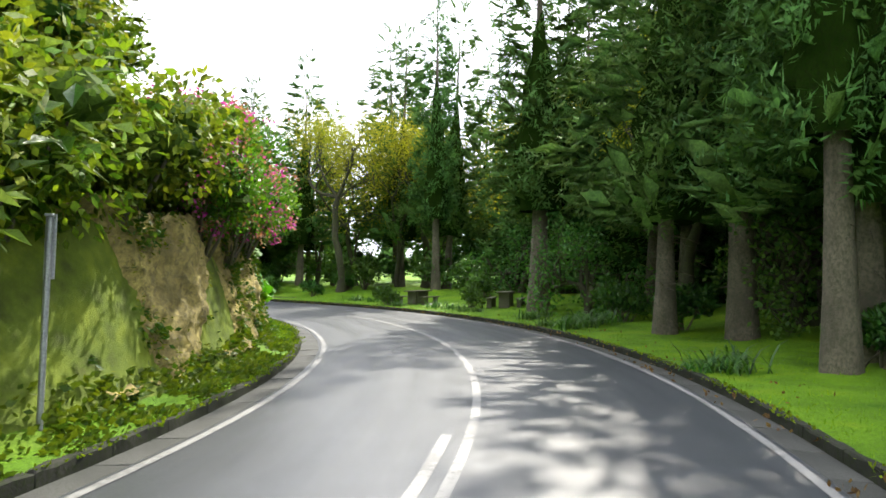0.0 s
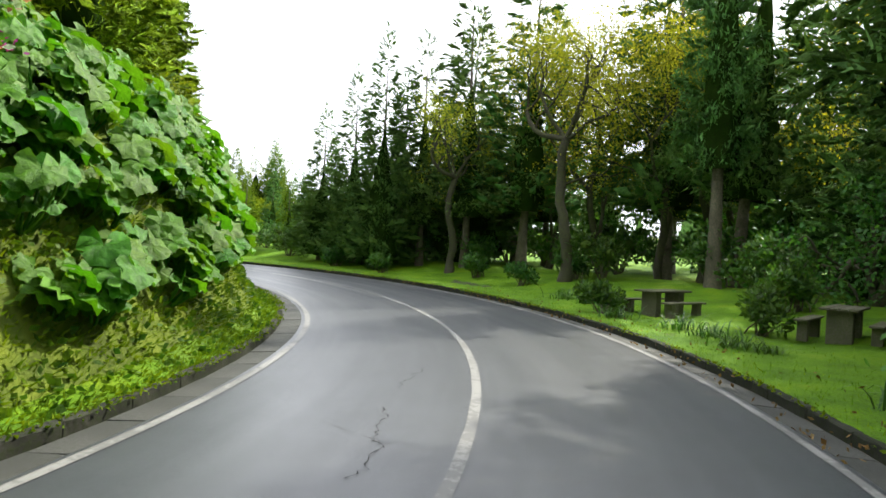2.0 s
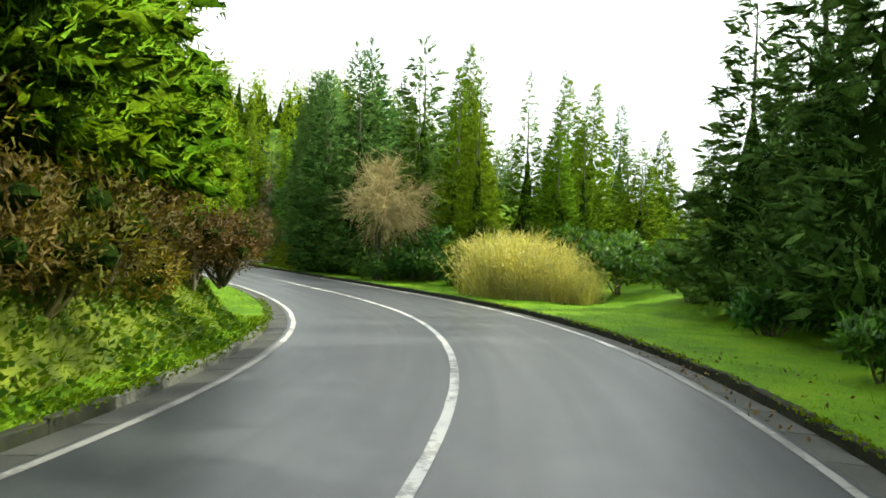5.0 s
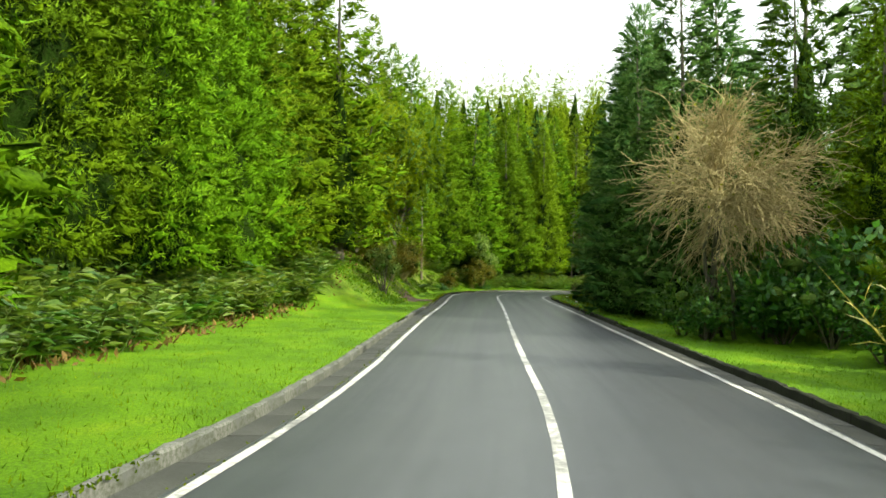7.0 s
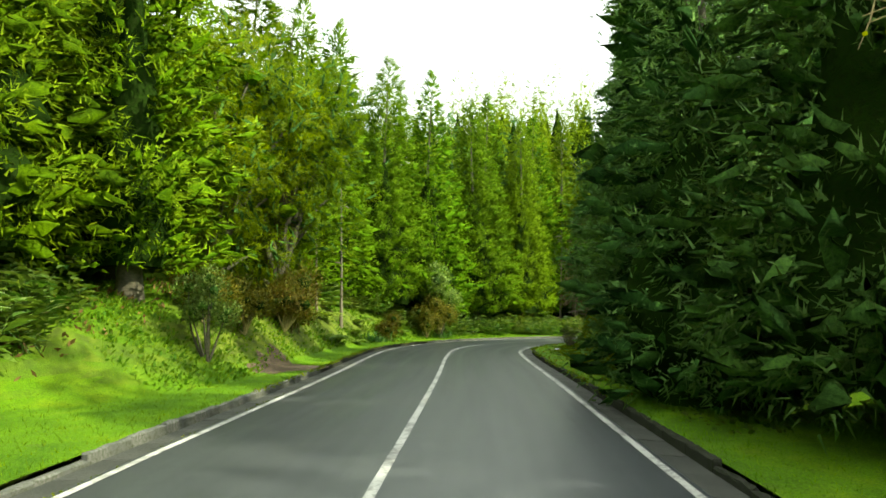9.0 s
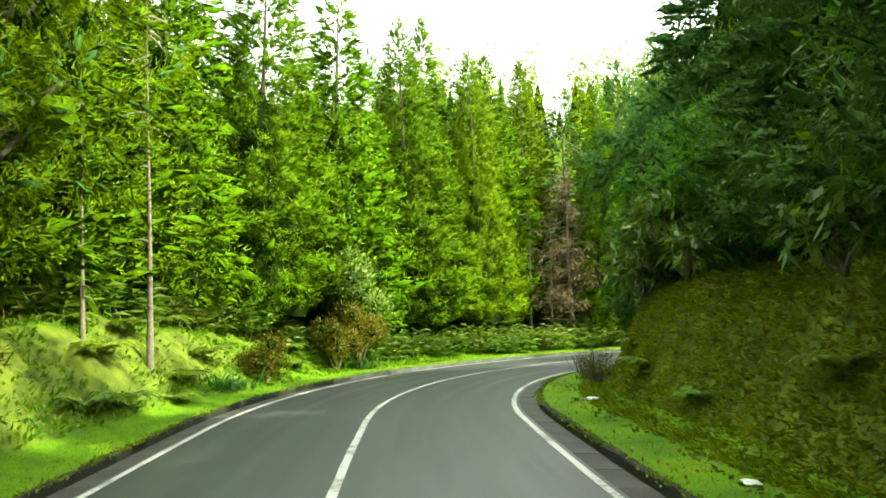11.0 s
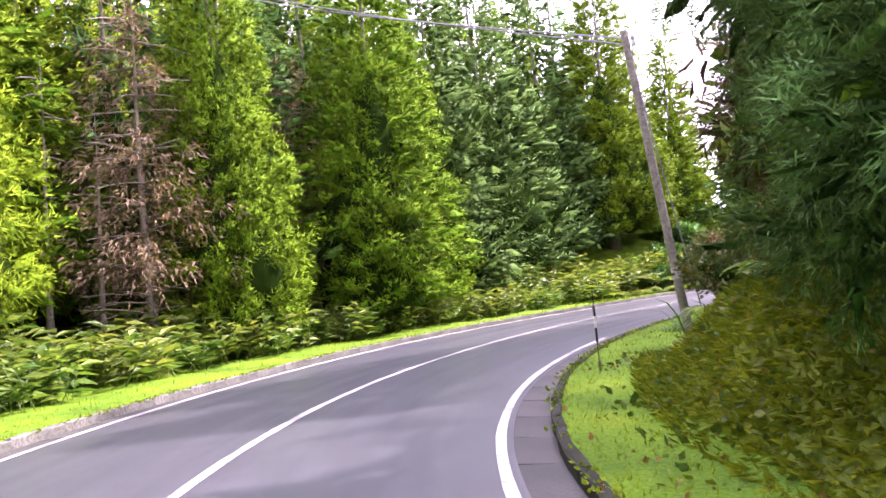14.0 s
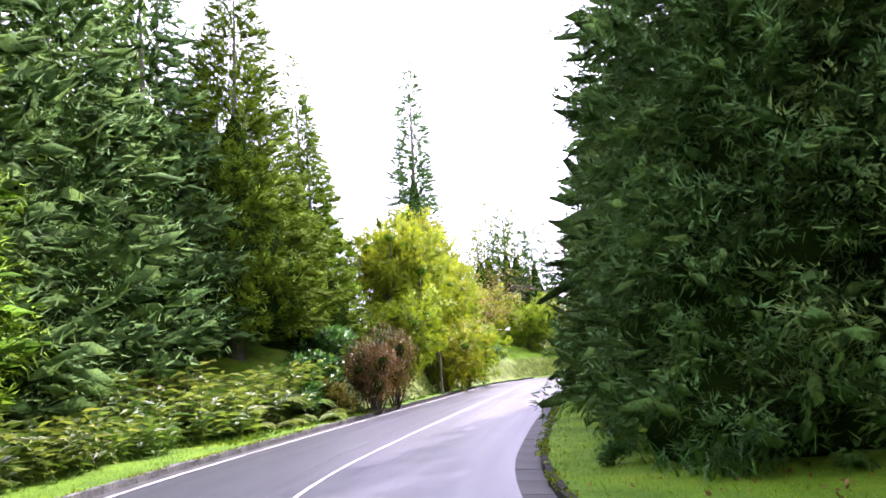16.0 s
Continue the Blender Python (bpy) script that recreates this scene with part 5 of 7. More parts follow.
# the sunlit wall of conifers left of the straight and round the second bend
for x, y, kind, h, wide in [(-35.8, 29.6, "near_a", 15, 0.9), (-39.5, 30.6, "near_a", 16.5, 0.9), (-43.2, 31.3, "near_a", 16, 0.9), (-48.2, 31.7, "near_a", 15.5, 0.9), (-51.0, 31.9, "near_a", 16, 0.9), (-54.6, 31.8, "full_c", 17, 1.0),
                            (-58.5, 34.4, "slim_b", 16, 1.2), (-61.2, 32.4, "full_a", 16, 1.0), (-70.2, 33.4, "full_c", 16, 1.0), (-72.6, 34.6, "slim_b", 14, 1.2), (-76.5, 34.2, "full_c", 16, 1.0), (-80.2, 35.2, "full_a", 16.5, 1.0),
                            (-84.2, 37.8, "near_a", 16.5, 1.0), (-88.2, 40.6, "full_a", 17, 1.0), (-91.6, 44.3, "near_b", 16.5, 1.0), (-93.9, 47.7, "near_b", 16, 0.80), (-95.4, 44.6, "full_b", 17.5, 1.0), (-97.6, 48.8, "full_c", 17, 1.0),
                            # the dark kinds from here on carry their shaded faces in the colour
                            (-95.4, 55.5, "near_b", 15, 0.72), (-101.4, 51.6, "full_b", 17.5, 1.0), (-99.6, 57.4, "dark_c", 17, 1.0), (-96.6, 61.4, "near_b", 16, 1.02), (-101.2, 62.6, "dark_c", 17, 1.0), (-99.4, 67.0, "dark_c", 16, 1.0),
                            (-99.9, 71.6, "dark_c", 16.5, 1.1), (-98.7, 79.6, "near_b", 16.5, 1.1), (-99.6, 75.6, "dark_a", 16.5, 1.05), (-99.2, 89.3, "slim_a", 16.5, 1.0), (-97.4, 84.8, "full_b", 12.5, 1.0), (-104.1, 59.8, "dark_c", 17, 1.0),
                            (-103.5, 65.4, "back", 18, 1.0), (-103.3, 71.4, "back", 18, 1.0), (-102.7, 76.8, "back", 17, 1.0), (-101.4, 82.7, "back", 15, 1.0), (-102.3, 89.2, "back", 15, 1.0)]:
    conifer(kind, x, y, h, wide=wide)
# dark_back darkens the gaps behind the front row by its colour
row(["back", "dark_back"], 58, 112, 4.4, -15.0, 17, 1.0, 1.05)
row(["back"], 58, 116, 5.5, -21.0, 19, 1.4, 1.2)
row(["dark_back", "back"], 118, 154, 4.4, -14.5, 17, 1.0, 1.15)
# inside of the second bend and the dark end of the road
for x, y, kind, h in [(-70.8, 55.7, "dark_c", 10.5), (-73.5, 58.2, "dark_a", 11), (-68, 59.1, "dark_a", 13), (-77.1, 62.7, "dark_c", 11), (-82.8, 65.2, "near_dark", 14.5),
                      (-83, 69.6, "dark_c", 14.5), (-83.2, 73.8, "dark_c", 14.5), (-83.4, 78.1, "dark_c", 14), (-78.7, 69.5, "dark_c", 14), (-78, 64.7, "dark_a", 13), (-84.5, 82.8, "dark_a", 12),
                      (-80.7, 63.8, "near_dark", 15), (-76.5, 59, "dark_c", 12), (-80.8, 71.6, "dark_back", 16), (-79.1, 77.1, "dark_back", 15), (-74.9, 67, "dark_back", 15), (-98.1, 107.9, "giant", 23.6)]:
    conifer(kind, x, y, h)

# ---- the wooded hill beyond ----
def build_hill_woods():
    rng = np.random.RandomState(77)
    pieces, inside, norms = [], [], []
    for k in range(330):
        x, y = -110 - 62 * rng.uniform(0, 1) ** 1.2, rng.uniform(-20, 96)
        H, R = rng.uniform(10, 15), rng.uniform(1.7, 2.4)
        (V, F, N), core, (Vi, Fi) = crown(rng, H, R, 0.5, 44, 900, (0.46, 0.15), 0.74, ring=(7, 6))
        foot = np.array([x, y, ground_at(x, y)])
        pieces.append((V + foot, F))
        norms.append(N)
        inside.append((Vi + foot, Fi))
    V, F = joined(pieces)
    tagged(new("hill_woods", mesh_of("hill_woods", V, F, CEDAR, True, np.concatenate(norms))), "dense conifer wood covering the far hillside", "forest", kind="stuff")
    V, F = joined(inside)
    tagged(new("hill_woods_inside", mesh_of("hill_woods_inside", V, F, INNER)), "near-black filling that paints shade between the hillside boughs", "forest", kind="stuff")
    # the same woods closing the other sides of the place
    pieces = []
    for k in range(200):
        a = rng.uniform(0, 6.283)
        x, y = -40 + math.cos(a) * rng.uniform(80, 130), 45 + math.sin(a) * rng.uniform(66, 110)
        s, lat = from_road(x, y)
        if abs(lat[0]) < 20 or x < -112:
            continue
        (V, F, N), core, inner = crown(rng, rng.uniform(11, 16), rng.uniform(2, 3), 0.6, 20, 160, (0.7, 0.26), ring=(6, 5))
        V, F = joined([(V, F), inner])
        pieces.append((V + np.array([x, y, ground_at(x, y)]), F))
    V, F = joined(pieces)
    tagged(new("distant_woods", mesh_of("distant_woods", V, F, CEDAR_DARK)), "distant dark conifer wood round the road", "forest", kind="stuff")


build_hill_woods()

# ---- the picnic lawn and its trees ----
OLD = make_cedar(31, 19.0, 2.6, 4.2, 90, 8000, (0.27, 0.085), CEDAR_DARK, "old conifer with a thick pale trunk", 0.40, 16, flare=1.35, taper=0.6, inner=0.42)
for x, y, kind, h in [(7.2, 25.1, "dark_b", 17), (9.4, 19.3, "dark_b", 17), (6.2, 30.8, "dark_b", 16), (8.4, 31.8, "dark_c", 14), (5.3, 37.9, "dark_c", 14), (11.6, 25, "dark_c", 15), (12.2, 17.4, "dark_c", 15), (11.6, 10.6, "dark_c", 14)]:
    conifer(kind, x, y, h)
# extra conifers, added to keep the sun off the road
for x, y, kind, h in [(8.4, 14.5, "dark_b", 17), (7.3, 12.4, "dark_b", 17), (5.3, 18.0, "dark_b", 17), (10.6, 22.6, "dark_b", 18), (7.9, 23.4, "dark_b", 17), (8.2, 27.6, "dark_c", 16)]:
    conifer(kind, x, y, h)
for x, y, k in [(3.6, 27.8, 1.0), (6.8, 16.7, 0.85), (5.9, 11, 0.7), (9.6, 21.5, 0.8), (-0.4, 39.3, 0.6), (9.1, 27.3, 0.8)]:
    stock("old", OLD, at(x, y, ground_at(x, y) - 0.1, x * 50, k, 1.0))
def make_plane(seed):
    """A crooked trunk that forks high up into long sinuous limbs with thin fresh leaves."""
    def build():
        rng = np.random.RandomState(seed)
        tree = thing("broadleaf_tree", Matrix(), "gnarled mossy tree with sparse lime green leaves", "tree", "roadside broadleaf trees")
        pieces, tips = [], []
        z = np.linspace(-0.3, 5.7, 11)
        trunk = np.stack([0.16 * np.sin(z * 1.25) - 0.05 * z, 0.10 * np.sin(z * 1.7 + 1), z], 1) + rng.normal(size=(11, 3)) * 0.035
        pieces.append(tube(trunk, np.linspace(0.25, 0.17, 11) * np.array([1.35, 1.1] + [1] * 9) * rng.uniform(0.9, 1.12, 11), 9))
        for direction, length, radius in (((-1, -0.1, 0.42), 2.5, 0.13), ((-0.5, 0.5, 0.9), 2.3, 0.11), ((0.1, -0.5, 1.1), 2.3, 0.11), ((0.75, 0.2, 0.8), 2.2, 0.11), ((1, -0.3, 0.35), 2.0, 0.09)):
            limbs(rng, trunk[-1], direction, length, radius, 3, 0.3, pieces, tips, 6, 0.6, (2, 3), 0.66)
        limbs(rng, trunk[7], (0.8, 0.1, 0.6), 1.7, 0.07, 2, 0.25, pieces, tips, 5, 0.55, (2, 2), 0.66)
        V, F = joined(pieces)
        part("trunk", mesh_of("trunk", V, F, MOSSY, True), tree, "gnarled forking limbs with moss")
        P = np.repeat(np.array([p for p, _ in tips]), 9, 0)
        P = P + rng.normal(size=P.shape) * 0.32
        D = unit(rng.normal(size=P.shape) * 0.7 + np.array([0, 0, -0.2]))
        V, F = diamonds(P, D, rng.uniform(0.07, 0.15, len(P)), rng.uniform(0.05, 0.10, len(P)), rng)
        part("crown", mesh_of("crown", V, F, SPRING), tree, "sparse fresh leaves")
        return tree
    return build


PLANE = make_plane(47)
for x, y, turn, k in [(-6, 41.8, 0, 1.0), (6.1, 33.4, 120, 0.95), (7.6, 22.3, 200, 0.9), (-0.9, 45, 60, 1.0), (8, 13, 300, 1.15), (-12.3, 45.2, 80, 0.8)]:
    stock("plane", PLANE, at(x, y, ground_at(x, y) - 0.1, turn, k))
TWISTED = make_broadleaf(43, 1.5, 0.2, 4, BROAD_DARK, MOSSY, 4, 0.14, "low twisted tree with moss on its limbs", gnarl=0.7, bend=0.1, spread=0.3, stems=2)
for x, y, turn, k in [(4.8, 24.8, 0, 1.0), (8.6, 17.3, 90, 1.1), (4, 35.1, 210, 1.1)]:
    stock("twisted", TWISTED, at(x, y, ground_at(x, y) - 0.1, turn, k))
LIGHT = make_broadleaf(44, 3.2, 0.16, 5, SPRING, MOSSY, 15, 0.08, "slender roadside tree in fresh lime green leaf", gnarl=0.35, bend=0.35, spread=0.45)
for x, y, turn, k in [(-2.7, 45, 0, 1.2), (-8.6, 48.9, 140, 1.25), (0.6, 47, 250, 1.3), (3.9, 40.9, 60, 1.25), (-5.5, 47, 310, 1.3)]:
    stock("light", LIGHT, at(x, y, ground_at(x, y) - 0.1, turn, k))


def picnic_table(m):
    def build():
        t = thing("picnic_table", Matrix(), "weathered mossy wooden picnic table with two benches", "table", "picnic tables")
        for k in range(4):
            bm = bmesh.new()
            box(bm, -0.9, 0.9, -0.37 + k * 0.19, -0.20 + k * 0.19, 0.70, 0.75, 0.008)
            part("tabletop_plank", bm_mesh("plank", bm, PLANK), t)
        for sg in (-1, 1):
            bm = bmesh.new()
            box(bm, -0.9, 0.9, sg * 0.72 - 0.14, sg * 0.72 + 0.14, 0.40, 0.45, 0.008)
            bench = part("bench", bm_mesh("bench", bm, PLANK), t)
            for e in (-0.62, 0.62):
                bm = bmesh.new()
                box(bm, e - 0.09, e + 0.09, sg * 0.72 - 0.11, sg * 0.72 + 0.11, -0.05, 0.40, 0.01)
                part("bench_leg", bm_mesh("bench_leg", bm, PLANK), bench)
        for e in (-0.55, 0.55):
            bm = bmesh.new()
            box(bm, e - 0.12, e + 0.12, -0.26, 0.26, -0.05, 0.70, 0.012)
            part("table_leg", bm_mesh("table_leg", bm, PLANK), t)
        return t
    return stock("picnic", build, m)


for x, y, turn in [(-1.3, 33.3, 60), (2.5, 29.9, 75)]:
    picnic_table(at(x, y, ground_at(x, y), turn, 0.88))

AGA = make_agapanthus(51, 60, 0.75, "clump of dark green strap leaves on the grass")
for x, y, k in [(4.1, 11, 1.1), (3.7, 11, 0.8), (3, 19.2, 1.0), (3.6, 19.9, 1.1), (4.1, 20.7, 1.0), (3.5, 21, 0.9), (4.6, 21.4, 1.1), (4, 22.2, 0.9), (2.6, 20.2, 0.7),
                (2.5, 23.3, 0.8), (3, 24.1, 0.8), (0.6, 27.7, 0.7), (0.1, 28.8, 0.7), (-0.6, 29.7, 0.8), (-2.6, 33, 0.8), (-2.9, 34.1, 0.8), (-4.4, 35.5, 0.8), (-3.6, 34.8, 0.6),
                (-2.2, 31.3, 0.7), (1.1, 27.3, 0.6), (-75.7, 38.6, 1.15), (-76.2, 39, 0.9), (-84, 41.7, 1.0), (-84.8, 41.8, 0.9), (-83.7, 42.2, 0.8), (-86.2, 42.2, 0.8)]:
    stock("aga", AGA, at(x, y, ground_at(x, y), x * 77, k))
DENSE = make_bush(61, 0.55, 0.8, 1100, (0.12, 0.05), BROAD_DARK, "low dark green rounded shrub", needle=False, lobes=6)
for x, y, k in [(-2.7, 32.3, 1.1), (-16.2, 45.4, 1.2), (-14.9, 43.2, 1.2), (1, 30.1, 1.4), (1.8, 33.6, 1.5), (-7.5, 40.9, 1.2), (-10.2, 43.2, 1.4), (-19.3, 46.5, 1.5), (6.1, 18.9, 1.6),
                (5.3, 22.1, 1.6), (-18.2, 47.6, 1.8), (7, 11.5, 1.4), (-5.7, 42.4, 1.5)]:
    stock("dense", DENSE, at(x, y, ground_at(x, y) - 0.05, y * 40, k))
UNDER = make_bush(62, 1.4, 2.0, 1100, (0.22, 0.11), BROAD_DARK, "dark leafy undergrowth below the conifers", name="undergrowth_bush", needle=False, lobes=10, group="forest undergrowth")
for s in np.arange(0, 66, 3.3):
    x, y = on_road(s, 11.0 + plan.uniform(-1, 1.5))
    stock("under", UNDER, at(float(x), float(y), ground_at(float(x), float(y)) - 0.1, s * 50, plan.uniform(0.6, 1.05)))
for s in np.arange(50, 92, 3.0):
    x, y = on_road(s, (7.6 if s > 62 else 8.8) + plan.uniform(-0.6, 0.8))
    stock("under", UNDER, at(float(x), float(y), ground_at(float(x), float(y)) - 0.1, s * 50, plan.uniform(0.8, 1.2)))

for s in np.arange(12, 50, 1.9):
    x, y = on_road(s, 15.0 + plan.uniform(-0.8, 0.8))
    stock("under", UNDER, at(float(x), float(y), ground_at(float(x), float(y)) - 0.1, s * 70, plan.uniform(0.9, 1.3)))
for s in np.arange(64, 86, 2.1):
    x, y = on_road(s, 6.7 + plan.uniform(-0.3, 0.5))
    stock("under", UNDER, at(float(x), float(y), ground_at(float(x), float(y)) - 0.1, s * 70, plan.uniform(0.5, 0.8)))

# reeds and the bare bush
REEDS = make_reeds(71)
for i, (x, y) in enumerate([(-27.8, 48.3), (-28.8, 47.7), (-29.8, 47.3), (-31, 47), (-32, 46.8), (-29.2, 48.9), (-30.4, 48.5), (-31.6, 48.1), (-32.6, 47.7)]):
    stock("reeds", REEDS, at(x, y, ground_at(x, y), i * 47, (0.55, 0.8, 1.0, 1.1, 0.95, 0.7, 0.95, 1.15, 1.0)[i]))
BARE = make_bare(81, 2.2, 6.1)
x, y = -43.2, 47.2
stock("bare", BARE, at(x, y, ground_at(x, y) + 0.35, 40, 1.08, 0.98))
for x, y, k in [(-42.2, 46.6, 0.5), (-43.6, 46.4, 0.52), (-43.0, 46.9, 0.7), (-41.6, 48.2, 0.7), (-44.8, 47.8, 0.7), (-43.2, 48.4, 0.8)]:
    stock("under", UNDER, at(x, y, ground_at(x, y) - 0.1, x * 70, k))

# ---- the bank inside the first bend ----
def rock_face():
    """The cut rock under the overhanging shrubs, in uneven ledges."""
    rng = np.random.RandomState(91)
    s = np.arange(8.8, 19.5, 0.10)
    u = np.linspace(0, 1, 30)
    sg, ug = np.meshgrid(s, u, indexing="ij")
    out = 0.42 * fbm(sg, ug * 3, 1.6, 2.0, 4) + 0.16 * fbm(sg * 3, ug * 9, 1.2, 7.0)
    hollow = 0.75 * np.exp(-((sg - 9.4) / 0.75) ** 2) + 0.7 * np.exp(-((sg - 14.0) / 0.7) ** 2)
    lat = -(rim(sg, -1) + 1.38 + 0.45 * ug - out * 0.55 + hollow * np.sin(np.clip(ug, 0, 1) * np.pi) ** 0.6)
    x, y = on_road(sg, lat)
    z = 0.25 + ug * (2.25 + 0.25 * fbm(sg, sg * 0, 2.0, 4.0))
    n, m = sg.shape
    V = np.stack([x, y, z], -1).reshape(-1, 3) + rng.normal(size=(n * m, 3)) * 0.018
    i, j = np.meshgrid(np.arange(n - 1), np.arange(m - 1), indexing="ij")
    a = (i * m + j).ravel()
    grown = fbm(sg.ravel() * 1.0, ug.ravel() * 2.2, 0.9, 3.0) + 0.35 * (ug.ravel() > 0.8) - 0.25 - 0.6 * np.exp(-((sg.ravel() - 12.2) / 1.3) ** 2) * (ug.ravel() > 0.12)
    for count, material, size, word, category in ((3600, IVY, 0.10, "rock_ivy", "ivy"), (4000, MOSS, 0.07, "rock_moss", "moss")):
        k = rng.choice(np.where(grown + rng.normal(size=len(grown)) * 0.12 > (0.0 if category == "ivy" else -0.25))[0], count)
        P = V[k] + rng.normal(size=(count, 3)) * 0.05
        D = unit(rng.normal(size=(count, 3)) * 0.6 + np.array([0.9, -0.2, -0.25]))
        Vl, Fl = diamonds(P, D, rng.uniform(0.6, 1.4, count) * size, rng.uniform(0.5, 1.0, count) * size * (0.8 if category == "ivy" else 0.35), rng)
        tagged(new(word, mesh_of(word, Vl, Fl, material)), "small leaves and moss growing over the rock", category, kind="stuff")
    tagged(new("rock_face", mesh_of("rock_face", V, np.stack([a, a + m, a + m + 1, a + 1], 1), ROCK, True)),
           "sunlit yellow lichen covered rock cutting", "rock", kind="structure")


rock_face()


def post():
    p = thing("sign_post", at(-4.6, 6.2, ground_at(-4.6, 6.2), 10, tip=(0, 1.5)), "grey galvanised steel sign post seen from behind", "post")
    V, F = tube(np.array([[0, 0, -0.3], [0, 0, 1.0], [0, 0, 2.05]]), [0.03, 0.03, 0.03], 10)
    part("pole", mesh_of("pole", V, F, STEEL, True), p)
    bm = bmesh.new()
    box(bm, -0.05, 0.05, -0.012, 0.012, 1.45, 2.08, 0.004)
    part("sign_edge", bm_mesh("sign_edge", bm, STEEL), p, "narrow sign plate edge on", at(0, 0.045, 0))
    bm = bmesh.new()
    box(bm, -0.042, 0.042, -0.042, 0.042, 2.05, 2.08, 0.006)
    part("cap", bm_mesh("cap", bm, STEEL), p)


post()
AZALEA = make_bush(101, 1.25, 1.9, 4200, (0.11, 0.05), BROAD, "azalea with magenta and faded pink bloom overhanging the rock", name="azalea", needle=False, lobes=13, flowers=((640, 30, MAGENTA, "magenta flower clusters"), (650, 70, FADED, "faded dusty pink flowers")), group="azaleas on the bank")
for s, lat, z, k in [(15.6, -4.5, 1.8, 1.0), (17.2, -4.5, 1.8, 1.1), (16.4, -5.0, 2.9, 1.1), (18.8, -4.6, 1.8, 1.0), (20.2, -4.9, 2.1, 1.0), (18.6, -5.2, 3.0, 1.1), (13.6, -4.6, 1.8, 1.0), (14.4, -5.1, 2.8, 1.0), (20.6, -5.6, 3.1, 1.0)]:
    x, y = on_road(s, lat)
    stock("azalea", AZALEA, at(float(x), float(y), z, s * 60, k))
OVER = make_bush(102, 1.5, 2.2, 3600, (0.13, 0.075), BRIGHT, "light green leafy shrub overhanging the cutting", name="overhanging_shrub", needle=False, lobes=13, group="shrubs on the bank", up=-0.2)
for s, lat, z, k in [(5.5, -4.9, 1.5, 1.2), (8.0, -4.9, 1.4, 1.2), (10.4, -5.0, 1.9, 1.1), (12.2, -5.1, 2.1, 1.0), (13.8, -5.2, 2.2, 1.0), (7.0, -6.4, 3.6, 1.3), (10.2, -6.6, 3.6, 1.1), (12.8, -6.6, 3.4, 1.0),
                     (21.2, -6.5, 3.2, 1.0), (3.0, -5.2, 1.6, 1.3)]:
    x, y = on_road(s, lat)
    stock("over", OVER, at(float(x), float(y), z, s * 83, k))
RHUBARB = [make_gunnera(111 + k, 14, 0.24 + 0.035 * k, 0.50, "giant rhubarb with big lobed green leaves") for k in range(3)]
for i, s in enumerate(np.arange(17.5, 43.0, 0.62)):
    for j, d in enumerate((1.0, 1.4, 1.8, 2.2, 2.7, 3.3, 3.9)):
        if (s < 20 and j < 5) or (s < 22 and j < 2) or (31 < s < 36 and j < 1) or (s > 37 and j > 5) or (s > 40 and j > 4):
            continue
        ss, off = s + plan.uniform(-0.25, 0.25), -(rim(s, -1) + KERB_OUT + d + plan.uniform(-0.2, 0.2))
        x, y = on_road(ss, off)
        x, y = float(x), float(y)
        a = math.degrees(np.interp(ss, line_s, line_a))
        stock("rhubarb%d" % ((i + j) % 3), RHUBARB[(i + j) % 3], at(x, y, ground_at(x, y) - 0.1, a + plan.uniform(-40, 40), plan.uniform(0.8, 1.2)))
RUST = make_bush(121, 1.3, 1.5, 4000, (0.11, 0.038), HEATH_RUST, "rust brown heather bush overhanging the bank", name="heather_bush", lobes=12, group="heather bushes", bark=BARK)
for s, lat, z, k in [(41.2, -4.6, 1.4, 0.9), (43.4, -4.5, 0.9, 0.95), (46.4, -4.6, 0.8, 0.95), (49.0, -4.9, 0.7, 0.9), (42.5, -5.6, 2.0, 1.0), (48.2, -5.8, 1.7, 1.0), (50.6, -4.4, 0.9, 0.9), (52.2, -4.1, 0.9, 0.85), (53.2, -4.3, 0.8, 0.8), (51.4, -5.4, 1.8, 0.9), (36.0, -8.0, 4.8, 0.7), (39.6, -7.4, 3.9, 0.75)]:
    x, y = on_road(s, lat)
    stock("rust", RUST, at(float(x), float(y), z, s * 60, k))
HEATHER = make_bush(122, 1.1, 1.7, 3900, (0.11, 0.04), HEATH, "olive and bronze heather bush", name="heather_bush", lobes=11, group="heather bushes", bark=TWIG)
for x, y, k, dz in [(-20.7, 33.6, 1.2, 0.3), (-25, 34.8, 1.2, 0.2), (-60.3, 36.9, 0.9, 0.3), (-64.1, 37.1, 1.05, 0.4), (-64.3, 37.1, 0.8, 0.9), (-65.6, 36.7, 1.4, -0.35), (-66.4, 36.9, 1.1, -0.2), (-83.9, 41.8, 1.25, 0.5), (-83, 41.1, 1.0, 0.2),
                    (-78.5, 39.3, 0.9, 0), (-94.6, 79, 0.8, 0), (-11.8, 18.7, 1.2, 0), (-14, 23.1, 1.2, 0), (-58.8, 36.3, 0.9, 0.2)]:
    stock("heather", HEATHER, at(x, y, ground_at(x, y) - 0.1 + dz, x * 31, k))
for s, lat, z, k in [(42.2, -4.4, 0.8, 0.9), (44.9, -4.5, 0.7, 1.0), (47.6, -4.6, 0.6, 0.9), (44.4, -5.6, 1.9, 1.1), (46.6, -5.6, 1.7, 1.0), (40.6, -5.4, 2.1, 0.9)]:
    x, y = on_road(s, lat)
    stock("heather", HEATHER, at(float(x), float(y), z, s * 60, k))
ACACIA = make_feathery(123, 1.8, 2.6, 14, 340, 58, (0.13, 0.028), FRESH, "feathery light green tree crown above the bank")
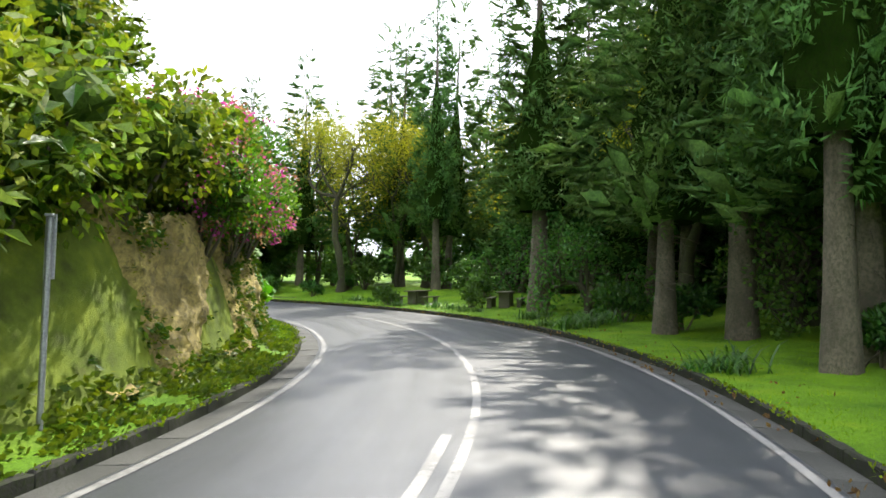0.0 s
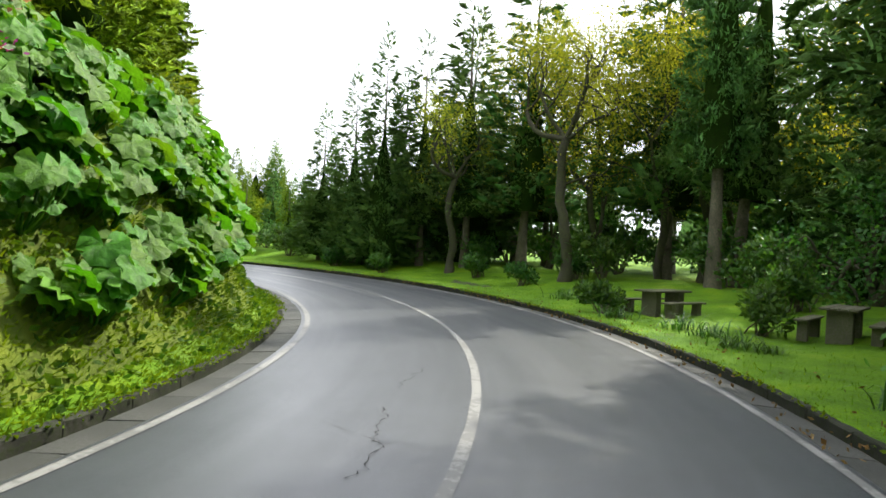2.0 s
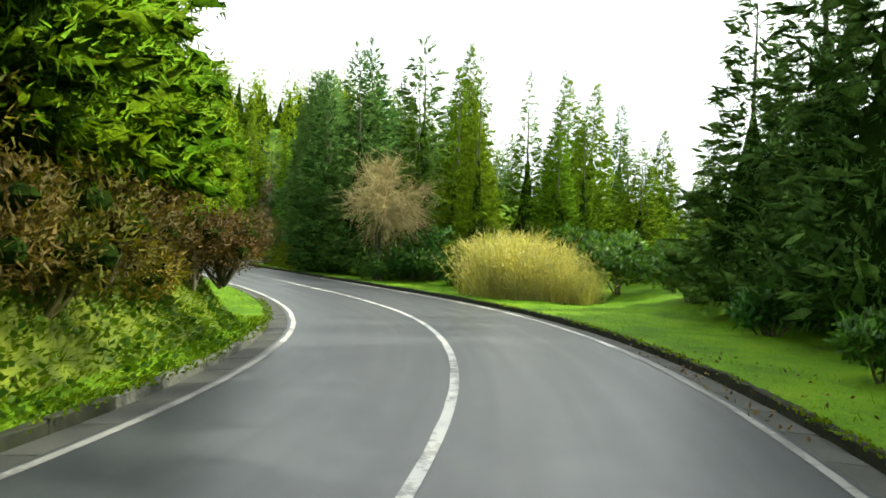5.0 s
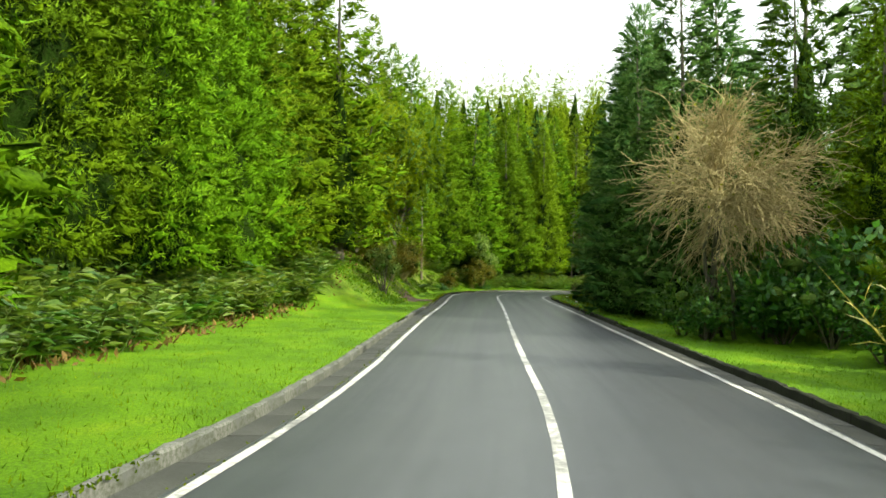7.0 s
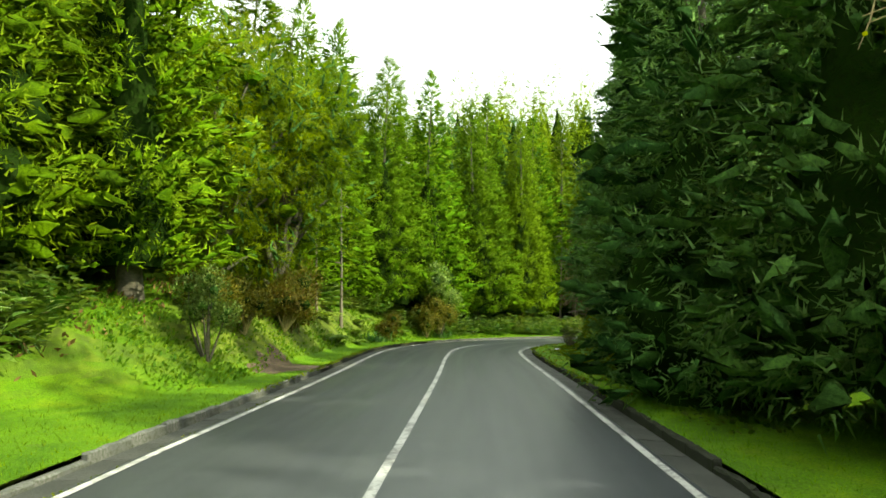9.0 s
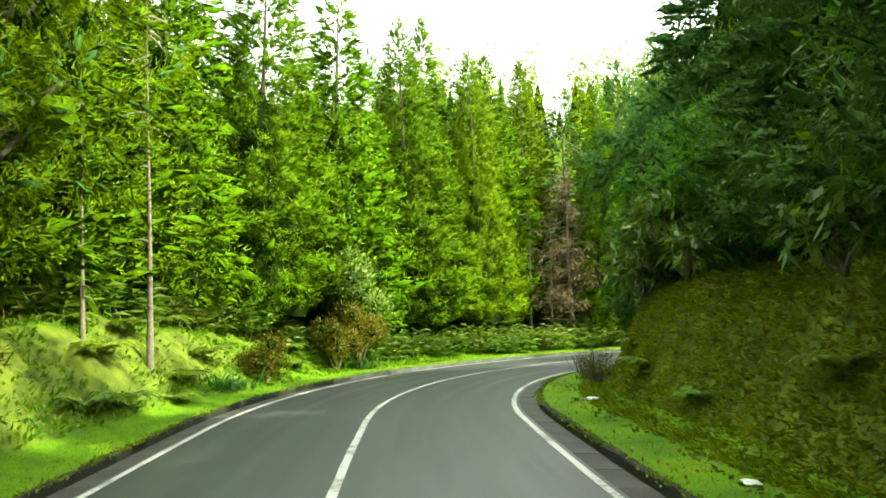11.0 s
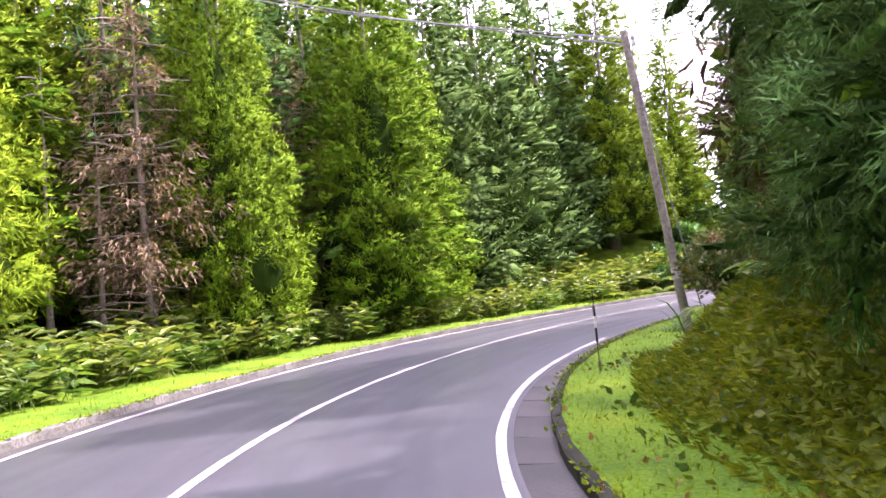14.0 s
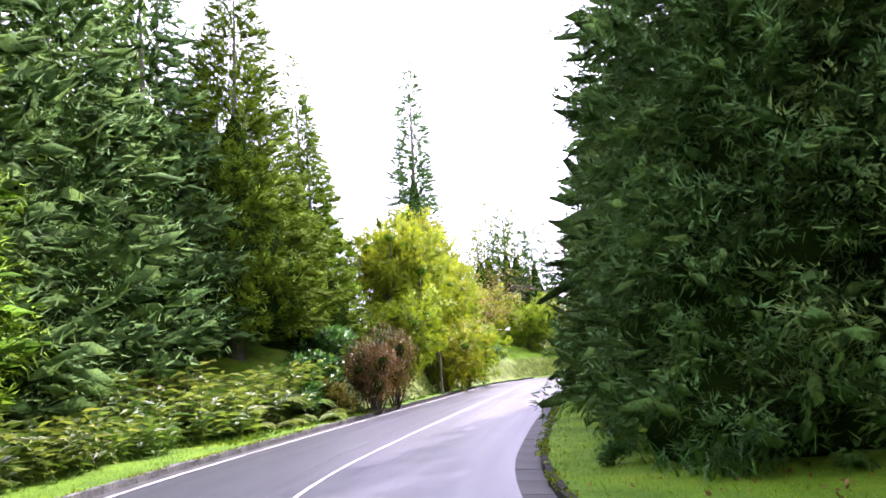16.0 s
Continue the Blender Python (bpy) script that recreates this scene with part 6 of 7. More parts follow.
for s, lat, z, k in [(40.0, -6.6, 2.6, 1.2), (43.0, -6.4, 2.2, 1.2), (46.0, -6.4, 2.0, 1.2), (49.0, -6.6, 1.9, 1.2), (41.5, -8.0, 5.0, 1.4), (45.0, -8.0, 4.6, 1.4), (48.5, -8.0, 4.2, 1.3), (52.0, -6.4, 1.9, 1.2), (54.2, -6.6, 1.5, 1.1), (51.0, -7.6, 4.0, 1.3), (54.0, -8.2, 3.4, 1.3)]:
    x, y = on_road(s, lat)
    stock("acacia", ACACIA, at(float(x), float(y), z, s * 51, k))
BIG = make_feathery(125, 3.6, 9.5, 40, 1250, 62, (0.17, 0.036), FRESH, "broad feathery light green tree at the bank", 0.0, 0.10)
for x, y, z, k in [(-67.6, 36.0, 0.6, 1.0), (-64.0, 34.4, 0.6, 1.0)]:
    stock("big_acacia", BIG, at(x, y, ground_at(x, y) + z, x * 51, k))
GOLD = make_feathery(124, 1.8, 2.6, 14, 260, 46, (0.15, 0.040), LIME, "feathery golden green tree lit by the sun")
for x, y, z, k in [(-95.1, 91.5, 0.4, 1.5), (-96, 96, 0.6, 2.3), (-96.2, 102, 0.6, 2.4), (-94.4, 98.5, 0.0, 1.5), (-96.6, 108.5, 0.6, 2.2), (-94.1, 104.5, 0.0, 1.5), (-96.4, 99, 4.0, 1.8), (-96.3, 93.1, 3.4, 1.6)]:
    stock("gold", GOLD, at(x, y, ground_at(x, y) + z, x * 51, k))
for x, y, k, tall in [(-93.6, 80.7, 1.1, 1.7), (-93.7, 83.7, 1.2, 2.1), (-94.3, 82.3, 1.0, 1.6)]:
    stock("rust", RUST, at(x, y, ground_at(x, y) - 0.1, x * 31, k, tall))
SPARSE = make_broadleaf(48, 3.4, 0.14, 5, BUD, MOSSY, 3, 0.09, "sparse tree with pinkish opening buds", gnarl=0.4, bend=0.3, spread=0.3, shrink=0.68)
for x, y, turn, k in [(-85.5, 93.9, 0, 1.2), (-84.8, 100.4, 120, 1.2)]:
    stock("sparse", SPARSE, at(x, y, ground_at(x, y) - 0.1, turn, k))

# ---- beds beside the straight and the second bend ----
BED = [make_ginger(131, 0.6, 1.15, 17, GINGER, "bed of ginger lilies with long glossy leaves"), make_ginger(132, 0.6, 0.95, 17, GINGER, "bed of ginger lilies with long glossy leaves"),
       make_ginger(133, 0.6, 1.0, 17, GINGER, "bed of ginger lilies with long glossy leaves")]


def bed(s_from, s_to, lat_from, lat_to, step=1.0, rows=2, apart=0.9, size=1.0):
    for i, s in enumerate(np.arange(s_from, s_to, step)):
        f = (s - s_from) / (s_to - s_from)
        for r in range(rows):
            lat = lat_from + (lat_to - lat_from) * f - r * apart + plan.uniform(-0.25, 0.25)
            x, y = on_road(s + plan.uniform(-0.35, 0.35), lat)
            x, y = float(x), float(y)
            stock("bed%d" % ((i + r) % 3), BED[(i + r) % 3], at(x, y, ground_at(x, y), i * 67 + r * 20, size * plan.uniform(0.75, 1.15)))


for s, lat, z, k in [(4.6, -4.7, 1.9, 1.2), (6.6, -4.6, 2.0, 1.2), (5.2, -5.2, 2.8, 1.3), (6.4, -5.2, 3.0, 1.3), (7.6, -5.2, 2.9, 1.3), (8.8, -5.0, 2.6, 1.2), (8.2, -5.8, 3.6, 1.3),
                     (9.8, -5.4, 3.2, 1.2), (6.0, -6.0, 3.8, 1.3), (4.0, -5.6, 3.2, 1.3), (3.6, -4.6, 1.8, 1.2)]:
    x, y = on_road(s, lat)
    stock("bed%d" % (int(s * 10) % 3), BED[int(s * 10) % 3], at(float(x), float(y), z, s * 100, k, None, (0, 25)))
bed(60, 74, -7.5, -8.0, rows=3)
bed(74, 86, -8.0, -7.5, rows=3, size=1.1)
bed(97, 112, -7.6, -7.8, rows=3, size=1.1)
bed(112, 119.5, -7.2, -6.6, rows=3)
bed(119, 142, -6.4, -5.5, rows=3, size=1.1)
bed(141, 152, -5.8, -5.8, rows=1)
bed(121.5, 125.5, 7.4, 7.8, rows=2)
FERNS = make_fern(141, 11, 1.0, "arching green fern at the foot of the wood")
for x, y, k in [(-71.1, 37.7, 1.0), (-71.9, 36.9, 1.2), (-74.1, 36.7, 1.1), (-80.3, 37.1, 1.1), (-83.3, 39.1, 1.2), (-88.6, 43.7, 1.1), (-95.4, 73.6, 1.1), (-95, 75.1, 1.2), (-95.8, 76.1, 1.6), (-94.6, 77.2, 1.5), (-94.9, 78.6, 1.5), (-95.5, 77.6, 1.7),
                (-72.6, 36, 1.0), (-74.6, 37.9, 1.1), (-76.9, 37.8, 1.1), (-79.7, 38.6, 1.2), (-81.2, 39.6, 1.1), (-85, 40.5, 1.2), (-87.1, 43, 1.1), (-73.1, 38.2, 0.9), (-69.8, 37.5, 1.2), (-76.9, 36.5, 1.2), (-85.5, 39.6, 1.0), (-96.3, 74.6, 1.3), (-96.6, 72.1, 1.0)]:
    stock("fern", FERNS, at(x, y, ground_at(x, y) - 0.02, x * 33, k))
DEAD = {"a": make_dead(151, 6.0, 0.10, False, "bare bleached dead conifer trunk"), "b": make_dead(152, 11.0, 0.17, True, "dying conifer with withered brown boughs")}
for key, x, y, k, tall in [("a", -96.4, 51.0, 1.0, 1.3), ("b", -95.2, 53.0, 0.9, 0.95), ("a", -96.0, 52.1, 0.95, 1.2), ("b", -98.4, 59.3, 0.8, 0.95), ("a", -73.6, 37.4, 0.8, 1.6), ("a", -71.9, 36.6, 0.6, 1.1), ("a", -100.6, 55.1, 1.1, 1.3)]:
    stock("dead" + key, DEAD[key], at(x, y, ground_at(x, y) - 0.1, x * 40, k, tall))
PALE = make_bush(161, 1.4, 4.2, 3400, (0.14, 0.07), GREYGREEN, "upright shrub with grey green leaves", name="upright_shrub", needle=False, lobes=10, group="upright shrubs")
for x, y, k in [(-85.4, 41.8, 1.2), (-57.3, 36.9, 0.6)]:
    stock("pale", PALE, at(x, y, ground_at(x, y) - 0.1, x * 40, k))
LAUREL = make_feathery(162, 2.2, 4.0, 16, 420, 52, (0.14, 0.034), BROAD, "leafy dark green tree overhanging the bank", -0.2)
for s, lat, z, k in [(84.5, 6.4, 0.2, 0.9), (87.0, 6.2, 0.3, 0.95), (89.5, 6.3, 0.6, 1.0), (91.5, 6.6, 1.1, 1.0), (93.5, 7.0, 1.7, 1.0), (96.5, 7.0, 1.9, 1.0), (99.5, 7.0, 2.0, 1.0), (102.5, 7.0, 2.0, 0.95),
                     (105.5, 6.9, 1.9, 0.9), (108.5, 6.8, 1.8, 0.8), (111.5, 7.2, 1.7, 0.8), (93, 9.0, 2.8, 1.25), (98.5, 9.2, 3.2, 1.25), (103.5, 9.4, 3.2, 1.1), (108.0, 9.0, 3.0, 1.0), (85.5, 7.6, 0.3, 1.0)]:
    x, y = on_road(s, lat + (0.6 if s > 92 else 0.0))
    stock("laurel", LAUREL, at(float(x), float(y), z, s * 50, k))
for x, y, z, k in [(-79.6, 54.6, 0, 0.6), (-79, 55.0, 0, 0.9), (-78.3, 55.2, 0, 0.9)]:
    stock("rust", RUST, at(x, y, ground_at(x, y) - 0.1, x * 60, k, k * 1.45))
HANG = make_feathery(171, 1.5, 2.6, 13, 320, 110, (0.11, 0.016), CEDAR_DARK, "feathery green tree hanging over the mossy bank", -0.3)
for x, y, z, k in [(-78.1, 52.5, 2.0, 1.0), (-78.9, 53.6, 3.2, 1.1), (-77.3, 51.9, 2.6, 1.0), (-77.7, 53.2, 4.2, 1.2), (-77.7, 51.3, 0.7, 0.95), (-76.7, 51.0, 1.0, 1.0), (-76.2, 51.6, 2.4, 1.2), (-75.6, 51.0, 4.2, 1.3), (-76.8, 52.6, 5.8, 1.4)]:
    stock("hang", HANG, at(x, y, z, x * 60, k))
RUSTY = make_feathery(172, 1.5, 2.6, 12, 240, 70, (0.10, 0.014), HEATH_RUST, "feathery tree with rust brown dying foliage", -0.3)
for x, y, z, k in [(-80.6, 55.6, 2.3, 0.65), (-80.1, 55.2, 2.9, 0.75), (-79.8, 55.0, 2.0, 0.7)]:
    stock("rusty", RUSTY, at(x, y, z, x * 60, k))


def make_broom(seed, stems, tall):
    """An upright bundle of dark thin stems with small leaves."""
    def build():
        rng = np.random.RandomState(seed)
        bush = thing("broom_shrub", Matrix(), "upright shrub of dark twiggy stems on the verge", "shrub", "broom shrubs")
        pieces, C, D = [], [], []
        for k in range(stems):
            b = np.array([rng.normal() * 0.09, rng.normal() * 0.09, -0.05])
            d = unit(np.array([b[0] * 2.2 + rng.normal() * 0.12, b[1] * 2.2 + rng.normal() * 0.12, 1.0]))
            ln = tall * rng.uniform(0.6, 1.1)
            t = np.linspace(0, 1, 4)[:, None]
            pieces.append(tube(b + t * ln * d, np.linspace(0.008, 0.003, 4), 3))
            for f in rng.uniform(0.25, 1.0, 12):
                C.append(b + f * ln * d)
                D.append(d + rng.normal(size=3) * 0.5)
        V, F = joined(pieces)
        part("stem_mass", mesh_of("stem_mass", V, F, BARK, True), bush, kind="stuff")
        V, F = diamonds(np.array(C), unit(np.array(D)), rng.uniform(0.04, 0.09, len(C)), rng.uniform(0.015, 0.03, len(C)), rng)
        part("foliage", mesh_of("foliage", V, F, HEDGE), bush)
        return bush
    return build


BROOM = make_broom(173, 60, 0.95)
for x, y, k in [(-75.9, 48.4, 0.9), (-74.4, 48.3, 1.05)]:
    stock("broom", BROOM, at(x, y, ground_at(x, y), x * 60, k))


def litter(x, y, size, turn):
    """A crumpled scrap of pale paper."""
    rng = np.random.RandomState(int(abs(x) * 10))
    bm = bmesh.new()
    bmesh.ops.create_icosphere(bm, subdivisions=2, radius=size)
    for v in bm.verts:
        v.co = Vector((v.co.x * 1.4, v.co.y, v.co.z * 0.35)) * rng.uniform(0.7, 1.3)
    ob = tagged(new("paper_scrap", bm_mesh("paper_scrap", bm, WHITE)), "crumpled pale paper scrap lying on the grass", "litter", "litter on the verge")
    ob.matrix_basis = at(x, y, ground_at(x, y) + 0.03, turn)


for s, lat, size, turn in ((93.5, 4.2, 0.09, 20), (101.5, 4.4, 0.10, 80)):
    x, y = on_road(s, lat)
    litter(float(x), float(y), size, turn)
for x, y, k in [(-80.8, 61.4, 1.2), (-85.5, 64.3, 0.36), (-80.6, 70.1, 1.2), (-84.6, 67.2, 0.45), (-84.9, 71.3, 0.5), (-84.2, 66.2, 0.8), (-84.3, 69.4, 0.9), (-84.4, 73.6, 0.9), (-83.6, 64.4, 0.9)]:
    stock("dense", DENSE, at(x, y, ground_at(x, y) - 0.05, y * 40, k * 1.25))
for x, y, k in [(-81.8, 56.4, 1.2), (-84.5, 59.6, 0.5), (-85.3, 67.3, 0.8), (-84.6, 64.0, 0.9), (-84.3, 63.0, 0.9), (-84.9, 65.6, 0.8)]:
    stock("aga", AGA, at(x, y, ground_at(x, y), x * 77, k))


BIGLEAF = make_bush(163, 0.9, 1.0, 170, (0.26, 0.075), GINGER, "drooping branch with large pale green leaves", name="large_leaved_shrub", needle=False, lobes=4, stems=5, group="large leaved shrubs", up=-0.4)
for x, y, z, k in [(-74.2, 49.4, 1.9, 0.9), (-73.6, 49.2, 2.6, 1.0), (-72.8, 49.0, 2.3, 1.0), (-71.7, 48.8, 2.9, 1.0), (-70.6, 48.6, 3.4, 1.0), (-69.2, 48.3, 3.2, 1.0), (-67.2, 47.7, 2.4, 0.9), (-62.8, 47.4, 2.2, 0.9), (-79.5, 53.3, 2.4, 0.9), (-81.3, 59.6, 0.35, 0.9)]:
    stock("bigleaf", BIGLEAF, at(x, y, z, x * 50, k))
for s, lat, k in [(94, 5.6, 0.8), (97.5, 5.4, 0.7), (101, 5.5, 0.8), (104, 5.7, 0.7), (92, 6.0, 0.9), (116, 5.6, 0.7), (119, 5.4, 0.7)]:
    x, y = on_road(s, lat)
    stock("fern", FERNS, at(float(x), float(y), ground_at(float(x), float(y)) - 0.02, s * 33, k))


ROUND = make_bush(164, 0.75, 0.95, 3000, (0.075, 0.04), HEDGE, "rounded olive shrub on bare twiggy stems", name="round_shrub", needle=False, lobes=9, stems=14, group="round shrubs", bark=TWIG)
for x, y, k in [(-82.1, 57.9, 1.45)]:
    stock("round", ROUND, at(x, y, ground_at(x, y) - 0.03, x * 40, k))


def rod():
    r = thing("marker_rod", at(-82.7, 54.3, ground_at(-82.7, 54.3)), "thin black and white roadside marker rod", "marker")
    for k in range(5):
        z0, z1 = (-0.1, 0.42, 0.62, 0.78, 0.93)[k], (0.42, 0.62, 0.78, 0.93, 1.15)[k]
        V, F = tube(np.array([[0, 0, z0], [0, 0, z1]]), [0.008 if k in (0, 4) else 0.018] * 2, 8)
        part("band", mesh_of("band", V, F, (BLACK, BLACK, WHITE, BLACK, BLACK)[k], True), r)


rod()


for i, s in enumerate(np.arange(146, 172, 2.1)):
    x, y = on_road(s, -5.3 - 0.4 * (i % 3))
    x, y = float(x), float(y)
    stock("dense", DENSE, at(x, y, ground_at(x, y) - 0.2, s * 60, 1.5 + 0.4 * (i % 3)))
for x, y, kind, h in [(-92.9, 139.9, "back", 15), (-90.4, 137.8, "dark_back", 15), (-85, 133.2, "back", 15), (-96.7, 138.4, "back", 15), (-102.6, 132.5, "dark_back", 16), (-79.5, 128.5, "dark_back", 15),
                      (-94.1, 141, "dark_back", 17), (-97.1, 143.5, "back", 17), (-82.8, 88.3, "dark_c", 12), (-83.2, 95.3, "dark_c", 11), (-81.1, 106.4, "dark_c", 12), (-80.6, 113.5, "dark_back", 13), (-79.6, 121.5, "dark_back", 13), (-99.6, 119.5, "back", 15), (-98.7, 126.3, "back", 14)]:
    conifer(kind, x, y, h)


for x, y, k in [(-91.1, 128.4, 2.0), (-86.7, 131.4, 2.2), (-95.6, 125.5, 2.0), (-82.6, 129.5, 2.0)]:
    stock("gold", GOLD, at(x, y, ground_at(x, y) - 0.6, x * 51, k))


def cut_log():
    x, y = on_road(69.0, -8.0)
    x, y = float(x), float(y)
    p = thing("cut_log", at(x, y, ground_at(x, y) + 0.1, 70), "sawn log lying at the edge of the lily bed", "log")
    V, F = tube(np.array([[-0.55, 0, 0], [-0.2, 0.02, 0.01], [0.2, 0.01, 0.0], [0.55, 0, 0]]), [0.13, 0.12, 0.125, 0.12], 14)
    part("trunk", mesh_of("trunk", V, F, BARK, True), p)
    for e in (-1, 1):
        bm = bmesh.new()
        bmesh.ops.create_cone(bm, cap_ends=True, segments=14, radius1=0.122, radius2=0.118, depth=0.012)
        part("sawn_end", bm_mesh("sawn_end", bm, PALE_BARK), p, "pale sawn wood", Matrix.Translation((e * 0.552, 0, 0)) @ Euler((0, radians(90), 0)).to_matrix().to_4x4())


cut_log()


def stake():
    x, y = -93.8, 94.1
    p = thing("marker_post", at(x, y, ground_at(x, y), 20), "dark weathered wooden post on the bank", "post")
    V, F = tube(np.array([[0, 0, -0.3], [0.02, 0, 1.0], [0.03, 0.01, 2.3]]), [0.06, 0.055, 0.05], 8)
    part("shaft", mesh_of("shaft", V, F, BARK, True), p)
    V, F = tube(np.array([[0.03, 0.01, 2.3], [0.03, 0.01, 2.34]]), [0.05, 0.012], 8)
    part("tip", mesh_of("tip", V, F, BARK, True), p)


stake()
for i, s in enumerate(np.arange(170, 186, 1.3)):
    x, y = on_road(s, -6.2)
    stock("dense", DENSE, at(float(x), float(y), ground_at(float(x), float(y)) - 0.05, i * 50, 1.5))


WORN_WHITE = surface("flaking_paint", ((0.34, 0.33, 0.29), (0.55, 0.54, 0.50)), (0.22, 0.20, 0.16), 0.85, 0.4, 1.6, 20)


def pole():
    """A leaning wooden pole with its guy wire and two lines."""
    x, y = -83.1, 57.8
    p = thing("utility_pole", at(x, y, ground_at(x, y)), "leaning weathered wooden utility pole with guy wire", "pole")
    top = np.array([-0.26, -0.78, 5.6])
    t = np.linspace(0, 1, 6)[:, None]
    V, F = tube(np.array([[0, 0, -0.4]]) * (1 - t) + top * t, np.linspace(0.085, 0.062, 6), 12)
    mast = part("mast", mesh_of("mast", V, F, POLE, True), p)
    for k, f in enumerate((0.955, 0.975)):
        bm = bmesh.new()
        bmesh.ops.create_cone(bm, cap_ends=True, segments=10, radius1=0.045, radius2=0.03, depth=0.12)
        part("insulator", bm_mesh("insulator", bm, WHITE, True), mast, "", at(*(top * f + np.array([0.14, 0, 0]))))
    for z0, z1 in ((0.45, 0.58), (1.14, 1.34)):
        q = np.array([top * f + np.array([0, 0, -0.4]) * (1 - f) for f in ((z0 + 0.4) / 6.0, (z1 + 0.4) / 6.0)])
        V, F = tube(q, [0.088, 0.087], 12)
        part("pale_band", mesh_of("pale_band", V, F, WORN_WHITE, True), mast, "flaking pale painted band")
    V, F = tube(np.array([top * 0.96, top * 0.48 + np.array([0.21, -0.09, 0.0]), [0.42, -0.18, 0.0]]), [0.012] * 3, 5)
    part("guy_wire", mesh_of("guy_wire", V, F, CABLE), p, "taut grey guy wire")
    V, F = tube(np.array([[0.372, -0.22, 0.40], [0.396, -0.20, 0.2], [0.42, -0.18, -0.05]]), [0.022] * 3, 6)
    part("wire_guard", mesh_of("wire_guard", V, F, STEEL, True), p)
    for k, f in enumerate((0.955, 0.975)):
        a, b = np.array([x, y, ground_at(x, y)]) + top * f, np.array([-107.4, 52.3, 17.9 - k * 0.5])
        t = np.linspace(0, 1, 14)[:, None]
        V, F = tube(a * (1 - t) + b * t - np.array([0, 0, 1.0]) * 1.0 * np.sin(t * np.pi), [0.014] * 14, 4)
        tagged(new("power_line", mesh_of("power_line", V, F, CABLE)), "pale overhead power line strung between the trees", "cable", "power lines")


pole()


# ---- ground cover ----
def scatter(name, material, label, count, s_from, s_to, d_from, d_to, side, length, width, seed, needle=True, up=1.0, hang=0.0, power=1.0, clump=0.0, category="grass", level=None):
    """Blades or leaves growing on the verge between two offsets."""
    rng = np.random.RandomState(seed)
    s = rng.uniform(s_from, s_to, count)
    lat = side * (rim(s, side) + KERB_OUT + d_from + (d_to - d_from) * rng.uniform(0, 1, count) ** power)
    x, y = on_road(s, lat)
    if clump:
        keep = fbm(x, y, clump, seed) > rng.uniform(-0.5, 0.35, count)
        s, lat, x, y = s[keep], lat[keep], x[keep], y[keep]
    n = len(s)
    z = land(s, lat, x, y) if level is None else np.full(n, level)
    a = np.interp(s, line_s, line_a)
    out = np.stack([-np.cos(a) * side, -np.sin(a) * side, np.zeros(n)], 1)
    C = np.stack([x, y, z - 0.01], 1) + out * 0.02
    D = unit(rng.normal(size=(n, 3)) * 0.45 + np.array([0, 0, up]) + out * hang)
    L, Wd = rng.uniform(0.5, 1.3, n) * length, rng.uniform(0.6, 1.3, n) * width
    V, F = tris(C, D, L, Wd, rng) if needle else diamonds(C + out * rng.uniform(0, 0.08, (n, 1)), D, L, Wd, rng)
    tagged(new(name, mesh_of(name, V, F, material)), label, category, kind="stuff")


scatter("lawn_grass", BLADE, "short mown green grass on the verge", 14000, 0, 60, 0.0, 4.5, 1, 0.07, 0.014, 201, power=1.4)
scatter("lawn_grass", BLADE, "short mown green grass on the verge", 10000, 58, 92, 0.0, 4.0, 1, 0.07, 0.014, 202, power=1.3)
scatter("lawn_grass", BLADE, "bright mown grass beside the straight", 20000, 56, 112, 0.0, 5.0, -1, 0.07, 0.014, 203, power=1.3)
scatter("lawn_grass", BLADE, "bright mown grass round the bend", 13000, 110, 152, 0.0, 4.0, -1, 0.07, 0.014, 204, power=1.3)
scatter("lawn_grass", BLADE, "shaded grass below the mossy bank", 14000, 86, 150, 0.0, 2.5, 1, 0.07, 0.014, 205, power=1.2)
scatter("bank_ivy", IVY, "ivy and small leaves at the foot of the rock", 7000, 4, 19, 0.1, 0.9, -1, 0.11, 0.085, 232, False, 0.35, 0.9, 1.0, 0.9, "ivy")
scatter("bank_ivy", IVY, "ivy and small leaves covering the bank", 15000, 18, 52, 0.1, 2.4, -1, 0.11, 0.085, 206, False, 0.35, 0.9, 1.0, 0.9, "ivy")
scatter("bank_moss", MOSS, "hanging moss and grass on the bank", 34000, 17, 54, 0.0, 2.6, -1, 0.10, 0.03, 207, True, 0.5, 0.7, 1.1, 0.0, "moss")
scatter("bank_moss", MOSS, "hanging moss and grass on the shaded bank", 60000, 88, 122, 0.9, 3.8, 1, 0.12, 0.05, 208, True, 0.1, 0.8, 1.0, 0.0, "moss")
scatter("bank_ivy", IVY, "small leaves on the shaded bank", 10000, 80, 122, 0.6, 4.0, 1, 0.11, 0.07, 209, False, 0.3, 0.7, 1.0, 1.2, "ivy")
scatter("bank_herbs", BRIGHT, "weeds and small leaves on the sunny bank", 20000, 84, 116, 1.2, 6.0, -1, 0.14, 0.07, 210, False, 0.7, 0.3, 1.0, 1.6, "weeds")
scatter("bank_herbs", IVY, "weeds at the foot of the rocky bank", 7000, 138, 165, 0.5, 3.0, -1, 0.14, 0.08, 211, False, 0.5, 0.6, 1.0, 1.6, "weeds")
scatter("fallen_leaves", DRYLEAF, "brown fallen leaves on the verge", 1800, 0, 50, -0.55, 1.5, 1, 0.07, 0.05, 212, False, 0.15, 0.0, 1.6, 1.2, "leaves")
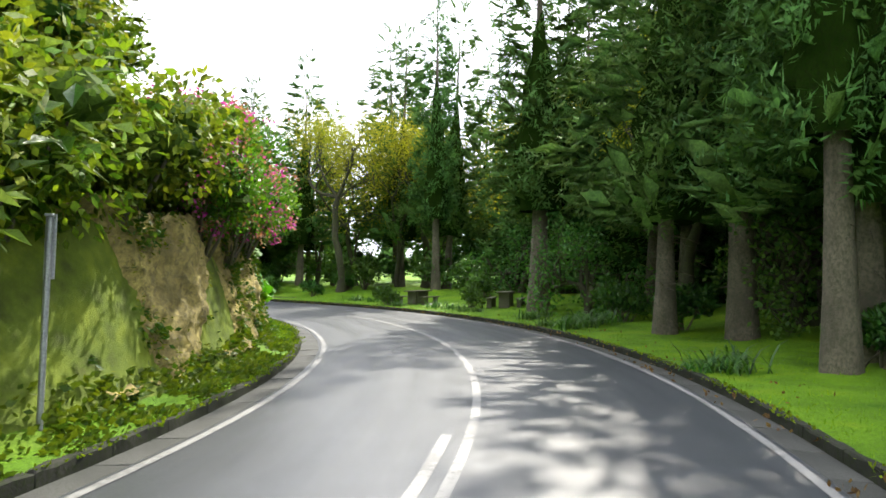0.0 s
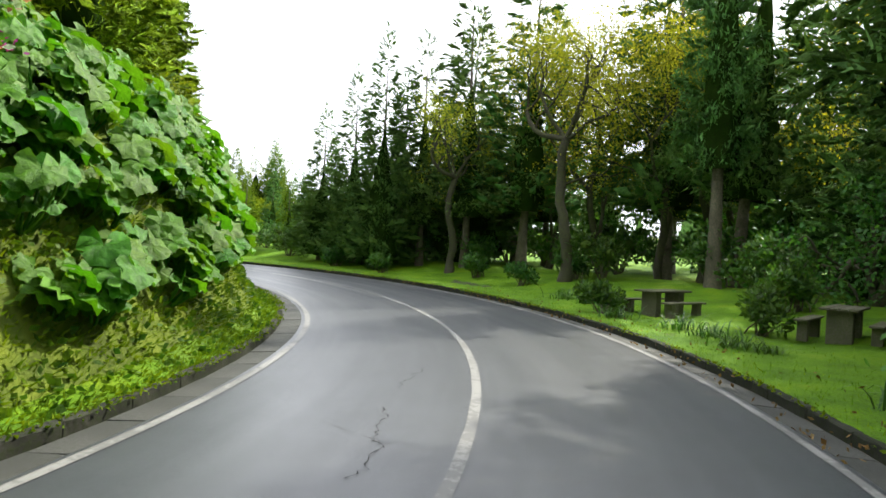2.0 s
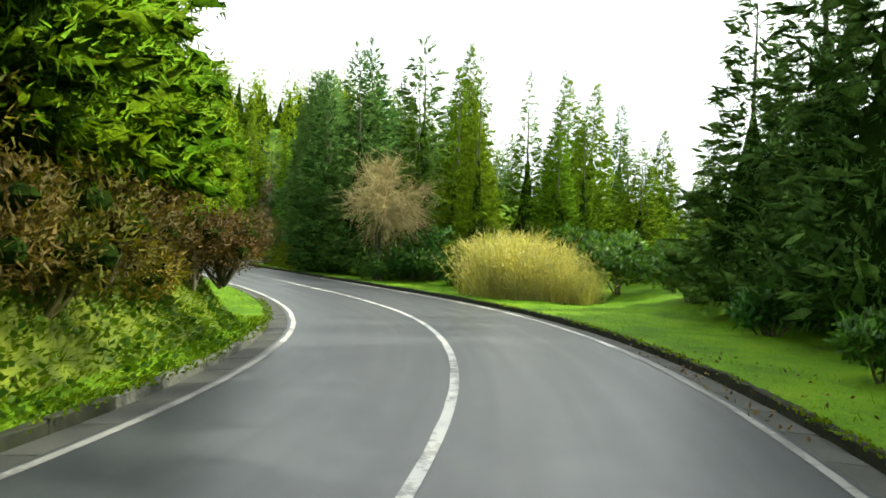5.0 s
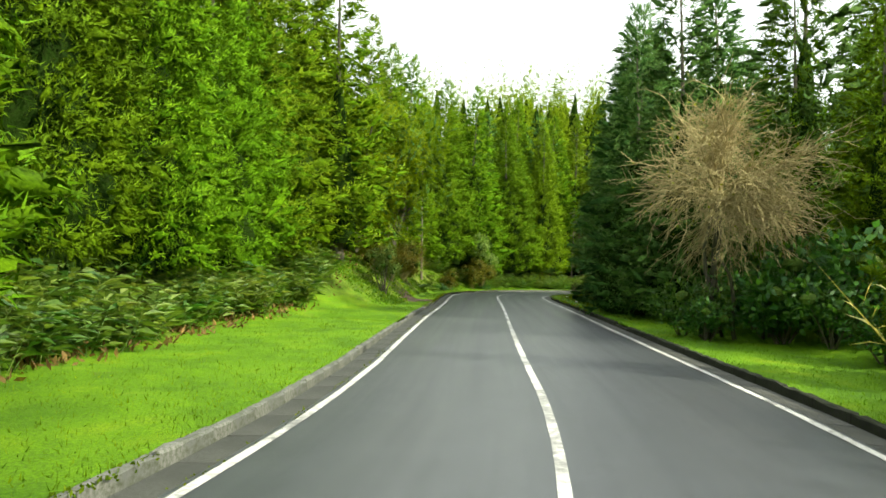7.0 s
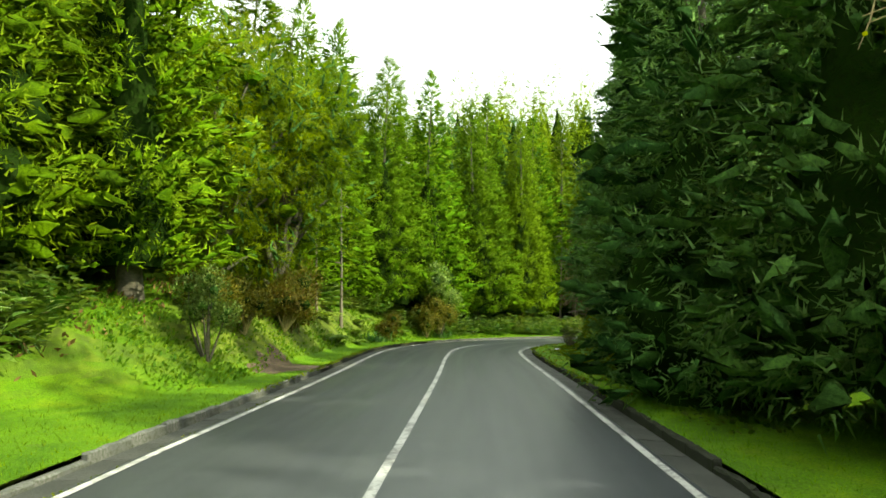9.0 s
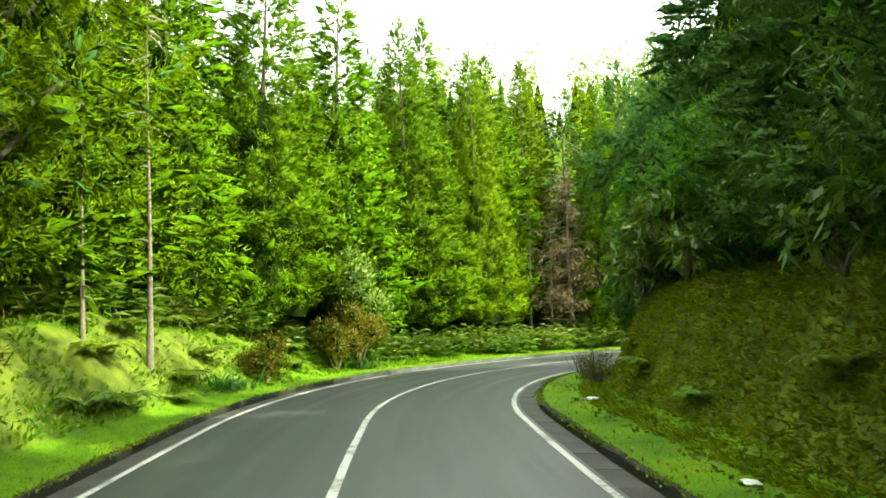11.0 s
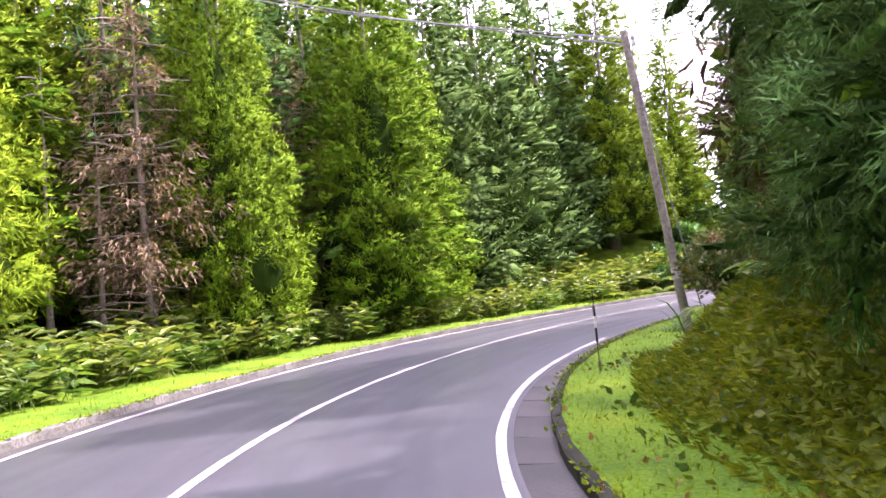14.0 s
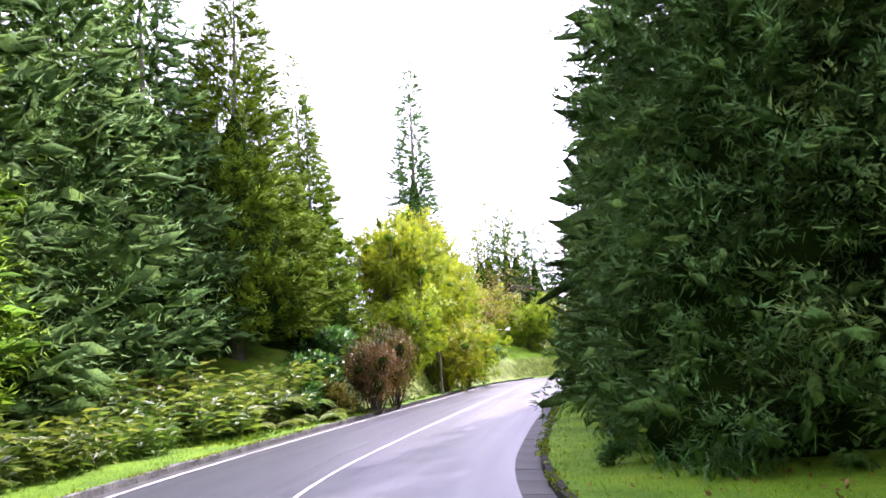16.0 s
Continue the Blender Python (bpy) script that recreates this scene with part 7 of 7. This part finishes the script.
scatter("fallen_leaves", DRYLEAF, "brown fallen leaves under the bank", 2200, 84, 130, -0.05, 3.0, 1, 0.07, 0.05, 213, False, 0.15, 0.0, 1.0, 1.2, "leaves")
scatter("fallen_leaves", DRYLEAF, "brown litter below the ginger lilies", 5200, 62, 104, 3.4, 5.4, -1, 0.20, 0.07, 214, False, 0.3, 0.0, 0.7, 1.3, "leaves")

for k, (a, b, side) in enumerate([(0, 60, -1), (0, 60, 1), (84, 152, -1), (84, 152, 1)]):
    scatter("kerb_moss", MOSS, "moss and weeds creeping over the kerb", 5200, a, b, -0.12, 0.06, side, 0.055, 0.035, 215 + k, False, 0.5, 0.4, 0.6, 1.4, "moss", KERB_H)
scatter("gutter_moss", MOSS, "yellow green moss in the gutter joint", 4000, 56, 86, -0.56, -0.42, -1, 0.035, 0.03, 231, False, 0.5, 0.0, 1.0, 0.9, "moss", -0.012)

# ---- kerbs ----
def kerbs(word, side, gaps, light=()):
    root = thing("kerb_" + word, Matrix(), "dark mossy concrete kerb stones along the gutter", "kerb", kind="structure")
    shapes, pale = [], []
    rng = np.random.RandomState(9)
    for k in range(4):
        bm = bmesh.new()
        box(bm, -0.055, 0.055, -0.505, 0.505, -0.2, KERB_H, 0.018)
        for cut in (-0.25, 0.02, 0.27):
            bmesh.ops.bisect_plane(bm, geom=bm.verts[:] + bm.edges[:] + bm.faces[:], plane_co=(0, cut + rng.normal() * 0.04, 0), plane_no=(0, 1, rng.normal() * 0.1))
        for v in bm.verts:
            v.co += Vector(rng.normal(size=3) * np.array([0.006, 0.004, 0.009 if v.co.z > 0 else 0.0]))
        pale.append(bm_mesh("kerb_stone", bm.copy(), PALE_KERB))
        shapes.append(bm_mesh("kerb_stone", bm, KERB))
    fine = np.arange(-12, 186, 0.1)
    x, y = on_road(fine, side * (rim(fine, side) + KERB_IN + 0.055))
    run = np.concatenate([[0], np.cumsum(np.hypot(np.diff(x), np.diff(y)))])
    for i, r in enumerate(np.arange(0.5, run[-1], 1.0)):
        s = np.interp(r, run, fine)
        low = 0.07 if any(a < s < b for a, b in gaps) else 0.0
        turn = math.degrees(math.atan2(-(np.interp(r + 0.4, run, x) - np.interp(r - 0.4, run, x)), np.interp(r + 0.4, run, y) - np.interp(r - 0.4, run, y)))
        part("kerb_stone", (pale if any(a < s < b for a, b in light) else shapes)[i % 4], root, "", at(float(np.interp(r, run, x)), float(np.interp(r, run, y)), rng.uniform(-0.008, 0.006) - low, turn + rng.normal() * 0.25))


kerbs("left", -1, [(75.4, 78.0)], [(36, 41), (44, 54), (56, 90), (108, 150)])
kerbs("right", 1, [(76.0, 78.0)])


# ---- gutter slabs ----
def slabs(word, side):
    root = thing("gutter_slabs_" + word, Matrix(), "stained concrete gutter slabs beside the kerb", "gutter", kind="structure")
    rng = np.random.RandomState(19)
    shapes = []
    for k in range(4):
        bm = bmesh.new()
        box(bm, -0.205, 0.205, -0.492, 0.492, -0.08, 0.0, 0.006)
        for v in bm.verts:
            v.co += Vector(rng.normal(size=3) * 0.002)
        shapes.append(bm_mesh("gutter_slab", bm, GUTTER))
    fine = np.arange(-6, 170, 0.1)
    x, y = on_road(fine, side * (rim(fine, side) + 0.30))
    run = np.concatenate([[0], np.cumsum(np.hypot(np.diff(x), np.diff(y)))])
    for i, r in enumerate(np.arange(0.5, run[-1], 1.0)):
        turn = math.degrees(math.atan2(-(np.interp(r + 0.4, run, x) - np.interp(r - 0.4, run, x)), np.interp(r + 0.4, run, y) - np.interp(r - 0.4, run, y)))
        part("gutter_slab", shapes[i % 4], root, "", at(float(np.interp(r, run, x)), float(np.interp(r, run, y)), -0.016 + rng.uniform(-0.003, 0.003), turn, 1, None, (0, side * 3.5)))


slabs("left", -1)
slabs("right", 1)
